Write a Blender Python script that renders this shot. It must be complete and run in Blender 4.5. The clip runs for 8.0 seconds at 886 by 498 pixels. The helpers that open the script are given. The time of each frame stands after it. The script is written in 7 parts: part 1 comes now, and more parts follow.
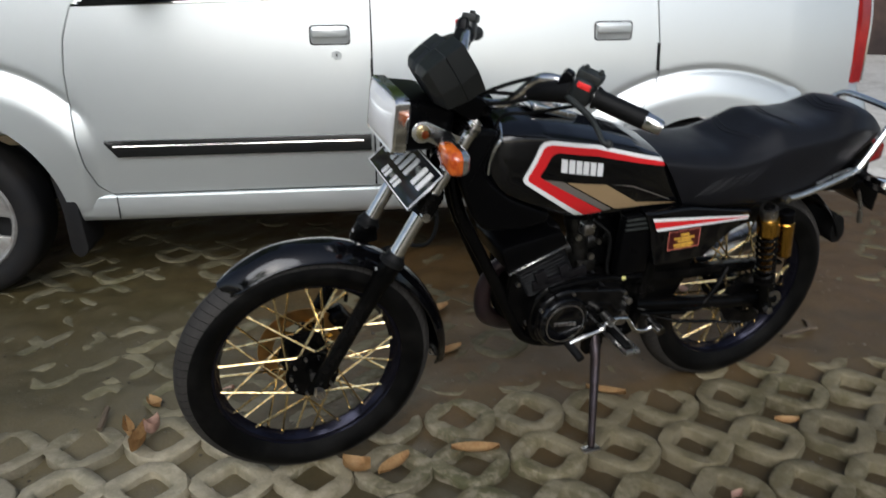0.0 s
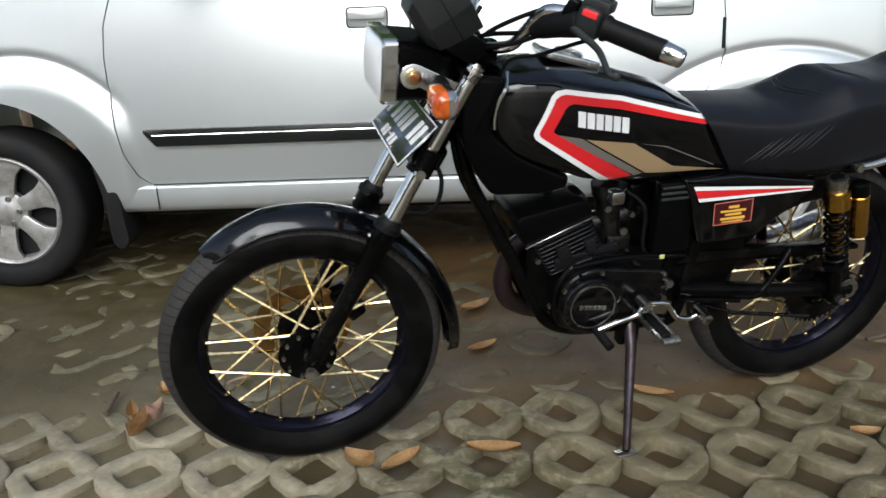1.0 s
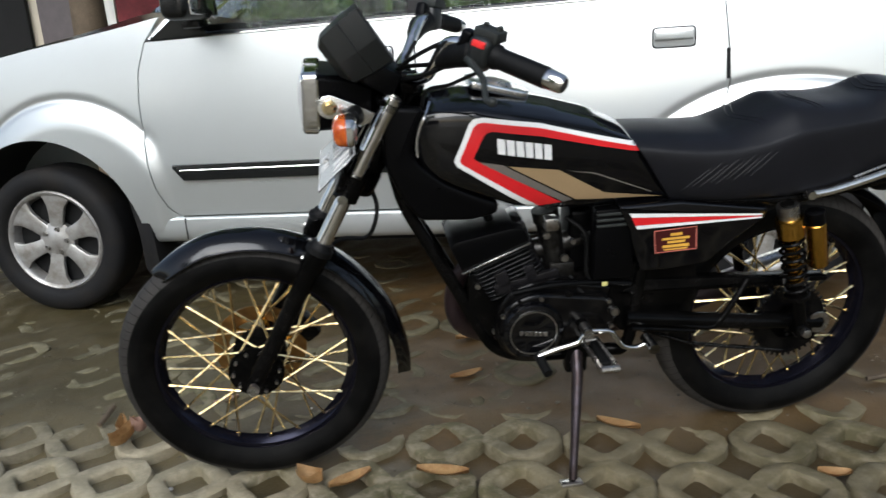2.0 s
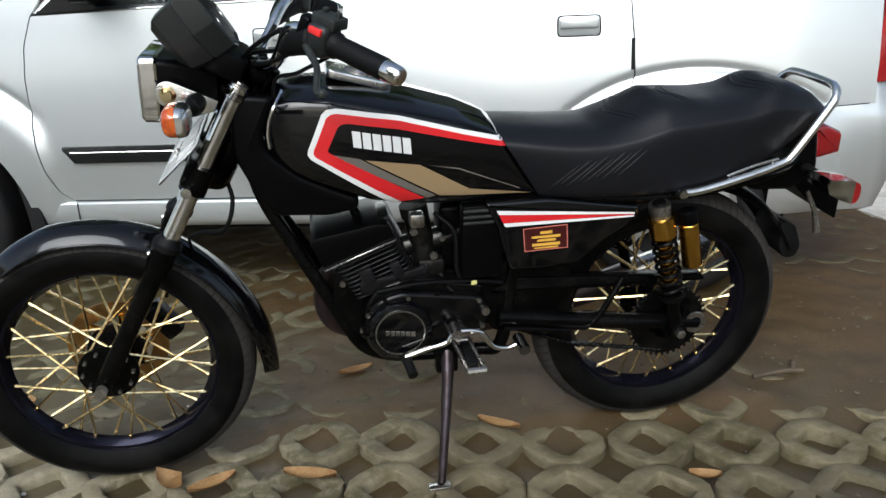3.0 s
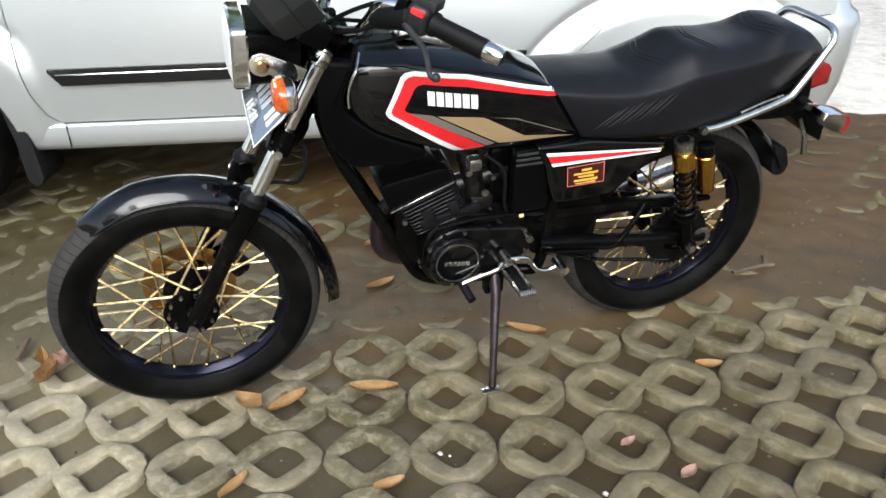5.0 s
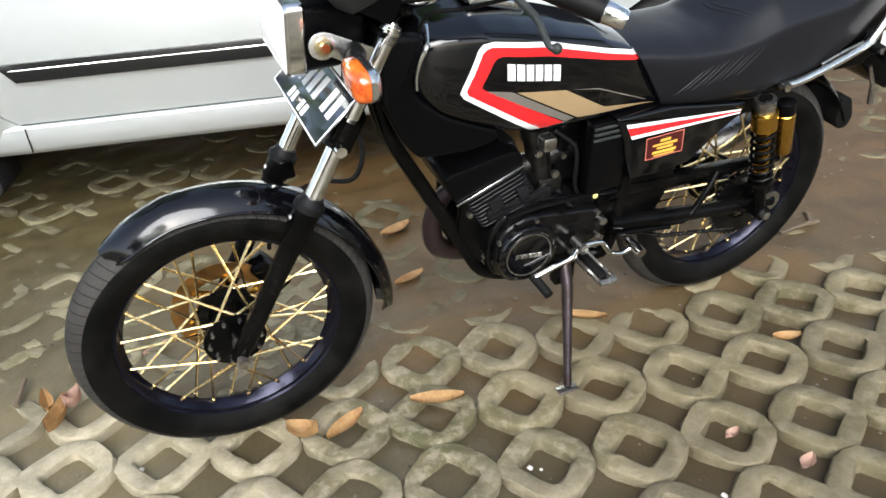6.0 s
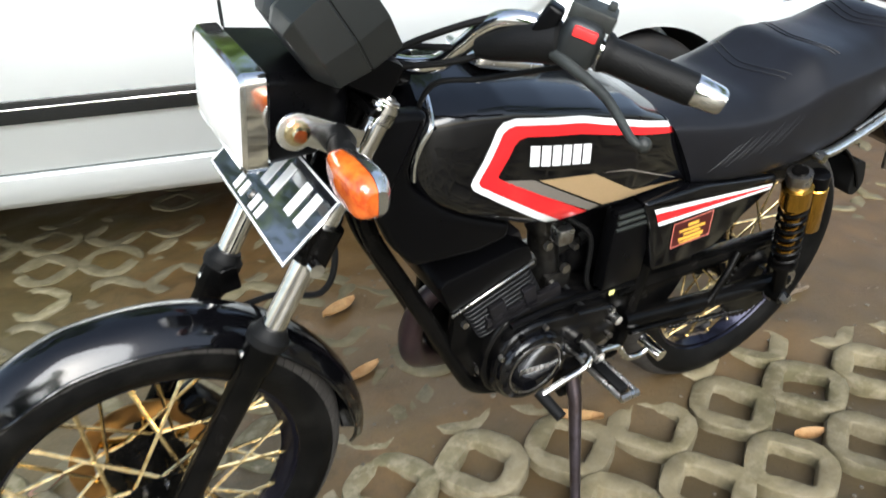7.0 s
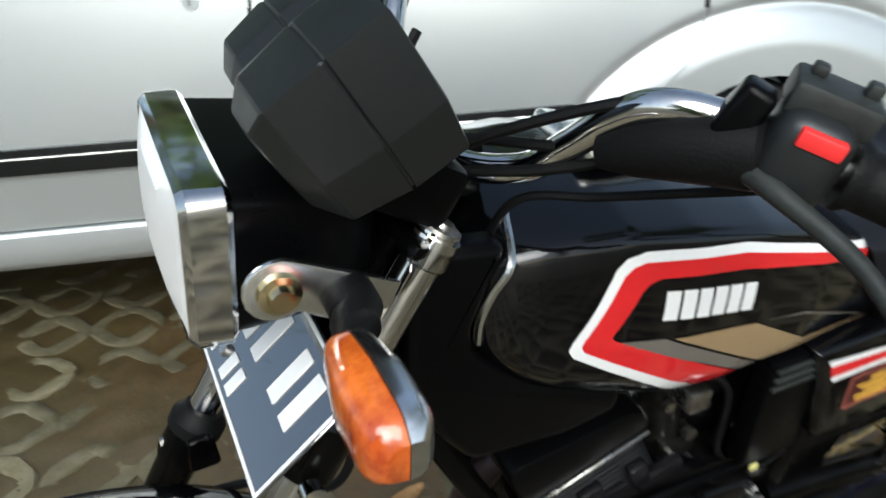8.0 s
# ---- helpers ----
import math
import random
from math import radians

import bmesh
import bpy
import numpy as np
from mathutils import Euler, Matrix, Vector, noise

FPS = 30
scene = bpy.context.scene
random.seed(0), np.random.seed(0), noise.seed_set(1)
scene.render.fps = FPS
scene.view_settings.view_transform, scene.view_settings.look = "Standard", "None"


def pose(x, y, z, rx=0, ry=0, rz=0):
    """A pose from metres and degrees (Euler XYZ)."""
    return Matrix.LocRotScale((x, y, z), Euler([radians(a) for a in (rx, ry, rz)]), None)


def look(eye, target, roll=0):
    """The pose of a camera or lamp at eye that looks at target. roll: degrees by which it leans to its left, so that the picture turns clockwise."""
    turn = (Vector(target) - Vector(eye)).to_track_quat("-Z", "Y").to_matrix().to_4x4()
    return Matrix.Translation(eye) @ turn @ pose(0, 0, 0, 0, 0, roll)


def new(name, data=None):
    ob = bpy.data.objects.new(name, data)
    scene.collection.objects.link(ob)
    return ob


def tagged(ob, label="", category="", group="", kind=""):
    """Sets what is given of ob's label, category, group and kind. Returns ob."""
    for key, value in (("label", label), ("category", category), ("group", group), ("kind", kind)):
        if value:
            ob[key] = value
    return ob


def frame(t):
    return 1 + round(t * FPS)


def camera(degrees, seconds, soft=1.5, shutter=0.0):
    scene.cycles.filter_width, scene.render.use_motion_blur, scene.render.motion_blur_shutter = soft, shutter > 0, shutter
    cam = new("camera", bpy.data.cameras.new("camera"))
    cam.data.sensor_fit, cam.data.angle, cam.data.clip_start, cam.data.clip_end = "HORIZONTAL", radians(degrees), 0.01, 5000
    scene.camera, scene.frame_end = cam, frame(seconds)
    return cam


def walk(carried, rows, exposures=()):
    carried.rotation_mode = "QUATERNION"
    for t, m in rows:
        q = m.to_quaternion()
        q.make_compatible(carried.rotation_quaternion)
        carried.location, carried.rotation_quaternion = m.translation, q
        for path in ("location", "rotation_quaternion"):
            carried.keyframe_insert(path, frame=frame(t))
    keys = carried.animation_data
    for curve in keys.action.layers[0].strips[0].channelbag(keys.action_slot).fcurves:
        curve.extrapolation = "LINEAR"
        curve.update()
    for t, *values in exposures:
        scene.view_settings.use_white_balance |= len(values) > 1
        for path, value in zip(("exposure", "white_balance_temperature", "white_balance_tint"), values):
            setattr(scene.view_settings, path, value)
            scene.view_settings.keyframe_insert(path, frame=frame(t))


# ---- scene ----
from mathutils.bvhtree import BVHTree

SOFT = 1.5
SKY, SUN, SUN_FROM = 0.165, 3.1, (-1.9, -4.2, 3.6)
EXPOSURES = [(0, -0.32, 6100, 9), (1.0, 0.05, 6080, 8), (1.6, 0.04, 6080, 8), (2.2, -0.08, 6080, 8), (3.3, 0.06, 6020, 7), (4.0, -0.21, 6020, 7), (4.5, -0.38, 6060, 8), (5.0, 0.70, 6150, 8), (5.2, 0.82, 6150, 8), (6.3, 1.15, 6250, 8), (6.6, 1.16, 6250, 8), (7.0, 1.13, 6200, 7), (7.5, 0.65, 6150, 6), (8, 0.27, 6050, 4)]
BIKE_Y, LEAN = 1.675, 9.0
cam = camera(59.9, 8.0, soft=SOFT, shutter=0.3)
PATH = [
    (0, 0.000, -0.000, 1.193, 69.39, 0.34, -21.34),
    (0.2, 0.009, -0.007, 1.162, 68.37, 1.20, -22.76),
    (0.5, 0.086, 0.015, 1.093, 69.48, 1.34, -21.04),
    (0.8, 0.165, 0.053, 1.030, 69.23, 1.90, -15.81),
    (1, 0.218, 0.061, 1.009, 71.68, 2.17, -14.53),
    (1.2, 0.277, 0.060, 0.996, 71.77, 1.84, -14.51),
    (1.5, 0.361, 0.029, 0.976, 72.92, 3.15, -11.76),
    (1.7, 0.435, -0.001, 0.972, 74.80, 4.19, -8.89),
    (2, 0.548, -0.063, 0.975, 75.03, 3.70, -7.09),
    (2.2, 0.630, -0.066, 0.975, 74.30, 3.18, -9.79),
    (3.3, 0.756, -0.006, 0.979, 73.54, 1.75, -10.05),
    (3.5, 0.741, -0.025, 0.999, 73.91, 1.12, -10.44),
    (4, 0.665, -0.083, 1.099, 72.54, -0.88, -11.87),
    (4.2, 0.627, -0.111, 1.139, 72.25, -0.17, -12.85),
    (4.5, 0.576, -0.133, 1.177, 68.67, 0.22, -12.71),
    (4.8, 0.501, -0.072, 1.186, 64.14, -0.21, -14.34),
    (5, 0.426, -0.053, 1.196, 63.38, 2.01, -16.97),
    (5.2, 0.360, 0.004, 1.208, 62.66, 3.36, -19.53),
    (6.3, 0.215, 0.341, 1.164, 60.37, 3.55, -23.83),
    (6.5, 0.214, 0.410, 1.169, 61.15, 3.16, -24.19),
    (6.8, 0.219, 0.532, 1.151, 62.29, 2.91, -28.38),
    (7, 0.248, 0.644, 1.151, 61.88, 1.81, -30.59),
    (7.2, 0.242, 0.741, 1.146, 62.96, 0.94, -33.09),
    (7.5, 0.265, 0.852, 1.166, 62.58, 1.91, -35.17),
    (7.6, 0.288, 0.884, 1.159, 62.45, 1.23, -34.19),
    (7.8, 0.350, 0.952, 1.138, 62.31, 0.57, -31.46),
    (8, 0.427, 0.991, 1.104, 64.09, 1.80, -25.65),
]
walk(cam, [(t, pose(x, y, z, rx, ry, rz)) for t, x, y, z, rx, ry, rz in PATH], EXPOSURES)

# world: thin overcast, soft sun from behind the camera
world = bpy.data.worlds.new("sky")
scene.world = world
world.use_nodes = True
wn = world.node_tree
sky = wn.nodes.new("ShaderNodeTexSky")
sky.sky_type, sky.sun_disc = "NISHITA", False
sky.sun_elevation, sky.sun_rotation = radians(37), radians(204)
sky.air_density, sky.dust_density = 1.0, 3.0
hsv = wn.nodes.new("ShaderNodeHueSaturation")
hsv.inputs["Saturation"].default_value = 0.75
wn.links.new(sky.outputs[0], hsv.inputs["Color"])
wn.links.new(hsv.outputs[0], wn.nodes["Background"].inputs[0])
wn.nodes["Background"].inputs[1].default_value = SKY
sun = new("sun", bpy.data.lights.new("sun", "SUN"))
sun.data.energy, sun.data.angle, sun.data.color = SUN, radians(50), (1.0, 0.995, 0.985)
sun.matrix_world = look(SUN_FROM, (0, 0, 0))


# ---- materials ----
def mat(name, color, rough=0.5, metal=0.0, vary=0.15, grain=60.0, bump=0.1, stain=3.0, tint=None, coat=0.0, dist=0.002, per_piece=0.0, wear=0.0, spec=0.5, coat_rough=0.05):
    """A surface with fine grain and broad stains; tint is the stain's colour."""
    m = bpy.data.materials.new(name)
    m.use_nodes = True
    nt = m.node_tree
    N, Lk = nt.nodes, nt.links
    bs = N["Principled BSDF"]
    co = N.new("ShaderNodeTexCoord")
    fine, broad = N.new("ShaderNodeTexNoise"), N.new("ShaderNodeTexNoise")
    fine.inputs["Scale"].default_value, fine.inputs["Detail"].default_value = grain, 6
    broad.inputs["Scale"].default_value, broad.inputs["Detail"].default_value = stain, 5
    broad.inputs["Roughness"].default_value = 0.65
    for nz in (fine, broad):
        Lk.new(co.outputs["Object"], nz.inputs["Vector"])
    c = Vector(color)
    t = Vector(tint) if tint else c * (1 - vary * 1.6)
    mix = N.new("ShaderNodeMixRGB")
    ramp = N.new("ShaderNodeValToRGB")
    ramp.color_ramp.elements[0].position, ramp.color_ramp.elements[1].position = 0.42, 0.68
    Lk.new(broad.outputs["Fac"], ramp.inputs[0])
    Lk.new(ramp.outputs[0], mix.inputs[0])
    mix.inputs[1].default_value, mix.inputs[2].default_value = (*c, 1), (*t, 1)
    hv = N.new("ShaderNodeHueSaturation")
    mr = N.new("ShaderNodeMapRange")
    mr.inputs["To Min"].default_value, mr.inputs["To Max"].default_value = 1 - vary, 1 + vary
    Lk.new(fine.outputs["Fac"], mr.inputs["Value"])
    value = mr.outputs[0]
    if per_piece:
        oi, m2, mu = N.new("ShaderNodeObjectInfo"), N.new("ShaderNodeMapRange"), N.new("ShaderNodeMath")
        m2.inputs["To Min"].default_value, m2.inputs["To Max"].default_value = 1 - per_piece, 1 + per_piece
        mu.operation = "MULTIPLY"
        Lk.new(oi.outputs["Random"], m2.inputs["Value"])
        Lk.new(m2.outputs[0], mu.inputs[0])
        Lk.new(value, mu.inputs[1])
        value = mu.outputs[0]
    Lk.new(value, hv.inputs["Value"])
    Lk.new(mix.outputs[0], hv.inputs["Color"])
    Lk.new(hv.outputs[0], bs.inputs["Base Color"])
    r2 = N.new("ShaderNodeMapRange")
    r2.inputs["To Min"].default_value, r2.inputs["To Max"].default_value = max(rough * (1 - wear) - 0.03, 0.02), min(rough * (1 + wear) + 0.06, 1)
    Lk.new(broad.outputs["Fac"], r2.inputs["Value"])
    Lk.new(r2.outputs[0], bs.inputs["Roughness"])
    bs.inputs["Metallic"].default_value = metal
    bs.inputs["Specular IOR Level"].default_value = spec
    bs.inputs["Coat Weight"].default_value = coat
    bs.inputs["Coat Roughness"].default_value = coat_rough
    if bump:
        bp = N.new("ShaderNodeBump")
        bp.inputs["Strength"].default_value, bp.inputs["Distance"].default_value = bump, dist
        Lk.new(fine.outputs["Fac"], bp.inputs["Height"])
        Lk.new(bp.outputs[0], bs.inputs["Normal"])
    return m


def earth(name, colors, scales, rough, bump, dist, per_piece=0.0):
    """Rough ground: three colours mixed by noises of falling size, speckled, with relief at two sizes."""
    m = bpy.data.materials.new(name)
    m.use_nodes = True
    nt = m.node_tree
    N, Lk = nt.nodes, nt.links
    bs = N["Principled BSDF"]
    geo = N.new("ShaderNodeNewGeometry")
    fields = []
    for k in scales:
        nz = N.new("ShaderNodeTexNoise")
        nz.inputs["Scale"].default_value, nz.inputs["Detail"].default_value, nz.inputs["Roughness"].default_value = k, 7, 0.62
        Lk.new(geo.outputs["Position"], nz.inputs["Vector"])
        fields.append(nz.outputs["Fac"])
    def ramp(src, a, b):
        r = N.new("ShaderNodeMapRange")
        r.inputs["From Min"].default_value, r.inputs["From Max"].default_value = a, b
        Lk.new(src, r.inputs["Value"])
        return r.outputs[0]
    last = None
    for i, col in enumerate(colors[1:]):
        mx = N.new("ShaderNodeMixRGB")
        mx.inputs[1].default_value, mx.inputs[2].default_value = (*colors[0], 1), (*col, 1)
        if last:
            Lk.new(last, mx.inputs[1])
        Lk.new(ramp(fields[i], 0.47, 0.62), mx.inputs[0])
        last = mx.outputs[0]
    vor = N.new("ShaderNodeTexVoronoi")
    vor.inputs["Scale"].default_value = scales[-1] * 1.6
    Lk.new(geo.outputs["Position"], vor.inputs["Vector"])
    speck = N.new("ShaderNodeMapRange")
    speck.inputs["To Min"].default_value, speck.inputs["To Max"].default_value = 0.74, 1.24
    Lk.new(fields[-1], speck.inputs["Value"])
    value = speck.outputs[0]
    if per_piece:
        oi, m2, mu = N.new("ShaderNodeObjectInfo"), N.new("ShaderNodeMapRange"), N.new("ShaderNodeMath")
        m2.inputs["To Min"].default_value, m2.inputs["To Max"].default_value = 1 - per_piece, 1 + per_piece
        mu.operation = "MULTIPLY"
        Lk.new(oi.outputs["Random"], m2.inputs["Value"])
        Lk.new(m2.outputs[0], mu.inputs[0])
        Lk.new(value, mu.inputs[1])
        value = mu.outputs[0]
    hv = N.new("ShaderNodeHueSaturation")
    Lk.new(last, hv.inputs["Color"])
    Lk.new(value, hv.inputs["Value"])
    Lk.new(hv.outputs[0], bs.inputs["Base Color"])
    rr = N.new("ShaderNodeMapRange")
    rr.inputs["To Min"].default_value, rr.inputs["To Max"].default_value = rough - 0.2, rough + 0.15
    Lk.new(fields[1], rr.inputs["Value"])
    Lk.new(rr.outputs[0], bs.inputs["Roughness"])
    b1, b2 = N.new("ShaderNodeBump"), N.new("ShaderNodeBump")
    b1.inputs["Strength"].default_value, b1.inputs["Distance"].default_value = bump, dist
    b2.inputs["Strength"].default_value, b2.inputs["Distance"].default_value = bump * 0.8, dist * 0.5
    Lk.new(fields[1], b1.inputs["Height"])
    Lk.new(fields[-1], b2.inputs["Height"])
    Lk.new(b1.outputs[0], b2.inputs["Normal"])
    Lk.new(b2.outputs[0], bs.inputs["Normal"])
    return m


def clear(name, color, rough=0.05, weight=0.9, ior=1.45):
    m = mat(name, color, rough, vary=0.03, bump=0.0)
    m.node_tree.nodes["Principled BSDF"].inputs["Transmission Weight"].default_value = weight
    m.node_tree.nodes["Principled BSDF"].inputs["IOR"].default_value = ior
    rough_in = m.node_tree.nodes["Principled BSDF"].inputs["Roughness"]
    m.node_tree.links.remove(rough_in.links[0])
    rough_in.default_value = rough
    return m


M_BLACK = mat("black_gloss_paint", (0.002, 0.002, 0.0025), 0.08, vary=0.2, grain=300, bump=0.0)
M_SATIN = mat("black_satin_plastic", (0.0016, 0.0016, 0.0019), 0.30, spec=0.10, vary=0.25, grain=500, bump=0.05, stain=9, wear=0.3)
M_PLASTIC = mat("black_textured_plastic", (0.011, 0.0125, 0.0125), 0.40, spec=0.46, vary=0.2, grain=260, bump=0.04, stain=12, wear=0.2)
M_FRAME = mat("black_frame_paint", (0.0012, 0.0012, 0.0012), 0.22, spec=0.09, vary=0.3, grain=120, bump=0.05, stain=14, tint=(0.004, 0.0036, 0.0033), wear=0.4)
M_ENGINE = mat("dark_engine_paint", (0.0014, 0.0014, 0.0017), 0.15, spec=0.20, vary=0.3, grain=160, bump=0.15, stain=25, tint=(0.006, 0.0054, 0.0048), wear=0.4)
M_ALLOY = mat("dull_cast_alloy", (0.055, 0.053, 0.050), 0.32, metal=0.9, vary=0.3, grain=200, bump=0.2, stain=40, tint=(0.016, 0.014, 0.012), wear=0.3)
M_CHROME = mat("chrome", (0.78, 0.77, 0.75), 0.07, metal=1.0, vary=0.05, grain=90, bump=0.01, stain=30, tint=(0.62, 0.60, 0.57), wear=0.4)
M_RAIL = mat("satin_chrome", (0.88, 0.88, 0.87), 0.22, metal=1.0, vary=0.05, grain=90, bump=0.02, stain=30, tint=(0.74, 0.73, 0.71), wear=0.3)
M_STEEL = mat("worn_steel", (0.50, 0.49, 0.47), 0.28, metal=1.0, vary=0.2, grain=180, bump=0.08, stain=40, tint=(0.25, 0.22, 0.19), wear=0.4)
M_TREAD = mat("dusty_tread_rubber", (0.034, 0.031, 0.028), 0.65, spec=0.25, vary=0.4, grain=160, bump=0.3, stain=9, tint=(0.022, 0.020, 0.018))
M_RUBBER = mat("tyre_rubber", (0.0016, 0.0016, 0.0016), 0.5, spec=0.08, vary=0.3, grain=220, bump=0.25, stain=10, tint=(0.007, 0.0066, 0.006), wear=0.2)
M_GRIP = mat("grip_rubber", (0.0035, 0.0035, 0.0035), 0.55, spec=0.16, vary=0.2, grain=400, bump=0.3)
M_VINYL = mat("seat_vinyl", (0.0056, 0.0058, 0.0078), 0.42, spec=0.28, vary=0.25, grain=380, bump=0.3, stain=8, wear=0.15, dist=0.001)
M_RIM = mat("black_anodised_rim", (0.014, 0.014, 0.024), 0.14, metal=0.8, vary=0.15, grain=120, bump=0.02, stain=20, wear=0.4)
M_GOLD = mat("gold_anodised", (0.72, 0.40, 0.07), 0.18, metal=1.0, vary=0.12, grain=150, bump=0.02, stain=30, wear=0.3)
M_SPOKE = mat("gold_spoke", (0.95, 0.78, 0.46), 0.22, metal=1.0, vary=0.2, grain=90, bump=0.0, stain=12, tint=(0.55, 0.36, 0.12), wear=0.3)
M_RED = mat("red_decal", (0.62, 0.016, 0.02), 0.14, vary=0.06, grain=200, bump=0.0, coat=0.7)
M_WHITE = mat("white_decal", (0.78, 0.78, 0.77), 0.2, vary=0.04, grain=200, bump=0.0, coat=0.5)
M_TAN = mat("tan_decal", (0.31, 0.215, 0.115), 0.2, vary=0.08, grain=300, bump=0.0, coat=0.6)
M_GREY = mat("grey_decal", (0.14, 0.125, 0.11), 0.2, vary=0.08, grain=300, bump=0.0, coat=0.6)
M_STICK = mat("dark_red_sticker", (0.05, 0.006, 0.006), 0.3, vary=0.2, grain=200, bump=0.0)
M_STICKGOLD = mat("yellow_sticker_print", (0.75, 0.42, 0.06), 0.4, vary=0.2, grain=200, bump=0.0)
M_PALE_RED = mat("pale_red_print", (0.55, 0.16, 0.12), 0.4, vary=0.1, grain=200, bump=0.0)
M_AMBER_BASE = mat("amber_reflector", (0.36, 0.045, 0.006), 0.14, vary=0.2, grain=90, bump=0.1, stain=30, tint=(0.70, 0.16, 0.02), coat=0.8)
M_RED_LENS = mat("red_lens", (0.22, 0.008, 0.010), 0.12, vary=0.15, grain=200, bump=0.05, coat=0.8)
M_RED_SWITCH = mat("red_switch_plastic", (0.75, 0.03, 0.03), 0.35, vary=0.08, bump=0.0)
M_GLASS = clear("clear_glass", (0.95, 0.97, 0.96), 0.03, 1.0)
M_LAMPGLASS = clear("white_headlight_glass", (0.98, 0.99, 1.0), 0.06, 0.6, 1.5)
M_REFLECT = mat("headlight_reflector", (0.84, 0.87, 0.88), 0.30, metal=0.3, vary=0.10, grain=45, bump=0.10, stain=18)
M_PLATE = mat("black_number_plate", (0.012, 0.013, 0.018), 0.06, spec=1.0, coat=1.0, vary=0.2, grain=120, bump=0.03, stain=20)
M_PLATE.node_tree.nodes["Principled BSDF"].inputs["Coat IOR"].default_value = 2.7
M_BRONZE = mat("bronze_disc", (0.30, 0.17, 0.06), 0.3, metal=0.9, vary=0.25, grain=120, bump=0.1, stain=30)
M_BRASS = mat("brass_bolt", (0.82, 0.68, 0.40), 0.16, metal=1.0, vary=0.15, grain=150, bump=0.02)
M_PIPE = mat("heat_browned_pipe", (0.030, 0.017, 0.018), 0.35, metal=0.3, vary=0.3, grain=90, bump=0.15, stain=12, tint=(0.012, 0.009, 0.012))
M_GREYCAST = mat("grey_engine_casting", (0.020, 0.019, 0.022), 0.24, metal=0.6, vary=0.35, grain=140, bump=0.3, stain=30, tint=(0.010, 0.009, 0.009))
M_FIN = mat("dark_cooling_fin", (0.007, 0.007, 0.008), 0.38, spec=0.3, vary=0.3, grain=140, bump=0.2, stain=30, tint=(0.005, 0.005, 0.005))
M_STAND = mat("worn_dark_steel", (0.10, 0.085, 0.10), 0.3, metal=0.9, vary=0.3, grain=120, bump=0.1, stain=18, tint=(0.05, 0.035, 0.03))
M_DECK = mat("weathered_grey_plastic", (0.024, 0.027, 0.025), 0.5, spec=0.3, vary=0.25, grain=300, bump=0.2, stain=40, tint=(0.012, 0.013, 0.012))
M_YELLOW = mat("yellow_tag", (0.62, 0.58, 0.20), 0.5, vary=0.1, bump=0.0)


# ---- mesh helpers ----
def part(name, bm, material, parent=None, label="", angle=40, m=None, base=None):
    """Links bm as one mesh object under parent."""
    bmesh.ops.recalc_face_normals(bm, faces=bm.faces[:])
    me = bpy.data.meshes.new(name)
    bm.to_mesh(me)
    bm.free()
    me.materials.append(material)
    for p in me.polygons:
        p.use_smooth = True
    me.set_sharp_from_angle(angle=radians(angle))
    ob = new(name, me)
    if parent:
        ob.parent = parent
    if m is not None:
        ob.matrix_basis = m
    if label:
        ob["label"] = label
    return ob


def share(name, mesh, parent, m):
    ob = new(name, mesh)
    ob.parent, ob.matrix_basis = parent, m
    return ob


def spline(points, n=6):
    """Catmull-Rom through the points."""
    P = [Vector(p) for p in points]
    P = [P[0] * 2 - P[1]] + P + [P[-1] * 2 - P[-2]]
    out = []
    for i in range(1, len(P) - 2):
        a, b, c, d = P[i - 1:i + 3]
        for k in range(n):
            t = k / n
            out.append(0.5 * ((2 * b) + (c - a) * t + (2 * a - 5 * b + 4 * c - d) * t * t + (3 * b - a - 3 * c + d) * t ** 3))
    out.append(P[-2])
    return out


def skin(bm, rings, closed=True, caps=True, loop=False):
    """Faces between rings of equally many points."""
    V = [[bm.verts.new(p) for p in r] for r in rings]
    n = len(V[0])
    for i in range(len(V) if loop else len(V) - 1):
        a, b = V[i], V[(i + 1) % len(V)]
        for j in range(n if closed else n - 1):
            k = (j + 1) % n
            bm.faces.new((a[j], a[k], b[k], b[j]))
    if caps and closed and not loop:
        bm.faces.new(V[0][::-1])
        bm.faces.new(V[-1])
    return bm


def sweep(bm, points, radius, seg=10, smooth=0, caps=True):
    """A tube along points; radius is one number or one for each point."""
    P = [Vector(p) for p in points]
    R = list(radius) if isinstance(radius, (list, tuple)) else [radius] * len(P)
    if smooth:
        Q = spline([(*p, ) for p in P], smooth)
        x = np.linspace(0, len(P) - 1, len(Q))
        R = list(np.interp(x, range(len(P)), R))
        P = Q
    T = [(P[min(i + 1, len(P) - 1)] - P[max(i - 1, 0)]).normalized() for i in range(len(P))]
    up = Vector((0, 0, 1)) if abs(T[0].z) < 0.9 else Vector((0, 1, 0))
    nrm = T[0].cross(up).normalized()
    rings = []
    for i, p in enumerate(P):
        nrm = (nrm - T[i] * nrm.dot(T[i])).normalized()
        b = T[i].cross(nrm)
        rings.append([p + (nrm * math.cos(2 * math.pi * k / seg) + b * math.sin(2 * math.pi * k / seg)) * R[i] for k in range(seg)])
    return skin(bm, rings, True, caps)


def rod(bm, a, b, r0, r1=None, seg=14):
    return sweep(bm, [a, b], [r0, r0 if r1 is None else r1], seg)


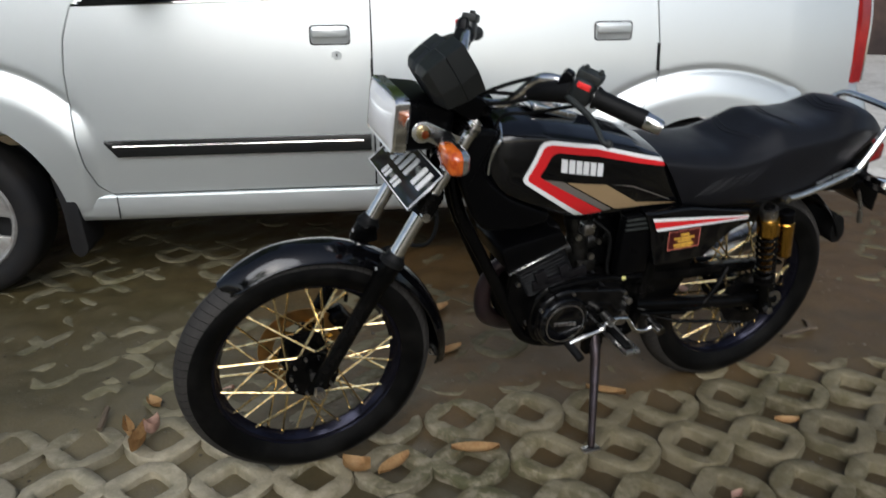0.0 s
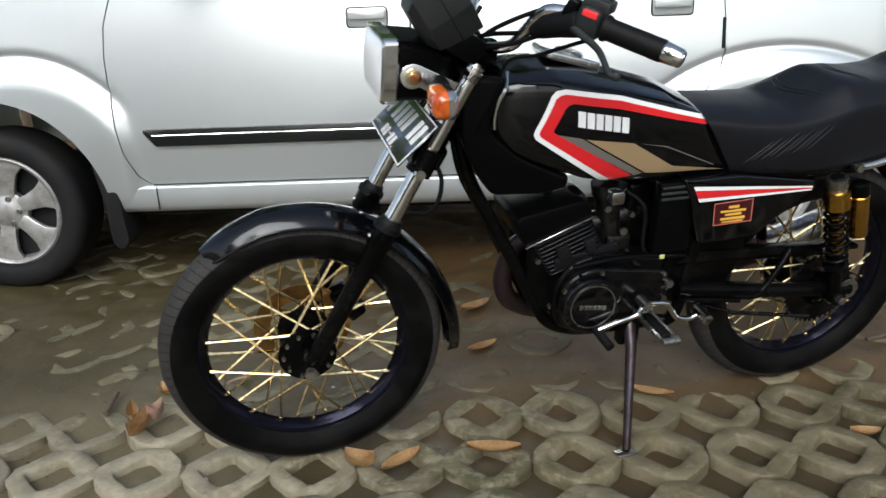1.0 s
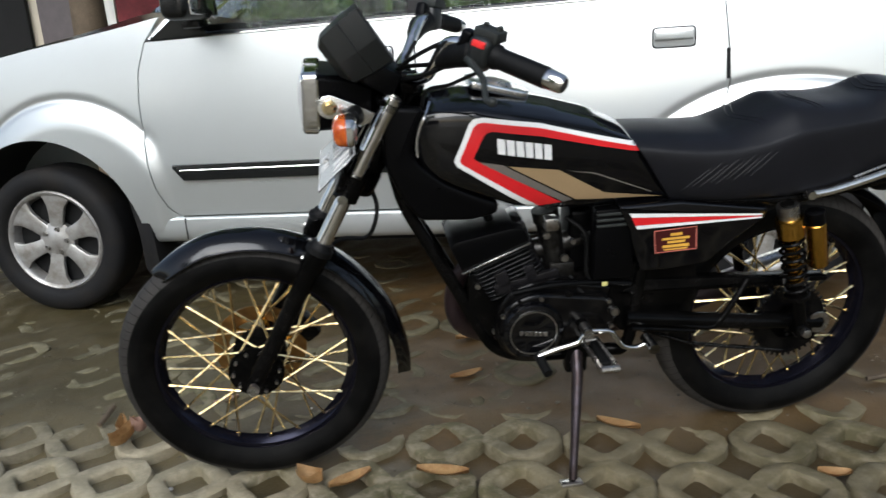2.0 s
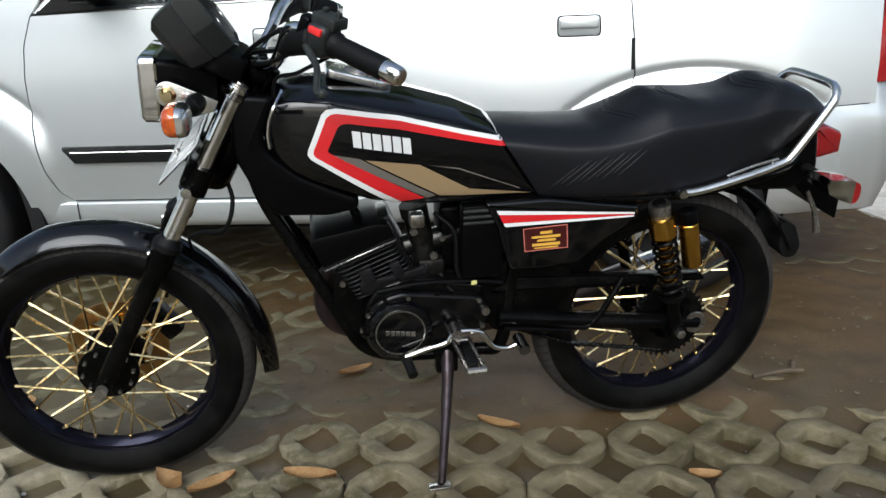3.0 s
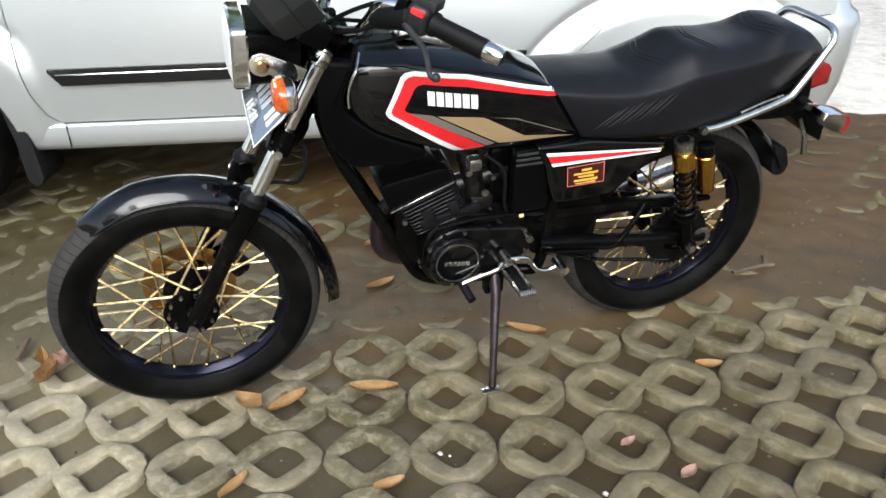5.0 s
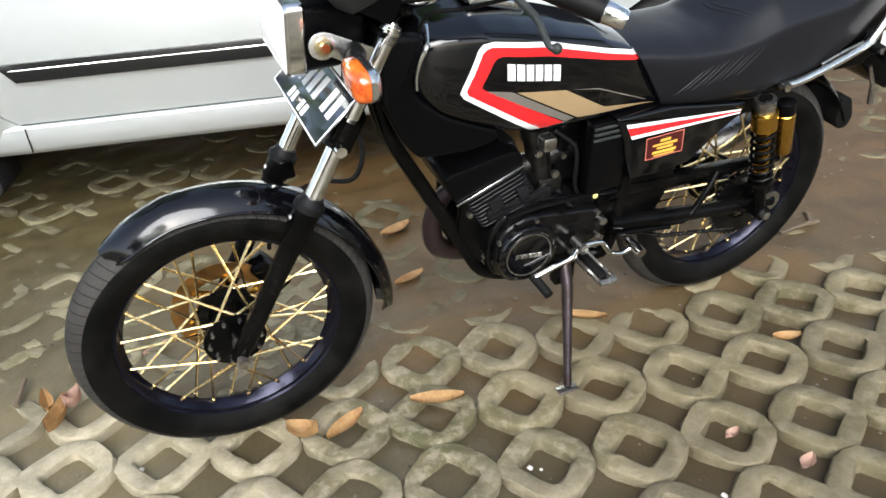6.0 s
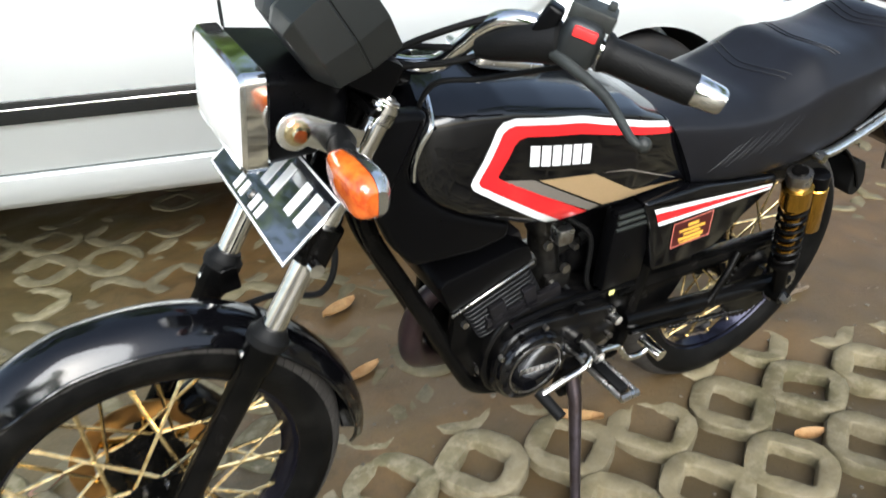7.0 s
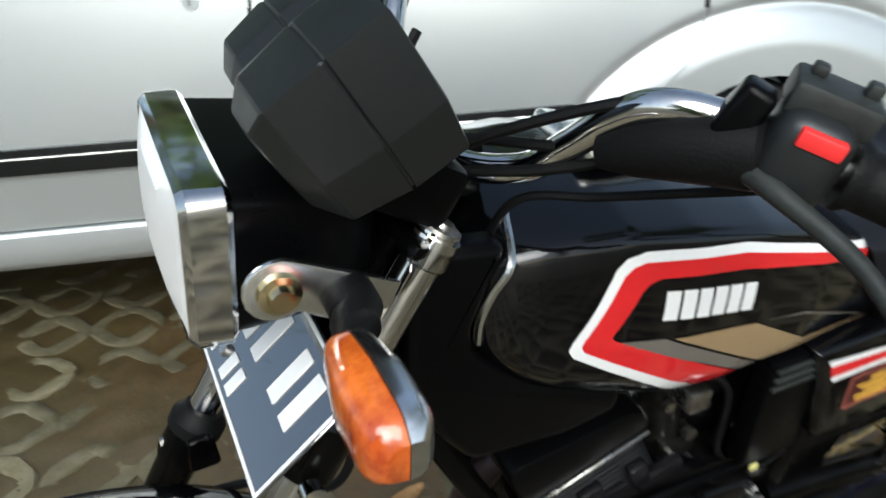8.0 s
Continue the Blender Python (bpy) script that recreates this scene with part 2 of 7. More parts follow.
def lathe(bm, profile, m, seg=48, closed_profile=False):
    """Turns (radius, height) points about the local z axis of m."""
    rings = []
    for k in range(seg):
        a = 2 * math.pi * k / seg
        rings.append([m @ Vector((r * math.cos(a), r * math.sin(a), h)) for r, h in profile])
    V = [[bm.verts.new(p) for p in ring] for ring in rings]
    n = len(profile)
    for i in range(seg):
        a, b = V[i], V[(i + 1) % seg]
        for j in range(n if closed_profile else n - 1):
            k = (j + 1) % n
            try:
                bm.faces.new((a[j], b[j], b[k], a[k]))
            except ValueError:
                pass
    bmesh.ops.remove_doubles(bm, verts=bm.verts[:], dist=1e-5)
    return bm


def rbox(bm, size, m, bevel=0.004, seg=2, taper=(1, 1)):
    """A box with rounded edges; taper scales its upper face."""
    t = bmesh.new()
    bmesh.ops.create_cube(t, size=1)
    for v in t.verts:
        k = taper if v.co.z > 0 else (1, 1)
        v.co = Vector((v.co.x * size[0] * k[0], v.co.y * size[1] * k[1], v.co.z * size[2]))
    if bevel:
        bmesh.ops.bevel(t, geom=t.edges[:], offset=bevel, segments=seg, profile=0.5, affect="EDGES")
    t.transform(m)
    return join(bm, t)


def join(bm, t):
    me = bpy.data.meshes.new("t")
    t.to_mesh(me)
    t.free()
    bm.from_mesh(me)
    bpy.data.meshes.remove(me)
    return bm


def slab(bm, outline, v0, v1, bevel=0.004, seg=2, m=None):
    """An outline of (x, z) points drawn out between y = v0 and v1, with rounded rims."""
    t = bmesh.new()
    a = [t.verts.new((x, v0, z)) for x, z in outline]
    b = [t.verts.new((x, v1, z)) for x, z in outline]
    fa, fb = t.faces.new(a), t.faces.new(b[::-1])
    n = len(a)
    for i in range(n):
        t.faces.new((a[i], b[i], b[(i + 1) % n], a[(i + 1) % n]))
    bmesh.ops.recalc_face_normals(t, faces=t.faces[:])
    if bevel:
        bmesh.ops.bevel(t, geom=[e for e in t.edges if fa in e.link_faces or fb in e.link_faces], offset=bevel, segments=seg, profile=0.5, affect="EDGES")
    if m is not None:
        t.transform(m)
    return join(bm, t)


def rounded(outline, r=0.01, n=4):
    """The outline with its corners rounded."""
    out = []
    P = [Vector(p) for p in outline]
    for i, p in enumerate(P):
        a, b = P[i - 1] - p, P[(i + 1) % len(P)] - p
        k = min(r, a.length * 0.45, b.length * 0.45)
        s, e = p + a.normalized() * k, p + b.normalized() * k
        for j in range(n + 1):
            t = j / n
            out.append(tuple((1 - t) ** 2 * s + 2 * t * (1 - t) * p + t * t * e))
    return out


def tree_of(bm):
    return BVHTree.FromBMesh(bm)


def onto(tree, u, w, side=-1, lift=0.0012):
    """The point of a surface met from the side at (u, w), a little proud of it."""
    hit, nrm, _, _ = tree.ray_cast(Vector((u, side * 1.0, w)), Vector((0, -side, 0)))
    if hit is None:
        hit, nrm, _, _ = tree.find_nearest(Vector((u, side * 0.12, w)))
    if nrm.y * side < 0:
        nrm = -nrm
    return hit + nrm * lift


def film_on(bm, tree, outline, side=-1, lift=0.0012, cell=0.007):
    """A decal: the outline laid onto a surface from the side."""
    t = bmesh.new()
    f = t.faces.new([t.verts.new((u, 0, w)) for u, w in outline])
    t.normal_update()
    bmesh.ops.triangulate(t, faces=[f])
    xs = [p[0] for p in outline]
    zs = [p[1] for p in outline]
    for axis, lo, hi in ((0, min(xs), max(xs)), (2, min(zs), max(zs))):
        k = lo + cell
        while k < hi:
            no = Vector((1, 0, 0)) if axis == 0 else Vector((0, 0, 1))
            bmesh.ops.bisect_plane(t, geom=t.verts[:] + t.edges[:] + t.faces[:], plane_co=no * k, plane_no=no)
            k += cell
    for v in t.verts:
        v.co = onto(tree, v.co.x, v.co.z, side, lift)
    return join(bm, t)


def axis_m(center, direction):
    """A pose at center whose z axis is the direction."""
    q = Vector(direction).normalized().to_track_quat("Z", "Y")
    return Matrix.Translation(center) @ q.to_matrix().to_4x4()


SIDE_Y = Matrix.Rotation(radians(90), 4, "X")


def eased(xs, ys, width):
    """A function through a table, with its kinks smoothed over the given width."""
    X = np.linspace(xs[0], xs[-1], 600)
    Y = np.interp(X, xs, ys)
    n = max(int(width / (X[1] - X[0])) | 1, 1)
    k = np.hanning(n + 2)[1:-1]
    pad = n // 2
    lo, hi = 2 * Y[0] - Y[1:pad + 1][::-1], 2 * Y[-1] - Y[-pad - 1:-1][::-1]
    Y = np.convolve(np.concatenate([lo, Y, hi]), k / k.sum(), "valid")
    return lambda x: float(np.interp(x, X, Y))


def interp(x, xs, ys):
    return float(np.interp(x, xs, ys))


def smooth(a, b, x):
    t = min(max((x - a) / (b - a), 0), 1)
    return t * t * (3 - 2 * t)


# ================= ground =================
M_PAVER = earth("weathered_concrete_paver", [(0.270, 0.232, 0.150), (0.088, 0.090, 0.034), (0.145, 0.125, 0.066), (0.340, 0.295, 0.205)], [2.2, 9.0, 30.0, 140.0], 0.8, 0.70, 0.007, 0.20)
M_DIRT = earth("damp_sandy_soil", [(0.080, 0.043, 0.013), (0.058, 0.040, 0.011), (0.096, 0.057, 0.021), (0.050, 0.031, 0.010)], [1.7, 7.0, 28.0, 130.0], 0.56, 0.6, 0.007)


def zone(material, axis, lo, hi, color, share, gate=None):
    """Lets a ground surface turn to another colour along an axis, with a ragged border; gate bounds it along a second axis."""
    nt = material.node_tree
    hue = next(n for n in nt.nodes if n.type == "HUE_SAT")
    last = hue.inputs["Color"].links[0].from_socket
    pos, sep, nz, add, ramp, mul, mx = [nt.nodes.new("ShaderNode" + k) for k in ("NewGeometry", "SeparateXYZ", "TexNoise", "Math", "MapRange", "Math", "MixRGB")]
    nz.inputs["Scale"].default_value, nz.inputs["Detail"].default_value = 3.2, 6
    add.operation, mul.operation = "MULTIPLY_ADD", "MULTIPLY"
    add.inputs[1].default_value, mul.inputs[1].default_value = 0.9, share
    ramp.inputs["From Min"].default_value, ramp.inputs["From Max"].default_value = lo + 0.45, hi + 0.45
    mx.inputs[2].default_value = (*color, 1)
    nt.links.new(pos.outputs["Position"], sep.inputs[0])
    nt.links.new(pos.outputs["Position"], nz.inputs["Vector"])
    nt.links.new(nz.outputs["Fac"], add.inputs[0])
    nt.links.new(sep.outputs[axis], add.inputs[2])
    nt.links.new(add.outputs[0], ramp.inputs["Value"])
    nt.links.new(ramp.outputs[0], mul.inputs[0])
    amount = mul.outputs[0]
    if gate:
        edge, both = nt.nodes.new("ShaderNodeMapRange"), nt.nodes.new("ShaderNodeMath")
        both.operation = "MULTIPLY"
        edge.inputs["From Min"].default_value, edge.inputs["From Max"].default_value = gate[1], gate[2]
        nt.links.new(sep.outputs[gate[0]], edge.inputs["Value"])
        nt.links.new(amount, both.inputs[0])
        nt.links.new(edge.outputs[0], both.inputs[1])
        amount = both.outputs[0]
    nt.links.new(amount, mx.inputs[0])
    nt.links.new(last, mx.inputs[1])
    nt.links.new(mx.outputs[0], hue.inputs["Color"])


# dry sandy soil behind the engine, moss towards the front of the car
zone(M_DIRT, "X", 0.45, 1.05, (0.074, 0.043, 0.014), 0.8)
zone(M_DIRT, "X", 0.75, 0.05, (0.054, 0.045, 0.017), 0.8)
# mossy soil in the open yard, darkened to put the holes' shade into it
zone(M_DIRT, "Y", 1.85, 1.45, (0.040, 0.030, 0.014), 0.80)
# grey-green silt fills the blocks ahead of the front wheel, darkened for the holes' shade
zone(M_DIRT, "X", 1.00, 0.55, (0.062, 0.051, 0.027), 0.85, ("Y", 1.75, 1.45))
# tan soil beyond the front wheel, lightened: the open side's light is in the colour
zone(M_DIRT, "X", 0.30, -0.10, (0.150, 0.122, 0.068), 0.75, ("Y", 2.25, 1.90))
# pavers by the car: soil smears, and the car's shade put into their colour
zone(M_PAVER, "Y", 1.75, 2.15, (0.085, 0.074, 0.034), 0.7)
# dirt brown ahead of the rear wheel, the weaker light put into the colour
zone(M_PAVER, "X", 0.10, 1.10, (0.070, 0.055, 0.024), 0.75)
# paler beyond the front wheel: brighter light put into the paver colour
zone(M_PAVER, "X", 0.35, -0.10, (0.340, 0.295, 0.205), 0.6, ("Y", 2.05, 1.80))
M_PEBBLE = mat("small_grit", (0.11, 0.095, 0.07), 0.8, vary=0.4, grain=40, bump=0.3)
M_LEAF_DRY = mat("dry_orange_leaf", (0.54, 0.34, 0.15), 0.6, vary=0.3, grain=60, bump=0.3, stain=25, tint=(0.32, 0.16, 0.055))
M_LEAF_PINK = mat("faded_pink_leaf", (0.55, 0.36, 0.28), 0.6, vary=0.2, grain=60, bump=0.2, stain=25)
M_TWIG = mat("dead_twig", (0.11, 0.08, 0.05), 0.8, vary=0.3, grain=80, bump=0.4)
M_LITTER = mat("white_scrap", (0.65, 0.62, 0.58), 0.7, vary=0.1)

GA, GP = Vector((0.200 * math.cos(radians(-14)), 0.200 * math.sin(radians(-14)), 0)), Vector((0.204 * math.cos(radians(77)), 0.204 * math.sin(radians(77)), 0))
G0 = Vector((0.856, 1.462, 0))


def bare(x, y):
    """How far the soil has been swept off the pavers: 1 in front of the motorcycle, 0 under the car."""
    edge = 1.655 - 0.12 * (x - 1.0) + (0.22 if x < 0.35 else 0.0) * min(1, (0.35 - x) * 2)
    n = noise.noise(Vector((x * 1.7, y * 1.7, 3.1))) * 0.16 + noise.noise(Vector((x * 6, y * 6, 9.1))) * 0.05
    return min(max((edge + n - y) / 0.16 + 0.5, 0), 1)


def soil_z(x, y):
    b = bare(x, y)
    fine = noise.noise(Vector((x * 9, y * 9, 0.3))) * 0.008 + noise.noise(Vector((x * 25, y * 25, 5.3))) * 0.003
    broad = noise.noise(Vector((x * 2.2, y * 2.2, 7.7))) * 0.010
    front = -0.0350 + 0.007 * smooth(1.10, 0.70, x) + fine * 1.3 + max(0.0, noise.noise(Vector((x * 1.4 + 4, y * 1.4, 1.7))) - 0.15) * 0.075
    back = -0.0010 + 0.0050 * smooth(0.55, 1.15, x) + noise.noise(Vector((x * 4.3, y * 5.2, 6.1))) * 0.004 + noise.noise(Vector((x * 15, y * 15, 2.9))) * 0.0055 + fine * 1.5 + broad * 1.1 + 0.005 * smooth(0.95, 1.5, x) * smooth(2.75, 2.35, x)
    moss = 0.017 * math.exp(-((x - 0.42) / 0.30) ** 2 - ((y - 1.30) / 0.15) ** 2) + 0.016 * math.exp(-((x - 1.05) / 0.2) ** 2 - ((y - 1.02) / 0.1) ** 2)
    return back * (1 - b) + (min(front, 0.006) + moss) * b


ground = tagged(new("ground"), "paved yard of open concrete grid blocks with damp brown soil", "ground", kind="structure")
gx = np.concatenate([np.linspace(-60, -6, 10), np.linspace(-5, -2.2, 15), np.arange(-2.0, 4.6, 0.024), np.linspace(4.8, 9, 22), np.linspace(10, 80, 12)])
gy = np.concatenate([np.linspace(-60, -6, 10), np.linspace(-5, -0.2, 14), np.arange(0.0, 4.4, 0.024), np.linspace(4.6, 9, 22), np.linspace(10, 80, 12)])
bm = bmesh.new()
rows = [[bm.verts.new((x, y, soil_z(x, y) if (-2.1 < x < 4.7 and -0.1 < y < 4.5) else -0.006)) for x in gx] for y in gy]
for j in range(len(gy) - 1):
    for i in range(len(gx) - 1):
        bm.faces.new((rows[j][i], rows[j][i + 1], rows[j + 1][i + 1], rows[j + 1][i]))
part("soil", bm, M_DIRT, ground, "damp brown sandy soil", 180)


# pale slab past the car's tail; the open yard's sunlight is in its colour
M_PALE = earth("sunlit_pale_concrete", [(0.52, 0.50, 0.46), (0.42, 0.40, 0.36), (0.36, 0.34, 0.30), (0.58, 0.56, 0.52)], [1.1, 5.0, 20.0, 90.0], 0.85, 0.4, 0.004)
b = bmesh.new()
slab(b, [(3.35, 3.05), (4.3, 2.35), (5.6, 1.9), (14.0, 1.2), (14.0, 12.0), (3.9, 12.0)], 0.0, 0.05, 0.006, 2)
b.transform(Matrix.Rotation(radians(-90), 4, "X"))
bmesh.ops.recalc_face_normals(b, faces=b.faces[:])
zz = [v.co.z for v in b.verts]
yard = part("pavement", b, M_PALE)
yard.matrix_basis = pose(0, 0, 0.016 - max(zz))
tagged(yard, "pale concrete past the car, sunlit brightness in its colour", "pavement", kind="structure")


def paver_mesh(name, seed):
    """Two octagons side by side, each round a diamond-shaped hole, with worn edges."""
    random.seed(seed)
    bm = bmesh.new()
    top, dep = 0.0, -0.05
    a, p = GA, GP
    h = 0.490
    c = h * 0.31
    octo = [(h, -c), (h, c), (c, h), (-c, h), (-h, c), (-h, -c), (-c, -h), (c, -h)]
    mix = lambda q, r, t: (q[0] + (r[0] - q[0]) * t, q[1] + (r[1] - q[1]) * t)
    turn = lambda q: math.atan2(q[1], q[0])
    O = sorted([mix(octo[i], octo[(i + d) % 8], 0.20) for i in range(8) for d in (-1, 1)], key=turn)
    g = 0.330
    dia = [(g, 0), (0, g), (-g, 0), (0, -g)]
    Dm = sorted([mix(dia[i], dia[(i + d) % 4], t) for i in range(4) for d in (-1, 1) for t in (0.09, 0.36)], key=turn)
    n = len(O)
    for k, off in enumerate((-0.5, 0.5)):
        def P(q, s, z):
            x = q[0] * s
            if (k == 0 and q[0] > h - 1e-6) or (k == 1 and q[0] < 1e-6 - h):
                x = q[0] * 1.031
            return a * (x + off) + p * (q[1] * s) + Vector((0, 0, z))
        V = [[bm.verts.new(P(q, sc, z)) for q in O] for sc, z in ((1.0, dep), (1.0, top - 0.010), (0.988, top - 0.003), (0.955, top))]
        W = [[bm.verts.new(a * (q[0] * sc + off) + p * (q[1] * sc) + Vector((0, 0, z))) for q in Dm] for sc, z in ((1.12, top), (1.03, top - 0.003), (0.995, top - 0.010), (0.94, dep))]
        for A, B in list(zip(V, V[1:])) + list(zip(W, W[1:])) + [(V[3], W[0])]:
            for i in range(n):
                j = (i + 1) % n
                bm.faces.new((A[i], A[j], B[j], B[i]))
    for v in bm.verts:
        if v.co.z > -0.04:
            v.co += Vector((random.uniform(-1, 1) * 0.0032, random.uniform(-1, 1) * 0.0032, random.uniform(-1, 0.4) * 0.0024))
    bmesh.ops.recalc_face_normals(bm, faces=bm.faces[:])
    me = bpy.data.meshes.new(name)
    bm.to_mesh(me)
    bm.free()
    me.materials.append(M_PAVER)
    for p in me.polygons:
        p.use_smooth = True
    me.set_sharp_from_angle(angle=radians(50))
    return me


PAVERS = [paver_mesh("paver", k) for k in range(6)]

# grit strewn over soil and holes
random.seed(21)
pv, pf = [], []
for k in range(1100):
    x, y = random.uniform(-0.9, 2.6), random.uniform(0.9, 2.7)
    r = random.uniform(0.0015, 0.0045) * (1.5 if random.random() < 0.08 else 1)
    c = Vector((x, y, soil_z(x, y) + r * 0.4))
    i = len(pv)
    pv += [tuple(c + Vector((math.cos(a) * r * random.uniform(0.7, 1.3), math.sin(a) * r * random.uniform(0.7, 1.3), h * r * 0.6))) for h in (-0.6, 0.5) for a in (0.3, 1.5, 2.8, 4.0, 5.2)]
    pf += [tuple(i + 5 + q for q in range(5))] + [(i + q, i + (q + 1) % 5, i + 5 + (q + 1) % 5, i + 5 + q) for q in range(5)]
me = bpy.data.meshes.new("grit")
me.from_pydata(pv, [], pf)
me.materials.append(M_PEBBLE)
tagged(new("grit", me), "small stones strewn over soil and paving", "gravel", kind="stuff")

# fallen leaves and scraps
def leaf(name, x, y, length, width, turn, material, label, curl=0.02, z=0.004):
    bm = bmesh.new()
    rows = []
    for i in range(9):
        t = i / 8
        hw = width / 2 * math.sin(math.pi * min(1, t * 0.95 + 0.03)) ** 0.75
        rows.append([Vector(((t - 0.5) * length, hw * s, curl * (0.6 * s * s + 1.2 * (t - 0.5) ** 2) + z)) for s in (-1, -0.5, 0, 0.5, 1)])
    skin(bm, rows, False, False)
    bmesh.ops.solidify(bm, geom=bm.faces[:], thickness=0.0008)
    ob = part(name, bm, material, angle=60)
    ob.matrix_basis = pose(x, y, 0, 0, 0, turn)
    return tagged(ob, label, "leaf", "fallen leaves")


leaf("fallen_leaf", 0.683, 1.536, 0.125, 0.045, -20, M_LEAF_DRY, "dry orange-brown leaf lying on the paving")
leaf("fallen_leaf", 1.150, 1.655, 0.115, 0.036, -38, M_LEAF_DRY, "dry orange-brown leaf beside the side stand")
leaf("fallen_leaf", 0.468, 1.552, 0.11, 0.042, 28, M_LEAF_DRY, "dry orange-brown leaf on the paving near the front tyre")
leaf("fallen_leaf", 0.375, 1.565, 0.07, 0.045, -30, M_LEAF_DRY, "curled orange leaf near the front tyre", 0.05)
leaf("fallen_leaf", 1.195, 1.154, 0.04, 0.022, 10, M_LEAF_PINK, "small faded pink leaf in a paver hole", z=-0.012)
leaf("fallen_leaf", 1.268, 1.022, 0.05, 0.028, 20, M_LEAF_PINK, "small faded pink leaf in a paver hole", z=-0.010)
leaf("fallen_leaf", 1.545, 1.357, 0.07, 0.035, -20, M_LEAF_DRY, "brown leaf lying in a paver hole", z=-0.014)
leaf("fallen_leaf", 0.642, 1.19, 0.07, 0.03, 5, M_LEAF_DRY, "dry orange leaf on the paving", z=0.002)
leaf("fallen_leaf", -0.09, 1.905, 0.045, 0.035, 30, M_LEAF_PINK, "pale curled leaf beside the front tyre", 0.06, 0.02)
leaf("fallen_leaf", -0.125, 1.87, 0.10, 0.035, 65, M_LEAF_DRY, "brown curled leaf beside the front tyre", 0.06, 0.01)
leaf("fallen_leaf", -0.15, 1.94, 0.09, 0.03, 100, M_LEAF_DRY, "brown curled leaf beside the front tyre", 0.04, 0.01)
leaf("fallen_leaf", 0.885, 2.355, 0.12, 0.05, 20, M_LEAF_DRY, "dry yellow-brown leaf on the soil beside the car", 0.02, 0.010)
leaf("fallen_leaf", 0.320, 1.295, 0.085, 0.03, 40, M_LEAF_DRY, "dry orange leaf on the paving", z=0.002)
random.seed(4)
for k in range(6):
    x, y = random.uniform(-0.6, 2.4), random.uniform(2.0, 2.75)
    leaf("fallen_leaf", x, y, random.uniform(0.05, 0.11), random.uniform(0.025, 0.04), random.uniform(0, 360), M_LEAF_DRY if k % 3 else M_LEAF_PINK, "dry leaf lying on the soil by the car", random.uniform(0.01, 0.03), soil_z(x, y) + 0.004)


def twig(x, y, pts, r, label):
    b = bmesh.new()
    for line in pts:
        sweep(b, [(x + a, y + c, d) for a, c, d in line], r, 7, 4)
    return tagged(part("twig", b, M_TWIG), label, "twig", "twigs")


twig(1.975, 1.735, [[(-0.09, 0.0, 0.012), (0.0, -0.005, 0.02), (0.06, 0.0, 0.012)], [(0.02, -0.01, 0.018), (0.05, 0.03, 0.022), (0.065, 0.06, 0.012)]], 0.0065, "dead forked twig lying on the soil")
twig(-0.216, 2.02, [[(-0.01, -0.03, 0.012), (0.0, 0.0, 0.02), (0.012, 0.045, 0.03)]], 0.008, "short dead twig on the soil")
for x, y, r in ((0.781, 1.281, 0.010), (0.80, 1.268, 0.006), (1.08, 1.04, 0.011), (0.03, 1.665, 0.010), (0.36, 1.95, 0.006)):
    b = bmesh.new()
    bmesh.ops.create_icosphere(b, subdivisions=2, radius=r)
    for v in b.verts:
        v.co = v.co * (1 + 0.5 * noise.noise(v.co * 90)) * Vector((1, 0.8, 0.45)).x
        v.co.z *= 0.5
    b.transform(Matrix.Scale(0.65, 4))
    o = part("scrap", b, M_LITTER)
    o.matrix_basis = pose(x, y, max(soil_z(x, y), -0.03) + r * 0.3)
    tagged(o, "tiny white scrap of litter on the paving", "litter", "litter")


# ================= the car =================
M_SILVER = mat("silver_car_paint", (0.62, 0.65, 0.65), 0.34, metal=0.7, vary=0.03, grain=900, bump=0.0, stain=1.2, tint=(0.60, 0.63, 0.625), coat=1.0, coat_rough=0.10)
# near-black: the shade inside seams and wheel arches is put into this colour
M_GAP = mat("cavity_shade", (0.004, 0.004, 0.004), 0.9, bump=0.0)
M_TRIM = mat("black_rubber_moulding", (0.006, 0.0065, 0.0065), 0.22, vary=0.2, grain=200, bump=0.05)
M_WINDOW = clear("tinted_car_glass", (0.92, 0.95, 0.90), 0.01, 1.0, 1.10)
M_ALLOYW = mat("painted_alloy_wheel", (0.42, 0.41, 0.39), 0.35, metal=0.5, vary=0.12, grain=100, bump=0.08, stain=14, tint=(0.24, 0.22, 0.19), wear=0.2)
M_CARTYRE = mat("car_tyre", (0.007, 0.007, 0.0075), 0.7, spec=0.25, vary=0.25, grain=150, bump=0.3, stain=8, tint=(0.014, 0.012, 0.010))
M_TAIL = mat("red_tail_lens", (0.22, 0.008, 0.009), 0.10, vary=0.12, grain=60, bump=0.05, stain=6, tint=(0.33, 0.022, 0.018), coat=0.8)

car = tagged(new("car"), "silver passenger van parked behind the motorcycle", "car")
car.matrix_basis = pose(-0.146, 2.98, 0, 0, 0, -15.4)
FWS, RWS = -0.575, 2.20
FRONT_ARCH, REAR_ARCH = (-0.565, 0.315, 0.398), (2.22, 0.285, 0.342)
WZ = 0.300


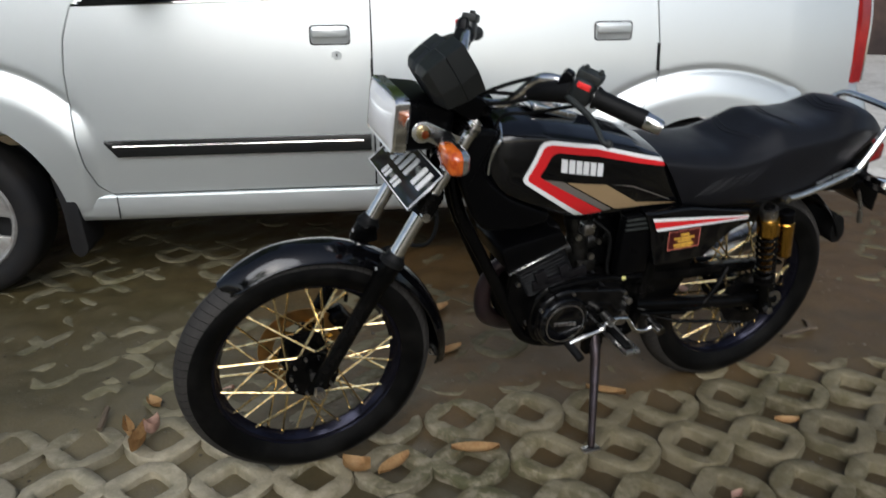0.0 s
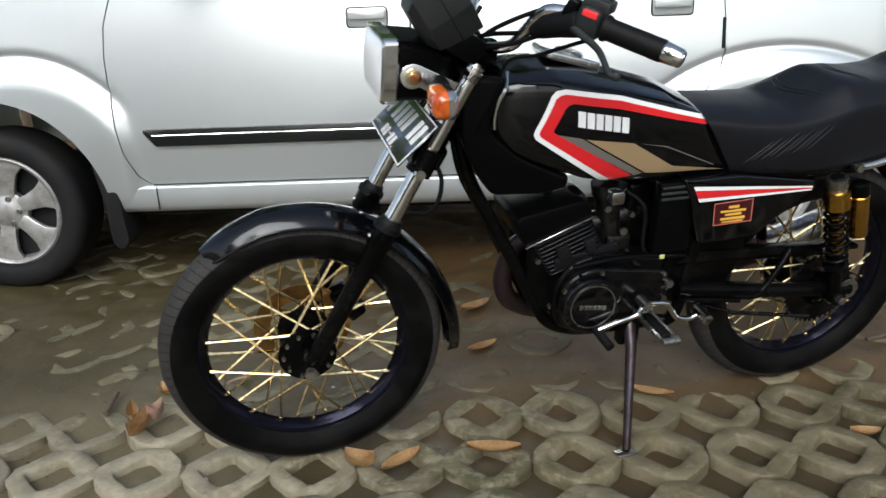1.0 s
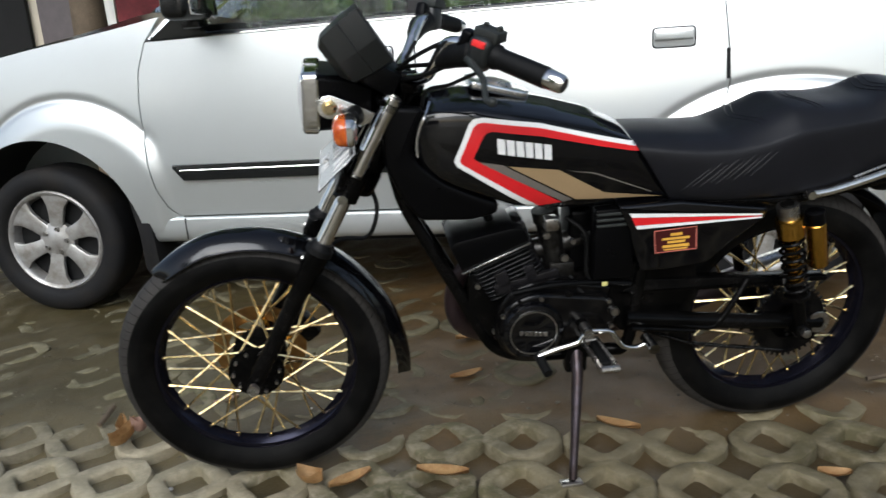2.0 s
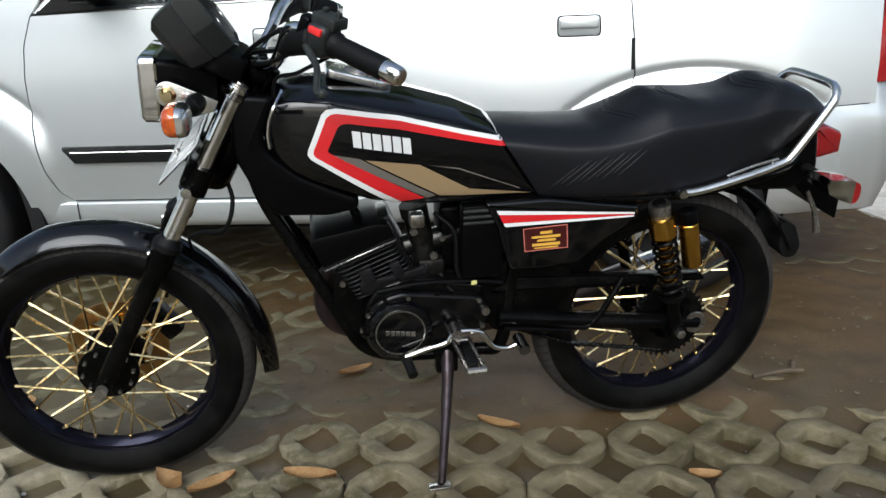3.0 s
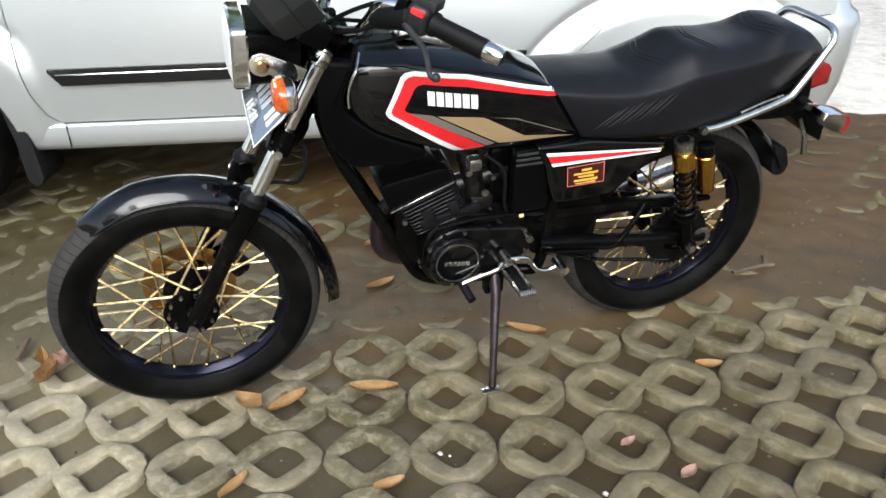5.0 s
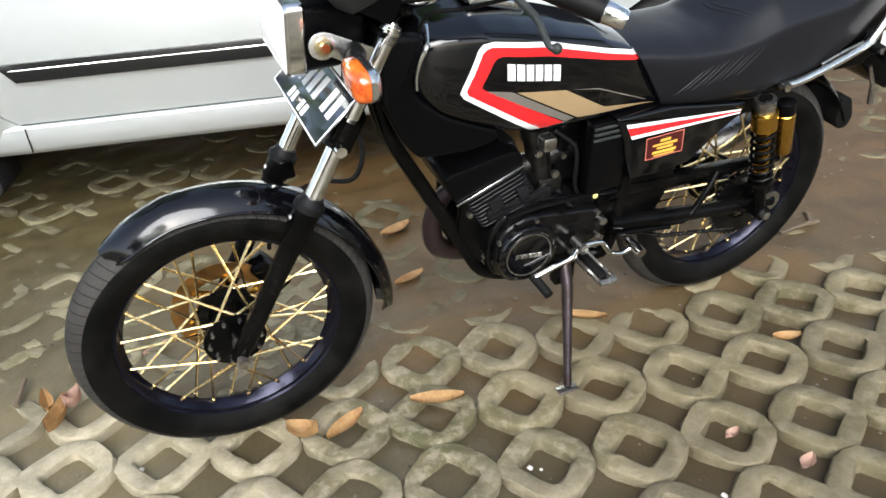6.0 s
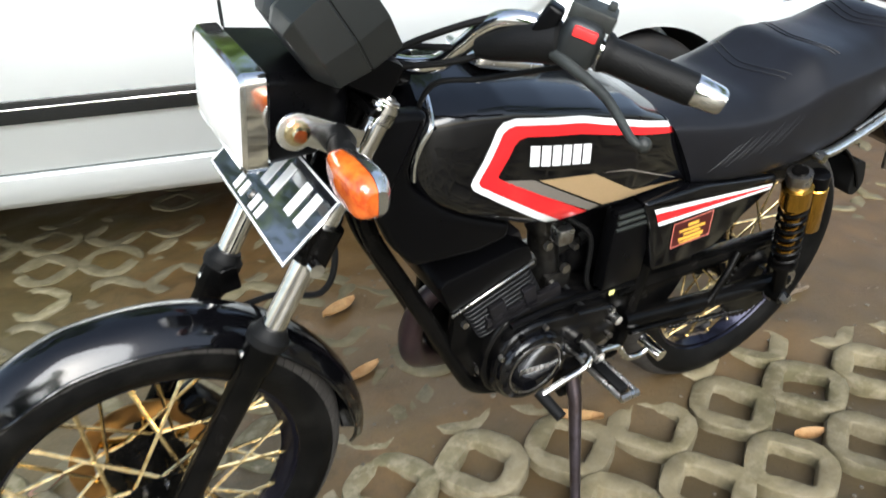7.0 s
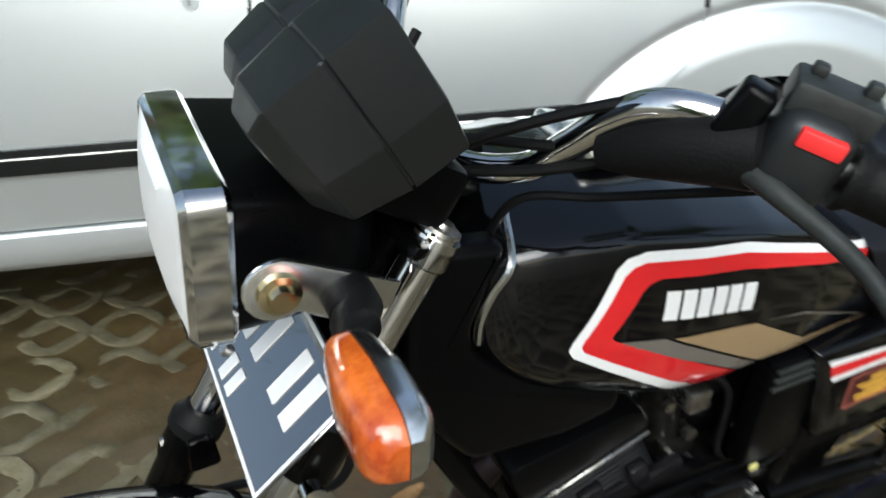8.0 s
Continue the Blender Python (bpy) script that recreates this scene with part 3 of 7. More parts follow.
def side_n(s, z):
    """How far the car's side lies inward of its widest line."""
    n = 0.030 * ((z - 0.62) / 0.42) ** 2 if z > 0.62 else 0.055 * ((0.62 - z) / 0.35) ** 2
    n += 0.16 * max(0, (-0.75 - s)) ** 1.6 + 0.10 * max(0, s - 2.55) ** 1.3
    n += 0.35 * max(0, (-1.15 - s)) ** 1.2
    # shallow crease along the doors
    n += 0.006 * smooth(0.60, 0.42, z) * smooth(-0.15, 0.0, s) * smooth(1.95, 1.8, s)
    for cs, r0, ks, kz, fade in ((-0.43, 0.495, 1.0, 0.90, smooth(-0.02, -0.10, s)), (2.24, 0.488, 0.80, 1.0, 1.0)):
        r = math.hypot((s - cs) * ks, (z - 0.31) * kz)
        n += fade * (0.009 * math.exp(-((r - r0) / 0.014) ** 2) - 0.024 * smooth(r0 + 0.01, r0 - 0.10, r)) * smooth(0.24, 0.34, z)
    return n


def bonnet(s):
    """The height of the front wing's upper edge."""
    return interp(s, [-1.38, -1.2, -0.9, -0.6, -0.4, -0.25, -0.06], [0.78, 0.90, 0.99, 1.045, 1.078, 1.105, 1.145])


def front_seam(z):
    return interp(z, [0.36, 0.39, 0.42, 0.50, 0.60, 0.72, 0.84, 0.95, 1.05, 1.15], [0.045, -0.020, -0.050, -0.078, -0.092, -0.100, -0.102, -0.090, -0.055, 0.02])


def rear_seam(z):
    return interp(z, [0.36, 0.44, 0.50, 0.58, 0.66, 0.72, 0.78, 0.90, 1.10], [1.690, 1.755, 1.815, 1.895, 1.975, 2.020, 2.042, 2.038, 2.020])


def panel(name, s_lo, s_hi, z_lo, z_hi, label, ns=60, nz=44, arch=None):
    """A body panel of the car's side between two seams, with a round wheel opening."""
    bm = bmesh.new()
    G = []
    for j in range(nz + 1):
        row = []
        for i in range(ns + 1):
            f = i / ns
            s_mid = s_lo(0.7) + (s_hi(0.7) - s_lo(0.7)) * f
            zt = z_hi(s_mid) if callable(z_hi) else z_hi
            z = z_lo + (zt - z_lo) * j / nz
            s = s_lo(z) + 0.0022 + (s_hi(z) - s_lo(z) - 0.0044) * f
            row.append((s, z))
        G.append(row)
    keep = lambda s, z: arch is None or math.hypot(s - arch[0], z - arch[1]) > arch[2]
    V = {}
    def vert(i, j):
        if (i, j) not in V:
            s, z = G[j][i]
            if arch is not None:
                r = math.hypot(s - arch[0], z - arch[1])
                if r < arch[2]:
                    k = arch[2] / max(r, 1e-6)
                    s, z = arch[0] + (s - arch[0]) * k, arch[1] + (z - arch[1]) * k
            V[i, j] = bm.verts.new((s, side_n(s, z), z))
        return V[i, j]
    for j in range(nz):
        for i in range(ns):
            q = [(i, j), (i + 1, j), (i + 1, j + 1), (i, j + 1)]
            if any(keep(*G[b][a]) for a, b in q):
                vs = [vert(*k) for k in q]
                if len({tuple(round(c, 5) for c in v.co) for v in vs}) == 4:
                    bm.faces.new(vs)
    # turned-in rim
    bmesh.ops.recalc_face_normals(bm, faces=bm.faces[:])
    edges = [e for e in bm.edges if len(e.link_faces) == 1]
    r = bmesh.ops.extrude_edge_only(bm, edges=edges)
    for v in r["geom"]:
        if isinstance(v, bmesh.types.BMVert):
            v.co.y += 0.014
    return part(name, bm, M_SILVER, car, label, 35)


const = lambda k: (lambda z: k)
panel("front_wing", const(-1.36), front_seam, 0.30, bonnet, "silver front wing", 150, 100, FRONT_ARCH)
door_f = panel("front_door", front_seam, const(0.968), 0.386, lambda s: 1.052 + 0.019 * s, "silver front door")
door_r = panel("rear_door", const(0.970), rear_seam, 0.386, lambda s: 1.052 + 0.019 * s, "silver rear door", 130, 90, REAR_ARCH)
quarter = panel("rear_quarter", rear_seam, const(2.82), 0.38, lambda s: interp(s, [2.0, 2.16, 2.29, 2.38, 2.46, 2.53, 2.58], [1.090, 1.090, 1.098, 1.111, 1.134, 1.175, 1.24]), "silver rear quarter panel", 130, 110, REAR_ARCH)
# near-black inner shell behind the gaps, their shade in its colour
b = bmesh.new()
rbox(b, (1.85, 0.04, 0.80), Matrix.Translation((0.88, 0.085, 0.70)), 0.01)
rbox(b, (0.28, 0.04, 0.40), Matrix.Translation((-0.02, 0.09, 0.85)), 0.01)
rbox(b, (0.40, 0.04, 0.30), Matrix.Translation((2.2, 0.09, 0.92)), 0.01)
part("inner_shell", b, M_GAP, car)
# wheel arch liners, near-black to carry the arch's shade in the colour
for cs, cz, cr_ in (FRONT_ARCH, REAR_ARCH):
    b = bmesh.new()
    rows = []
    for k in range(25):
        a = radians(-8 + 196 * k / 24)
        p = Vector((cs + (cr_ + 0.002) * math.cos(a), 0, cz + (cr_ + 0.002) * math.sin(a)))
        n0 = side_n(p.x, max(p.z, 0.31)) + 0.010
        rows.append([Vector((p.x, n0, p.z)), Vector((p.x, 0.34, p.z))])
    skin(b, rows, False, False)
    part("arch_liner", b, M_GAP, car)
# sill
b = bmesh.new()
rows = []
for s in np.linspace(-0.150, 1.745, 40):
    rows.append([Vector((s, y, z)) for y, z in ((0.06, 0.381), (0.030, 0.380), (0.018, 0.372), (0.016, 0.345), (0.022, 0.305), (0.034, 0.284), (0.055, 0.276), (0.12, 0.274))])
skin(b, rows, False, False)
sill = part("sill", b, M_SILVER, car, "silver body sill below the doors", 50)
part("sill_joint", rbox(bmesh.new(), (0.004, 0.004, 0.085), Matrix.Translation((0.008, 0.0165, 0.335)), 0.0), M_GAP, sill)
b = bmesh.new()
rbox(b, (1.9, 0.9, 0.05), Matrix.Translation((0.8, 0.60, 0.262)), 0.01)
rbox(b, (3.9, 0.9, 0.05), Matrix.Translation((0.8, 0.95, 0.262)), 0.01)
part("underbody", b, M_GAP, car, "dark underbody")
# black mouldings
for s0, s1 in ((0.0, 0.956), (0.986, 1.712)):
    b = bmesh.new()
    rows = []
    for k in range(25):
        t = k / 24
        s = s0 + (s1 - s0) * t
        a = min(1, 0.25 + t * 18) if s0 == 0.0 else 1
        e = min(1, 0.25 + (1 - t) * 18) if s1 > 1.5 else 1
        zt, zb = 0.592, 0.592 - 0.064 * a * e
        n = side_n(s, 0.56)
        rows.append([Vector((s, n, zt)), Vector((s, n - 0.008, zt - 0.002)), Vector((s, n - 0.013, zt * 0.5 + zb * 0.5 + 0.004)), Vector((s, n - 0.011, zb + 0.003)), Vector((s, n, zb))])
    skin(b, rows, True, True)
    part("moulding", b, M_TRIM, door_f if s0 == 0 else door_r, "black rubber door moulding", 30)
    # thin chrome line in place of the sky highlight along the moulding
    part("moulding_highlight", sweep(bmesh.new(), [(s, side_n(s, 0.560) - 0.0125, 0.5700) for s in np.linspace(s0 + 0.03, s1 - 0.03, 12)], 0.0034, 8), M_CHROME, door_f if s0 == 0 else door_r, "bright strip standing in for the moulding highlight")
# handles and lock
for s0, parent_door in ((0.822, door_f), (1.858, door_r)):
    n = side_n(s0, 0.945)
    b = bmesh.new()
    rr_ = rounded([(-0.072, -0.035), (0.072, -0.035), (0.072, 0.035), (-0.072, 0.035)], 0.016)
    slab(b, rr_, -0.004, 0.004, 0.003, 2)
    b.transform(Matrix.Translation((s0, n - 0.001, 0.945)))
    part("handle_surround", b, M_GAP, parent_door, "dark line round the door handle")
    b = slab(bmesh.new(), rounded([(-0.068, -0.031), (0.068, -0.031), (0.068, 0.031), (-0.068, 0.031)], 0.014), -0.0055, 0.002, 0.002, 2, Matrix.Translation((s0, n, 0.945)))
    part("handle_cup", b, M_SILVER, parent_door)
    b = slab(bmesh.new(), rounded([(-0.064, -0.008), (0.064, -0.008), (0.066, 0.026), (-0.066, 0.026)], 0.010), -0.018, -0.004, 0.006, 3, Matrix.Translation((s0, n, 0.945)))
    part("door_handle", b, M_SILVER, parent_door, "silver pull handle")
lm = Matrix.Translation((0.844, side_n(0.844, 0.877) - 0.001, 0.877)) @ SIDE_Y
part("door_lock", lathe(bmesh.new(), [(0.0, 0.003), (0.010, 0.003), (0.011, 0.0045), (0.0165, 0.0045), (0.0175, 0.0), (0.0175, -0.004)], lm, 28), M_SILVER, door_f, "round key lock")
part("key_slot", rbox(bmesh.new(), (0.003, 0.002, 0.011), Matrix.Translation((0.844, side_n(0.844, 0.877) - 0.0045, 0.877)), 0.0), M_GAP, door_f)
# rubber edge strip on the rear door gap
part("door_strip", sweep(bmesh.new(), [(2.035, side_n(2.035, z) - 0.002, z) for z in np.linspace(0.80, 0.90, 5)], 0.006, 6), M_GAP, quarter)
part("door_strip", sweep(bmesh.new(), [(0.966, side_n(0.966, z) - 0.001, z) for z in np.linspace(0.60, 0.86, 6)], 0.0035, 6), M_GAP, door_f)


def car_wheel(cs, label):
    m = Matrix.Translation((cs, 0.075, WZ)) @ SIDE_Y
    prof = [(0.206, 0.045), (0.214, 0.062), (0.235, 0.074), (0.262, 0.074), (0.283, 0.066), (0.297, 0.050), (0.300, 0.03), (0.300, -0.10), (0.290, -0.115), (0.20, -0.115)]
    ty = part("wheel", lathe(bmesh.new(), prof, m, 64), M_CARTYRE, car, label)
    # alloy disc with six wide spokes
    b = bmesh.new()
    lathe(b, [(0.206, 0.030), (0.208, 0.052), (0.201, 0.058), (0.190, 0.052), (0.185, 0.040), (0.185, -0.08)], m, 64)
    rim = part("rim", b, M_ALLOYW, ty, "silver alloy wheel rim")
    b = bmesh.new()
    lathe(b, [(0.0, 0.050), (0.030, 0.050), (0.036, 0.046), (0.060, 0.042), (0.075, 0.036), (0.075, 0.010)], m, 48)
    for k in range(6):
        a = 2 * math.pi * k / 6 + radians(20)
        t = bmesh.new()
        rows = []
        for r, wv, h in ((0.055, 0.028, 0.042), (0.10, 0.030, 0.047), (0.145, 0.038, 0.051), (0.172, 0.054, 0.051), (0.189, 0.078, 0.050)):
            rows.append([Vector((r, -wv, h - 0.02)), Vector((r, -wv, h - 0.004)), Vector((r, -wv * 0.8, h)), Vector((r, wv * 0.8, h)), Vector((r, wv, h - 0.004)), Vector((r, wv, h - 0.02))])
        skin(t, rows)
        t.transform(m @ Matrix.Rotation(a, 4, "Z"))
        join(b, t)
    part("wheel_spokes", b, M_ALLOYW, ty, "six broad alloy spokes")
    part("brake_backing", lathe(bmesh.new(), [(0.0, 0.0), (0.183, 0.0)], m, 32), M_GAP, ty)
    for k in range(5):
        a = 2 * math.pi * k / 5
        p = m @ Vector((0.050 * math.cos(a), 0.050 * math.sin(a), 0.040))
        q = m @ Vector((0.050 * math.cos(a), 0.050 * math.sin(a), 0.054))
        part("wheel_nut", rod(bmesh.new(), p, q, 0.010, seg=6), M_STEEL, ty)


car_wheel(FWS, "front car wheel with a silver six-spoke alloy")
car_wheel(RWS, "rear car wheel with a silver six-spoke alloy")
for y_ in (1.50,):
    for cs in (FWS, RWS):
        m = Matrix.Translation((cs, y_, WZ)) @ SIDE_Y
        part("far_wheel", lathe(bmesh.new(), [(0.0, 0.05), (0.19, 0.05), (0.26, 0.07), (0.298, 0.05), (0.30, -0.1), (0.0, -0.1)], m, 40), M_CARTYRE, car)
b = slab(bmesh.new(), rounded([(-0.215, 0.47), (-0.185, 0.48), (-0.135, 0.36), (-0.120, 0.17), (-0.155, 0.140), (-0.185, 0.17), (-0.190, 0.32)], 0.02), 0.005, 0.20, 0.006, 2)
part("mud_flap", b, M_CARTYRE, car, "black rubber mud flap")
# bonnet, windscreen, roof
W2 = 1.62
b = bmesh.new()
rows = []
for s in np.linspace(-1.36, -0.06, 16):
    z = bonnet(s)
    y0 = side_n(s, min(z, 1.05)) + 0.006
    rows.append([Vector((s, y0 + (W2 - 2 * y0) * t, z + 0.06 * math.sin(math.pi * t) * (0.4 + 0.6 * smooth(-1.3, -0.5, s)) + 0.002)) for t in np.linspace(0, 1, 13)])
skin(b, rows, False, False)
part("bonnet", b, M_SILVER, car, "silver bonnet", 60)
b = bmesh.new()
rbox(b, (0.10, W2 - 0.1, 0.55), Matrix.Translation((-1.36, W2 / 2, 0.55)), 0.04, 3)
part("front_bumper", b, M_SILVER, car, "silver front bumper")


def roof_n(z):
    return 0.036 + 0.26 * ((z - 1.05) / 0.60) ** 1.25


def glass_pane(name, corners, parent, label):
    b = bmesh.new()
    q = [Vector((s, roof_n(z) + 0.012, z)) for s, z in corners]
    bmesh.ops.solidify(b, geom=[b.faces.new([b.verts.new(p) for p in q])], thickness=0.004)
    o = part(name, b, M_WINDOW, parent, label)
    o.visible_shadow = False
    return o


def pillar(name, pts, width, material, label):
    b = bmesh.new()
    rows = []
    for s, z in pts:
        rows.append([Vector((s - width / 2, roof_n(z) + 0.03, z)), Vector((s - width / 2, roof_n(z) + 0.002, z)), Vector((s + width / 2, roof_n(z) + 0.002, z)), Vector((s + width / 2, roof_n(z) + 0.03, z))])
    skin(b, rows)
    return part(name, b, material, car, label, 30)


glass_pane("side_window", [(0.12, 1.056), (0.945, 1.070), (0.945, 1.55), (0.72, 1.55)], door_f, "tinted front door window")
glass_pane("side_window", [(1.04, 1.072), (1.92, 1.088), (1.88, 1.55), (1.04, 1.55)], door_r, "tinted rear door window")
M_DARKGLASS = mat("black_tinted_glass", (0.002, 0.002, 0.0025), 0.04, vary=0.1, bump=0.0, spec=0.3)
b = slab(bmesh.new(), rounded([(2.00, 1.085), (2.40, 1.105), (2.60, 1.20), (2.50, 1.55), (1.98, 1.55)], 0.03), 0.0, 0.006, 0.002, 1)
for v in b.verts:
    v.co.y += roof_n(v.co.z) + 0.010
part("side_window", b, M_DARKGLASS, quarter, "black tinted rear quarter window")
pillar("front_pillar", [(-0.02, 1.06), (0.32, 1.32), (0.68, 1.58)], 0.09, M_SILVER, "silver windscreen pillar")
pillar("door_pillar", [(0.993, 1.06), (0.993, 1.58)], 0.095, M_SATIN, "black door pillar")
pillar("rear_pillar", [(1.955, 1.075), (1.93, 1.58)], 0.10, M_SATIN, "black window pillar")
pillar("tail_pillar", [(2.66, 1.185), (2.62, 1.40), (2.56, 1.58)], 0.30, M_SILVER, "silver tail pillar")
# black corner and window sill rubber
b = slab(bmesh.new(), rounded([(-0.040, 1.052), (0.20, 1.062), (0.16, 1.14), (0.07, 1.13)], 0.01), 0.030, 0.050, 0.003, 1)
part("mirror_base", b, M_TRIM, door_f, "black mirror corner")
part("window_rubber", sweep(bmesh.new(), [(s, side_n(s, 1.05) + 0.010, 1.061 + 0.019 * s) for s in np.linspace(-0.03, 1.99, 24)], 0.008, 8), M_TRIM, car, "black window seal")
part("belt_strip", sweep(bmesh.new(), [(s, side_n(s, 1.05) - 0.001, 1.0555 + 0.019 * s) for s in np.linspace(0.22, 1.985, 20)], 0.0028, 8), M_CHROME, car, "bright strip below the side windows")
b = bmesh.new()
rbox(b, (0.11, 0.20, 0.13), Matrix.Translation((0.20, -0.105, 1.175)) @ Matrix.Rotation(radians(-8), 4, "Z"), 0.035, 4)
mirror = part("wing_mirror", b, M_TRIM, car, "black wing mirror")
part("mirror_glass", rbox(bmesh.new(), (0.006, 0.165, 0.10), Matrix.Translation((0.257, -0.098, 1.175)) @ Matrix.Rotation(radians(-8), 4, "Z"), 0.003), M_CHROME, mirror, "mirror glass")
part("mirror_arm", rbox(bmesh.new(), (0.07, 0.09, 0.05), Matrix.Translation((0.17, 0.00, 1.110)), 0.012), M_TRIM, mirror)
rf_ = bmesh.new()
rows = []
for s in np.linspace(0.62, 2.66, 14):
    rows.append([Vector((s, 0.27 + (W2 - 0.54) * t, 1.60 + 0.07 * math.sin(math.pi * t) ** 0.7)) for t in np.linspace(0, 1, 11)])
skin(rf_, rows, False, False)
bmesh.ops.solidify(rf_, geom=rf_.faces[:], thickness=0.03)
part("roof", rf_, M_SILVER, car, "silver roof", 50)
b = bmesh.new()
bmesh.ops.solidify(b, geom=[b.faces.new([b.verts.new(p) for p in ((-0.06, 0.12, 1.16), (-0.06, W2 - 0.12, 1.16), (0.64, W2 - 0.30, 1.59), (0.64, 0.30, 1.59))])], thickness=0.005)
part("windscreen", b, M_WINDOW, car, "tinted windscreen").visible_shadow = False
# far side and interior
b = bmesh.new()
rbox(b, (4.0, 0.04, 0.62), Matrix.Translation((0.72, W2 - 0.03, 0.61)), 0.02)
part("far_side", b, M_SILVER, car, "far flank of the car")
for s0 in (0.62, 1.55):
    for y0 in (0.42, 1.10):
        b = bmesh.new()
        rbox(b, (0.13, 0.46, 0.70), Matrix.Translation((s0, y0, 0.78)) @ Matrix.Rotation(radians(14), 4, "Y"), 0.05, 3)
        rbox(b, (0.09, 0.24, 0.16), Matrix.Translation((s0 + 0.10, y0, 1.20)), 0.03, 3)
        part("car_seat", b, M_GRIP, car, "dark car seat")
b = bmesh.new()
rbox(b, (0.35, 1.40, 0.20), Matrix.Translation((0.02, W2 / 2, 0.95)), 0.05, 3)
part("dashboard", b, M_TRIM, car, "dark dashboard")
# tail: lamp, bumper, tailgate
b = bmesh.new()
rows = []
for z in np.linspace(0.735, 1.30, 24):
    s0 = 2.822 - 0.10 * max(0, z - 1.0) - 0.05 * max(0, 0.95 - z)
    n0 = side_n(2.82, min(z, 1.05)) + (0.26 * max(0, z - 1.05) ** 1.2)
    rows.append([Vector((s0, n0 + 0.002, z)), Vector((s0 + 0.012, n0 - 0.006, z)), Vector((s0 + 0.055, n0 + 0.010, z)), Vector((s0 + 0.075, n0 + 0.05, z)), Vector((s0 + 0.08, n0 + 0.16, z)), Vector((s0 + 0.02, n0 + 0.16, z))])
skin(b, rows)
tail_l = part("tail_lamp", b, M_TAIL, car, "tall red tail lamp", 40)
part("tail_lamp_edge", sweep(bmesh.new(), [(2.822 + 0.066 - 0.10 * max(0, z - 1.0) - 0.05 * max(0, 0.95 - z), side_n(2.82, min(z, 1.05)) + 0.022 + (0.26 * max(0, z - 1.05) ** 1.2), z) for z in np.linspace(0.74, 1.29, 14)], 0.006, 6), M_CHROME, tail_l)
b = bmesh.new()
rows = []
for z, ds, dn in ((0.290, -0.03, 0.03), (0.300, 0.0, 0.01), (0.40, 0.03, -0.004), (0.55, 0.045, -0.012), (0.62, 0.05, -0.012), (0.66, 0.035, -0.004), (0.680, 0.01, 0.01), (0.735, -0.01, 0.02)):
    r = []
    for s in np.linspace(2.50, 2.83, 8):
        r.append(Vector((s, side_n(s, z) + dn * smooth(2.5, 2.75, s) + (0.004 if s < 2.51 else 0), z)))
    for a in np.linspace(0, 90, 8):
        r.append(Vector((2.83 + (0.090 + ds) * math.sin(radians(a)), side_n(2.83, z) + dn + 0.15 * (1 - math.cos(radians(a))), z)))
    r.append(Vector((2.92 + ds, W2 - 0.2, z)))
    rows.append(r)
skin(b, rows, False, False)
part("rear_bumper", b, M_SILVER, car, "silver rear bumper", 40)
b = bmesh.new()
rbox(b, (0.05, W2 - 0.26, 0.98), Matrix.Translation((2.83, W2 / 2, 1.10)) @ Matrix.Rotation(radians(-6), 4, "Y"), 0.02)
part("tailgate", b, M_SILVER, car, "silver tailgate")
part("bumper_joint", sweep(bmesh.new(), [(s, side_n(s, 0.66 + 0.02 * (s - 2.6)) - 0.002, 0.655 + 0.06 * (s - 2.6)) for s in np.linspace(2.66, 2.80, 8)], 0.0016, 6), M_GAP, car)


# ================= beyond the yard =================
# brown darkened to put the far wall's shady corner into the colour
M_BRICK = mat("shade_dark_brown", (0.075, 0.045, 0.035), 0.8, vary=0.35, grain=9, bump=0.3, stain=1.5, tint=(0.03, 0.02, 0.018))
M_PLASTER = mat("beige_plaster", (0.55, 0.50, 0.40), 0.9, vary=0.08, grain=30, bump=0.2, stain=1.0)
M_PLASTER_DARK = mat("unseen_dark_wall", (0.07, 0.075, 0.05), 0.9, vary=0.3, grain=3, bump=0.2, stain=0.6, tint=(0.03, 0.04, 0.02))
M_TEAL = mat("teal_paint", (0.06, 0.22, 0.32), 0.5, vary=0.1)
M_SHUTTER = mat("grey_brown_shutter", (0.085, 0.070, 0.072), 0.6, vary=0.2, grain=12, bump=0.2, stain=2.0)
M_POST = mat("white_post_paint", (0.75, 0.74, 0.70), 0.5, vary=0.06)
M_MAROON = mat("maroon_cloth", (0.16, 0.02, 0.025), 0.8, vary=0.3, grain=20)
M_FOLIAGE = mat("green_foliage", (0.14, 0.22, 0.035), 0.5, vary=0.4, grain=8, bump=0.0, stain=2.0, tint=(0.05, 0.10, 0.02))
M_PINK = mat("faded_pink_paint", (0.42, 0.16, 0.20), 0.5, vary=0.15)
M_BLUECLOTH = mat("dark_blue_cloth", (0.015, 0.025, 0.075), 0.85, vary=0.3, grain=40, bump=0.2)
M_BOARD = mat("brown_board", (0.26, 0.165, 0.10), 0.8, vary=0.2, grain=20, bump=0.2)


def wall(name, a, b, h, material, label, thick=0.2):
    a, b = Vector((*a, 0)), Vector((*b, 0))
    d = b - a
    o = part(name, rbox(bmesh.new(), (d.length, thick, h), Matrix.Translation((0, 0, h / 2 - 0.02)), 0.01), material)
    o.matrix_basis = Matrix.Translation((a + b) / 2) @ Matrix.Rotation(math.atan2(d.y, d.x), 4, "Z")
    return tagged(o, label, "wall", kind="structure")


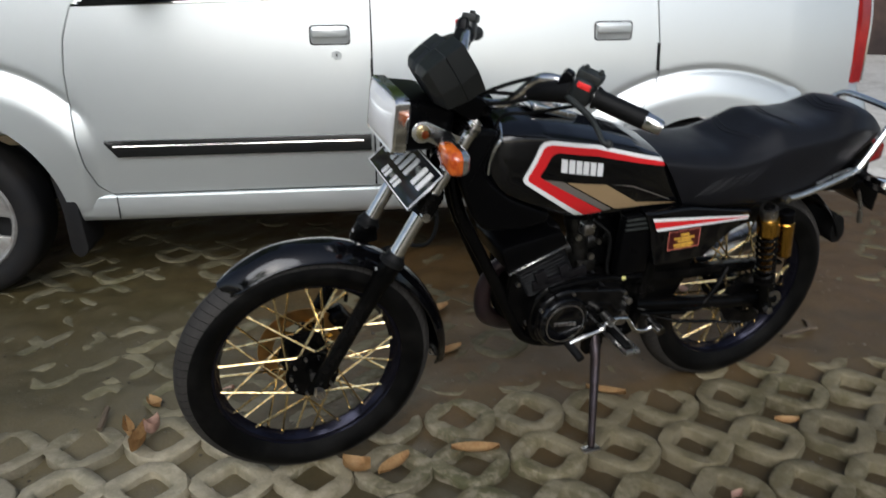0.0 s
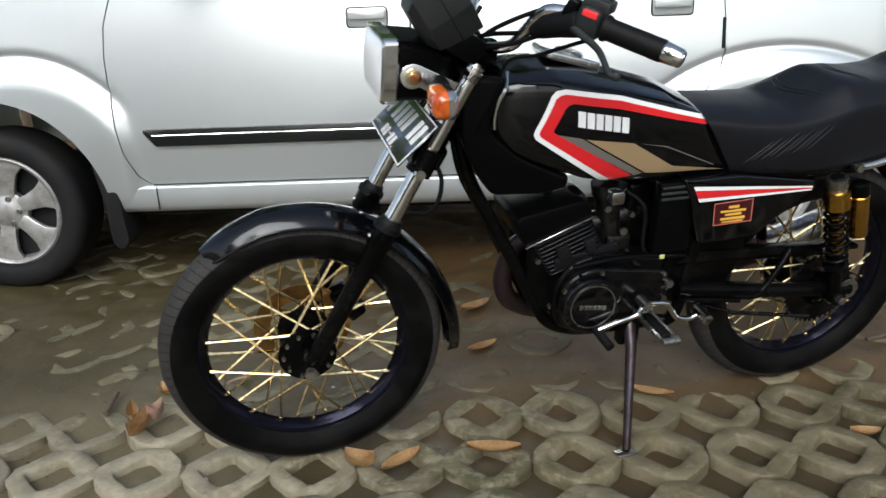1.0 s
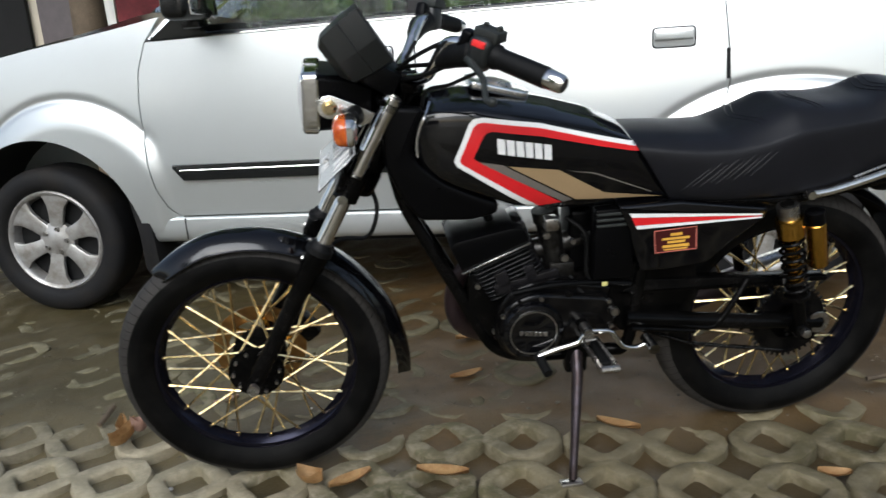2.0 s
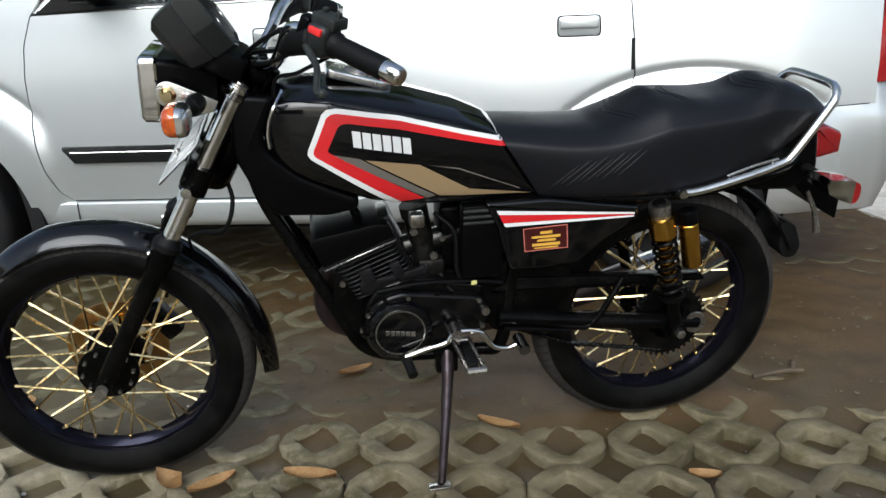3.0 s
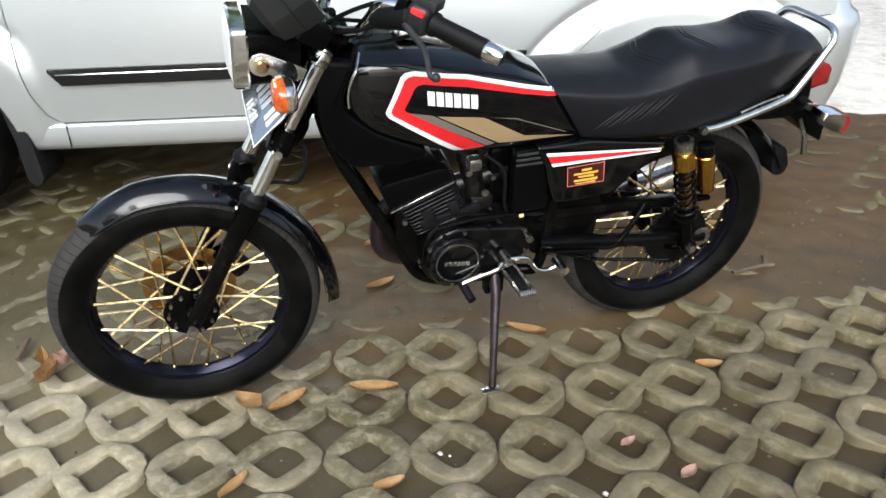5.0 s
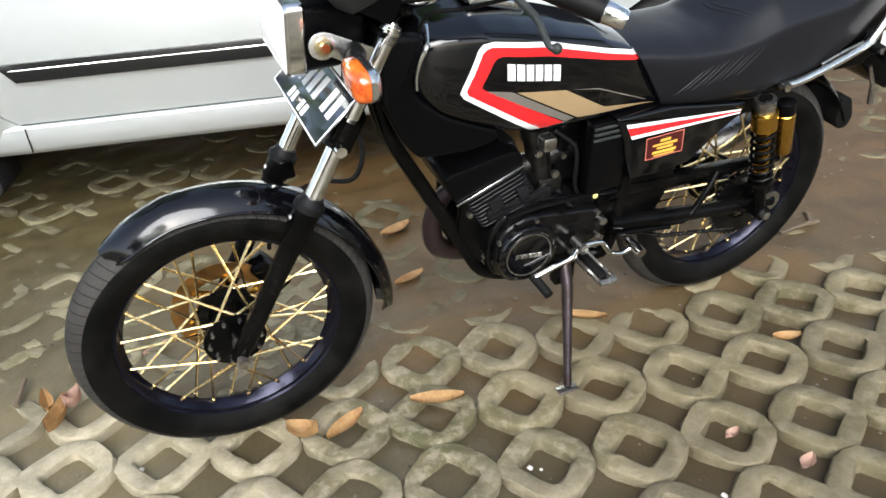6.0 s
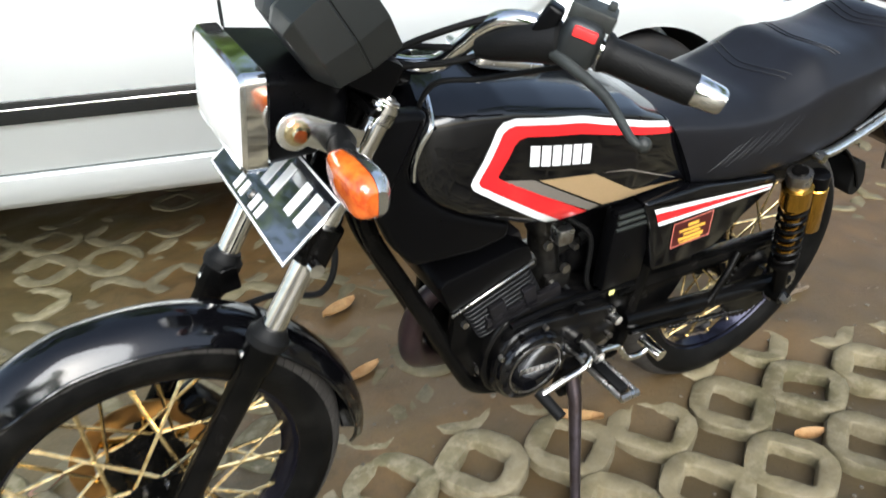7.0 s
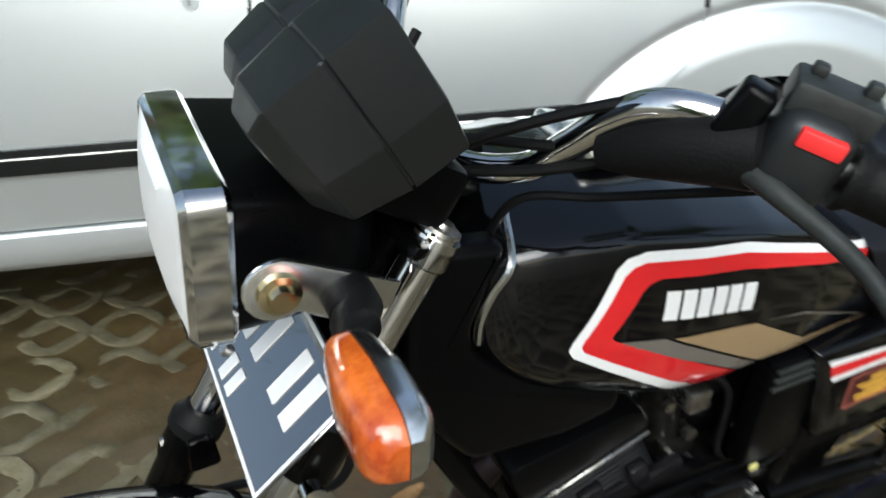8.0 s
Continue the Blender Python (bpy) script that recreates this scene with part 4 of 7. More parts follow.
wall("wall_back", (-9, 9.5), (3.2, 7.5), 2.4, M_PLASTER, "beige plastered wall behind the car")
# out of view, added so glossy sides mirror something dark
wall("unseen_wall", (-16, -6.9), (-3.0, -8.6), 1.9, M_PLASTER_DARK, "unseen dark wall added across the yard for dark reflections")
wall("wall_side", (4.2, 11.0), (12.0, 5.2), 2.6, M_BRICK, "brown wall at the far side of the yard, colour darkened for shade")
for name, x, w, h, material, label, kind in (
        ("door_panel", -2.76, 0.52, 2.0, M_GAP, "black open doorway panel in the beige wall", "door"),
        ("shutter", -2.18, 0.43, 1.95, M_SHUTTER, "grey-brown shutter on the beige wall", "shutter"),
        ("teal_door", -1.885, 0.13, 2.0, M_TEAL, "narrow teal painted door leaf on the beige wall", "door"),
        ("post", -1.685, 0.11, 2.2, M_POST, "white painted post before the beige wall", "post"),
        ("curtain", -1.39, 0.46, 1.9, M_MAROON, "maroon cloth hanging on the beige wall", "curtain")):
    o = part(name, rbox(bmesh.new(), (w, 0.06, h), Matrix.Translation((0, 0, h / 2)), 0.012, 2), material)
    o.matrix_basis = pose(x, 9.5 - (x + 9) * 0.1639 - 0.14, 0, 0, 0, -9.3)
    tagged(o, label, kind)
p = part("board", rbox(bmesh.new(), (0.9, 0.04, 1.3), Matrix.Translation((0, 0, 0.65)), 0.01), M_BOARD)
p.matrix_basis = pose(8.14, 7.66, 0, -8, 0, -36)
tagged(p, "tan brown board leaning against the far wall", "board")


plank = part("plank", rbox(bmesh.new(), (0.14, 0.03, 1.15), Matrix.Translation((0, 0, 0.575)), 0.006), M_BRICK)
plank.matrix_basis = pose(7.62, 7.88, 0, -8, 5, -36)
tagged(plank, "dark brown plank leaning by the far wall", "plank")
random.seed(41)
cloth = bmesh.new()
rbox(cloth, (0.42, 0.16, 0.50), Matrix.Translation((0, 0, 1.40)), 0.05, 3)
bmesh.ops.subdivide_edges(cloth, edges=cloth.edges[:], cuts=3, use_grid_fill=True)
for v in cloth.verts:
    v.co += Vector((1, 1, 0.8)) * 0.05 * noise.noise(v.co * 7)
cloth = part("cloth_bundle", cloth, M_BLUECLOTH)
cloth.matrix_basis = pose(7.45, 8.35, 0, 0, 0, -36)
tagged(cloth, "crumpled dark blue cloth hung on the far wall", "cloth")
sack = bmesh.new()
rbox(sack, (0.20, 0.16, 0.34), Matrix.Translation((0, 0, 0.17)), 0.05, 3, (0.7, 0.8))
for v in sack.verts:
    v.co += Vector((1, 1, 0)) * 0.03 * noise.noise(v.co * 11)
sack = part("sack", sack, M_PLASTER)
sack.matrix_basis = pose(7.42, 8.10, 0.012, 0, 0, -20)
tagged(sack, "pale grey sack standing by the far wall", "sack")


def shrub(x, y, r, h, n, seed, label):
    random.seed(seed)
    root = tagged(new("shrub"), label, "shrub")
    root.matrix_basis = pose(x, y, 0)
    st = bmesh.new()
    for k in range(7):
        a = random.uniform(0, 6.28)
        sweep(st, [(0, 0, 0), (0.2 * r * math.cos(a), 0.2 * r * math.sin(a), h * 0.4), (0.6 * r * math.cos(a), 0.6 * r * math.sin(a), h * 0.85)], [0.03, 0.02, 0.006], 6, 3)
    part("stem", st, M_TWIG, root)
    verts, faces = [], []
    for k in range(n):
        a, b = random.uniform(0, 6.28), random.uniform(-0.6, 1)
        q = r * random.uniform(0.35, 1) * (1 + 0.25 * math.sin(a * 3 + seed))
        c = Vector((q * math.cos(a) * math.sqrt(1 - min(b * b, 0.9)), q * math.sin(a) * math.sqrt(1 - min(b * b, 0.9)), h * (0.6 + 0.42 * b * random.uniform(0.6, 1))))
        e = Euler((random.uniform(-1, 1), random.uniform(-1, 1), random.uniform(0, 6.28))).to_matrix()
        L = random.uniform(0.06, 0.13)
        i = len(verts)
        verts += [c + e @ Vector(v) for v in ((-L, 0, 0), (0, -L * 0.3, 0.01), (L, 0, -0.02), (0, L * 0.3, 0.01))]
        faces.append((i, i + 1, i + 2, i + 3))
    me = bpy.data.meshes.new("leaves")
    me.from_pydata([tuple(v) for v in verts], [], faces)
    me.materials.append(M_FOLIAGE)
    lv = new("leaves", me)
    lv.parent = root
    tagged(lv, kind="stuff")
    return root


shrub(0.1, 5.7, 0.75, 2.2, 2800, 1, "leafy green shrub behind the car")
shrub(1.2, 5.5, 0.75, 2.1, 2800, 2, "leafy green shrub behind the car")
shrub(2.3, 5.2, 0.7, 2.2, 2800, 11, "leafy green shrub behind the car")
shrub(3.3, 5.6, 0.6, 1.9, 2000, 12, "leafy green shrub behind the car")
# two unseen shrubs, added to dim and green what the front door mirrors
shrub(-3.7, -2.4, 1.1, 2.3, 2600, 4, "unseen green shrub added to darken the front door reflection")
shrub(-5.0, -4.6, 1.2, 2.4, 2600, 5, "unseen green shrub added to darken the front door reflection")
shrub(5.6, 8.6, 0.7, 1.5, 1500, 3, "leafy green shrub by the far wall")

blk = rbox(bmesh.new(), (0.13, 0.09, 0.10), Matrix.Translation((0, 0, 0.05)), 0.012, 2)
for v in blk.verts:
    v.co += Vector((1, 1, 0.6)) * 0.006 * noise.noise(v.co * 23)
blk = part("stone_block", blk, M_BRICK)
blk.matrix_basis = pose(4.12, 3.87, 0.012, 0, 0, 24)
tagged(blk, "dark rough stone block lying behind the car", "stone")

# a parked bicycle far off by the wall
far_bike = tagged(new("bicycle"), "small faded pink bicycle parked by the far wall", "bicycle")
far_bike.matrix_basis = pose(6.93, 6.62, 0.016, 0, 0, -28) @ Matrix.Scale(0.72, 4)
for x in (-0.42, 0.42):
    m = Matrix.Translation((x, 0, 0.30)) @ SIDE_Y
    ring = [(0.28 + 0.02 * math.cos(a), 0.02 * math.sin(a)) for a in np.linspace(0, 2 * math.pi, 8, endpoint=False)]
    w_ = part("wheel", lathe(bmesh.new(), ring, m, 32, True), M_CARTYRE, far_bike)
    b = bmesh.new()
    for k in range(9):
        a = math.pi * k / 9
        rod(b, m @ Vector((0.27 * math.cos(a), 0.27 * math.sin(a), 0)), m @ Vector((-0.27 * math.cos(a), -0.27 * math.sin(a), 0)), 0.003, seg=4)
    part("spokes", b, M_STEEL, w_)
b = bmesh.new()
for p_, q_ in (((-0.42, 0, 0.30), (-0.25, 0, 0.72)), ((-0.27, 0, 0.66), (0.12, 0, 0.62)), ((-0.25, 0, 0.62), (0.0, 0, 0.30)), ((0.0, 0, 0.30), (0.14, 0, 0.72)), ((0.0, 0, 0.30), (0.42, 0, 0.30)), ((0.12, 0, 0.62), (0.42, 0, 0.30))):
    rod(b, p_, q_, 0.017, seg=8)
part("bicycle_frame", b, M_PINK, far_bike, "faded pink bicycle frame")
b = rbox(bmesh.new(), (0.22, 0.12, 0.06), Matrix.Translation((0.15, 0, 0.75)), 0.02)
part("saddle", b, M_GRIP, far_bike)
part("handlebar", rod(bmesh.new(), (-0.23, -0.22, 0.76), (-0.23, 0.22, 0.76), 0.012), M_STEEL, far_bike)


def tree(x, y, h, r, n, seed, label, low=0.35):
    random.seed(seed)
    root = tagged(new("tree"), label, "tree")
    root.matrix_basis = pose(x, y, 0)
    b = sweep(bmesh.new(), [(0, 0, -0.05), (0.03, 0.02, h * 0.25), (-0.05, 0.04, h * 0.5), (0.02, 0.0, h * 0.85)], [0.17, 0.13, 0.10, 0.03], 10, 4)
    clumps = []
    for k in range(16):
        a, t = k * 2.4 + random.uniform(-0.3, 0.3), random.uniform(low, 0.8)
        q = r * random.uniform(0.55, 1.0) * (1.15 - abs(t - 0.55))
        e = Vector((q * math.cos(a), q * math.sin(a), h * (t + 0.16)))
        sweep(b, [(0, 0, h * t * 0.85), e * 0.5 + Vector((0, 0, h * t * 0.42)), e], [0.05, 0.03, 0.008], 6, 3)
        clumps.append((e, random.uniform(0.45, 0.8)))
    part("trunk", b, M_TWIG, root, "grey-brown trunk and limbs")
    verts, faces = [], []
    for k in range(n):
        e, q = clumps[k % len(clumps)]
        c = e + Vector((random.gauss(0, 0.5), random.gauss(0, 0.5), random.gauss(0, 0.35))) * q
        m = Euler((random.uniform(-1, 1), random.uniform(-1, 1), random.uniform(0, 6.28))).to_matrix()
        L = random.uniform(0.06, 0.13)
        i = len(verts)
        verts += [tuple(c + m @ Vector(v)) for v in ((-L, 0, 0), (0, -L * 0.35, 0.01), (L, 0, -0.02), (0, L * 0.35, 0.01))]
        faces.append((i, i + 1, i + 2, i + 3))
    me = bpy.data.meshes.new("crown")
    me.from_pydata(verts, [], faces)
    me.materials.append(M_FOLIAGE)
    lv = new("crown", me)
    lv.parent = root
    tagged(lv, kind="stuff")


# trees across the yard, which the glossy paint mirrors
tree(-4.6, -3.4, 5.2, 2.0, 5000, 5, "leafy green tree across the yard")
tree(-7.4, -5.6, 6.0, 2.2, 5000, 7, "leafy green tree across the yard")
# out of view, added to cut sky light on the right-hand ground
tree(5.6, -0.6, 6.2, 2.3, 6000, 6, "unseen leafy tree added at the yard edge to block sky")
# tall trees behind the car, seen through its windows and mirrored in the black paint
tree(-1.5, 6.7, 6.6, 2.1, 7000, 8, "tall leafy tree behind the car", 0.18)
tree(1.3, 6.9, 7.0, 2.4, 7000, 9, "tall leafy tree behind the car", 0.2)
tree(4.6, 8.0, 6.2, 2.3, 7000, 10, "tall leafy tree behind the car")


# ================= the motorcycle =================
# built upright: x to the rear, y to its right, z up; leaned onto its side stand
bike = tagged(new("motorcycle"), "black motorcycle with red and white tank stripes on its side stand", "motorcycle")
bike.matrix_basis = pose(0, BIKE_Y, 0, LEAN, 0, 0)


# ---- wheels ----
def wheel(name, center, R, half, rim_r, hub_r, hub_half, label):
    c = Vector(center)
    m = Matrix.Translation(c) @ SIDE_Y
    # tyre: round crown, side walls, bead
    prof = []
    for k in range(17):
        a = radians(-100 + 200 * k / 16)
        prof.append((R - half + half * math.cos(a) * 1.0, half * math.sin(a) * 1.0))
    bead = rim_r + 0.012
    prof = [(bead, -half * 0.62), (bead + 0.012, -half * 0.8)] + prof + [(bead + 0.012, half * 0.8), (bead, half * 0.62)]
    rim_w = half * 0.66
    rim = part(name, lathe(bmesh.new(), [(rim_r + 0.022, -rim_w), (rim_r + 0.022, -rim_w + 0.005), (rim_r + 0.004, -rim_w + 0.008), (rim_r - 0.004, -rim_w * 0.35), (rim_r - 0.010, 0),
                                        (rim_r - 0.004, rim_w * 0.35), (rim_r + 0.004, rim_w - 0.008), (rim_r + 0.022, rim_w - 0.005), (rim_r + 0.022, rim_w),
                                        (rim_r + 0.014, rim_w - 0.001), (rim_r + 0.004, rim_w * 0.4), (rim_r + 0.002, 0), (rim_r + 0.004, -rim_w * 0.4), (rim_r + 0.014, -rim_w + 0.001)], m, 96, True), M_RIM, bike, label)
    tb = lathe(bmesh.new(), prof, m, 96)
    part("tyre", tb, M_RUBBER, rim, "black road tyre with light dust on the tread")
    td = bmesh.new()
    for k in range(84):
        for a0, a1, skew in ((-66, -1.5, 0.7), (1.5, 66, -0.7)):
            rows = []
            for ang in np.linspace(a0, a1, 7):
                slant = skew * abs(ang / 66)
                line = []
                for dq, h in ((0.0, -0.001), (0.02, 0.0006), (0.94, 0.0006), (0.96, -0.001)):
                    q = (k + (0.5 if a0 > 0 else 0.0) + dq + slant) * 2 * math.pi / 84
                    out = R - half + (half + h) * math.cos(radians(ang))
                    line.append(m @ Vector((out * math.cos(q), out * math.sin(q), (half + h) * math.sin(radians(ang)))))
                rows.append(line)
            skin(td, rows, False, False)
    tagged(part("tread", td, M_TREAD, rim, "dusty tread blocks"), kind="stuff")
    hub = lathe(bmesh.new(), [(0.0, -hub_half - 0.012), (0.016, -hub_half - 0.012), (0.018, -hub_half), (hub_r * 0.75, -hub_half + 0.004), (hub_r, -hub_half + 0.006), (hub_r, -hub_half + 0.014),
                             (hub_r * 0.62, -hub_half + 0.020), (hub_r * 0.55, 0), (hub_r * 0.62, hub_half - 0.020), (hub_r, hub_half - 0.014), (hub_r, hub_half - 0.006), (hub_r * 0.75, hub_half - 0.004), (0.018, hub_half), (0.0, hub_half)], m, 40)
    part("hub", hub, M_FRAME, rim, "black wheel hub")
    # spokes
    sp = bmesh.new()
    rod(sp, (0, 0, 0), (0, 0, 1), 0.0031, seg=6)
    rod(sp, (0, 0, 0.93), (0, 0, 0.99), 0.0042, seg=6)
    first = None
    for k in range(36):
        s = 1 if k % 2 else -1
        lead = (1 if (k // 2) % 2 else -1) * radians(52)
        ah = 2 * math.pi * k / 36
        a = m @ Vector((hub_r * 0.93 * math.cos(ah + lead), hub_r * 0.93 * math.sin(ah + lead), s * (hub_half - 0.010)))
        b = m @ Vector(((rim_r - 0.004) * math.cos(ah), (rim_r - 0.004) * math.sin(ah), s * 0.006))
        mm = axis_m(a, b - a) @ Matrix.Diagonal((1, 1, (b - a).length, 1))
        if first is None:
            first = part("spoke", sp, M_SPOKE, rim, "gold wire spoke", m=mm)
        else:
            share("spoke", first.data, rim, mm)
    # flange bolts
    for k in range(10):
        a = 2 * math.pi * k / 10
        bb = rod(bmesh.new(), m @ Vector((hub_r * 0.82 * math.cos(a), hub_r * 0.82 * math.sin(a), hub_half - 0.006)), m @ Vector((hub_r * 0.82 * math.cos(a), hub_r * 0.82 * math.sin(a), hub_half + 0.0035)), 0.004, seg=6)
        part("bolt", bb, M_STEEL, rim)
    return rim


FW, RW = Vector((0.285, 0, 0.302)), Vector((1.532, 0, 0.303))
front_wheel = wheel("front_wheel", FW, 0.304, 0.043, 0.214, 0.062, 0.055, "front wheel with a black rim and gold spokes")
rear_wheel = wheel("rear_wheel", RW, 0.307, 0.046, 0.212, 0.066, 0.060, "rear wheel with a black rim and gold spokes")
# front brake disc on the far side
mD = Matrix.Translation(FW + Vector((0, 0.066, 0))) @ SIDE_Y
part("brake_disc", lathe(bmesh.new(), [(0.072, -0.002), (0.108, -0.002), (0.108, 0.002), (0.072, 0.002)], mD, 64, True), M_BRONZE, front_wheel, "bronze-coloured brake disc")
dc = bmesh.new()
for k in range(6):
    a = 2 * math.pi * k / 6
    arm = bmesh.new()
    sweep(arm, [mD @ Vector((0.035 * math.cos(a), 0.035 * math.sin(a), 0)), mD @ Vector((0.078 * math.cos(a + 0.3), 0.078 * math.sin(a + 0.3), 0))], [0.012, 0.007], 8)
    part("carrier_arm", arm, M_GOLD, front_wheel)
lathe(dc, [(0.028, -0.004), (0.045, -0.004), (0.045, 0.004), (0.028, 0.004)], mD, 32, True)
part("disc_carrier", dc, M_GOLD, front_wheel, "gold brake disc carrier")
cal = rbox(bmesh.new(), (0.045, 0.05, 0.09), Matrix.Translation(FW + Vector((0.105, 0.072, 0.05))) @ Matrix.Rotation(radians(-35), 4, "Y"), 0.01)
part("brake_caliper", cal, M_FRAME, bike, "black brake caliper")

# ---- front fork ----
SL = (0.632 - 0.287) / (0.915 - 0.312)


def fork_u(w):
    return 0.292 + (w - 0.312) * SL


STEER = Vector((SL, 0, 1)).normalized()
for s in (-1, 1):
    v = s * 0.094
    st = part("fork_tube", rod(bmesh.new(), (fork_u(0.58), v, 0.58), (fork_u(0.906), v, 0.906), 0.0165, seg=24), M_CHROME, bike, "chrome fork tube")
    lo = bmesh.new()
    d = STEER
    base = Vector((fork_u(0.312), v, 0.312))
    top = Vector((fork_u(0.602), v, 0.602))
    sweep(lo, [base - d * 0.025, base + d * 0.02, base + (top - base) * 0.5, top - d * 0.05, top - d * 0.04, top], [0.015, 0.019, 0.0185, 0.0215, 0.0255, 0.0255], 20)
    leg = part("fork_leg", lo, M_FRAME, bike, "black lower fork leg")
    part("dust_seal", sweep(bmesh.new(), [top - d * 0.004, top + d * 0.008, top + d * 0.012, top + d * 0.022], [0.0285, 0.0285, 0.024, 0.020], 20), M_GRIP, leg, "rubber dust seal")
    part("pinch_bolt", rod(bmesh.new(), top + Vector((-0.026, 0, -0.012)), top + Vector((-0.038, 0, -0.012)), 0.005, seg=6), M_STEEL, leg)
    cap = top + d * 0.0
    tcap = Vector((fork_u(0.906), v, 0.906))
    part("fork_cap", sweep(bmesh.new(), [tcap, tcap + d * 0.003, tcap + d * 0.004, tcap + d * 0.007], [0.0170, 0.0165, 0.010, 0.009], 20), M_STEEL, st, "steel fork cap bolt")
    part("clamp_ring", sweep(bmesh.new(), [Vector((fork_u(0.884), v, 0.884)), Vector((fork_u(0.903), v, 0.903))], 0.0195, 20), M_CHROME, st)
axl = rod(bmesh.new(), FW + Vector((0, -0.118, 0)), FW + Vector((0, 0.115, 0)), 0.009, seg=12)
rod(axl, FW + Vector((0, -0.130, 0)), FW + Vector((0, -0.116, 0)), 0.013, seg=6)
part("front_axle", axl, M_STEEL, bike, "steel wheel axle and nut")
# lower clamp with side pods
for w, h, name in ((0.735, 0.042, "lower_clamp"), (0.890, 0.012, "upper_clamp")):
    u = fork_u(w)
    b = bmesh.new()
    mm = axis_m((u, 0, w), STEER)
    slab(b, rounded([(-0.035, -0.125), (0.045, -0.06), (0.06, 0), (0.045, 0.06), (-0.035, 0.125)][::-1], 0.02), -h / 2, h / 2, 0.004, 2, Matrix.Translation((u + 0.008, 0, w)) @ Matrix.Rotation(math.atan(SL), 4, "Y") @ Matrix.Rotation(radians(90), 4, "X") @ Matrix.Translation((0, 0, 0)))
    for s in (-1, 1):
        p = Vector((u, s * 0.094, w))
        sweep(b, [p - STEER * h * 0.65, p + STEER * h * 0.65], 0.026 if w < 0.8 else 0.0195, 20)
    part(name, b, M_FRAME, bike, "black fork clamp")
for s in (-1, 1):
    p = Vector((fork_u(0.725) - 0.012, s * 0.126, 0.722))
    part("clamp_bolt", rod(bmesh.new(), p, p + Vector((0, s * 0.012, 0)), 0.010, seg=12), M_CHROME, bike, "chrome clamp bolt")
stem = rod(bmesh.new(), (fork_u(0.70) + 0.04, 0, 0.70), (fork_u(0.92) + 0.04, 0, 0.92), 0.028, seg=20)
part("steering_head", stem, M_FRAME, bike)
# brake hose loops down beside the fork
part("brake_hose", sweep(bmesh.new(), [(0.70, 0.10, 0.98), (0.60, 0.06, 0.84), (0.575, 0.01, 0.72), (0.585, -0.03, 0.66), (0.56, -0.035, 0.60), (0.50, 0.02, 0.575), (0.42, 0.08, 0.50), (0.40, 0.085, 0.40)], 0.0048, 8, 8), M_GRIP, bike, "black brake hose")

# ---- front fender ----
def fender_r(a):
    """The mudguard's outer radius at an angle from the rear, flattening to the front tip."""
    k = (127 - math.degrees(a)) * 44 / 138
    return 0.327 + 0.005 * abs(math.cos(a)) - 0.0018 * max(0, 8 - k) + 0.024 * max(0, (k - 28) / 16) ** 1.6


fr = []
for k in range(45):
    a = radians(127 - (127 + 11) * k / 44)
    end = min(1.0, (k + 0.6) / 4.5, (44.5 - k) / 7.0)
    hw = 0.052 * (1 - (1 - end) ** 2.2 * 0.75)
    rr = fender_r(a)
    row = []
    for j in range(13):
        t = -1 + 2 * j / 12
        r = rr - 0.030 * abs(t) ** 2.4
        row.append((FW + Vector((r * math.cos(a), hw * t, r * math.sin(a)))))
    for j in range(13):
        t = 1 - 2 * j / 12
        r = rr - 0.030 * abs(t) ** 2.4 - 0.003
        row.append((FW + Vector((r * math.cos(a), (hw - 0.002) * t, r * math.sin(a)))))
    fr.append(row)
fender = part("front_fender", skin(bmesh.new(), fr), M_BLACK, bike, "glossy black front mudguard", 50)
for j in (0, 12):
    part("fender_lip", sweep(bmesh.new(), [row[j] for row in fr], 0.0030, 8), M_BLACK, fender, "rolled edge of the mudguard")
for s in (-1, 1):
    b = bmesh.new()
    slab(b, rounded([(-0.014, -0.03), (0.018, -0.028), (0.014, 0.012), (-0.012, 0.012)], 0.006), -0.004, 0.004, 0.002, 1, Matrix.Translation((fork_u(0.59) + 0.004, s * 0.062, 0.60)))
    rod(b, (fork_u(0.60), s * 0.058, 0.60), (fork_u(0.60), s * 0.075, 0.60), 0.012)
    part("fender_bracket", b, M_FRAME, fender)

# ---- headlight ----
TL = Matrix.Translation((0.472, 0, 0.904)) @ Matrix.Rotation(radians(4), 4, "Y")


def rect_ring(u, hw, hh, r, n=5, dw=0.0):
    out = []
    for cx, cy, a0 in ((hw - r, hh - r, 0), (-hw + r, hh - r, 90), (-hw + r, -hh + r, 180), (hw - r, -hh + r, 270)):
        for k in range(n + 1):
            a = radians(a0 + 90 * k / n)
            out.append(TL @ Vector((u, cx + r * math.cos(a), cy + r * math.sin(a) + dw)))
    return out


sh = skin(bmesh.new(), [rect_ring(0.014, 0.087, 0.055, 0.012), rect_ring(0.075, 0.084, 0.052, 0.014), rect_ring(0.118, 0.070, 0.042, 0.02), rect_ring(0.130, 0.05, 0.03, 0.02)])
lamp = part("headlight", sh, M_SATIN, bike, "rectangular headlight with a black shell and chrome rim")
bz = skin(bmesh.new(), [rect_ring(-0.012, 0.083, 0.051, 0.012), rect_ring(-0.014, 0.088, 0.056, 0.014), rect_ring(-0.009, 0.092, 0.060, 0.014), rect_ring(0.014, 0.092, 0.060, 0.012), rect_ring(0.018, 0.089, 0.057, 0.012), rect_ring(0.016, 0.083, 0.051, 0.012)], caps=False, loop=True)
part("headlight_rim", bz, M_CHROME, lamp, "chrome headlight rim", 30)
gl = bmesh.new()
gr = []
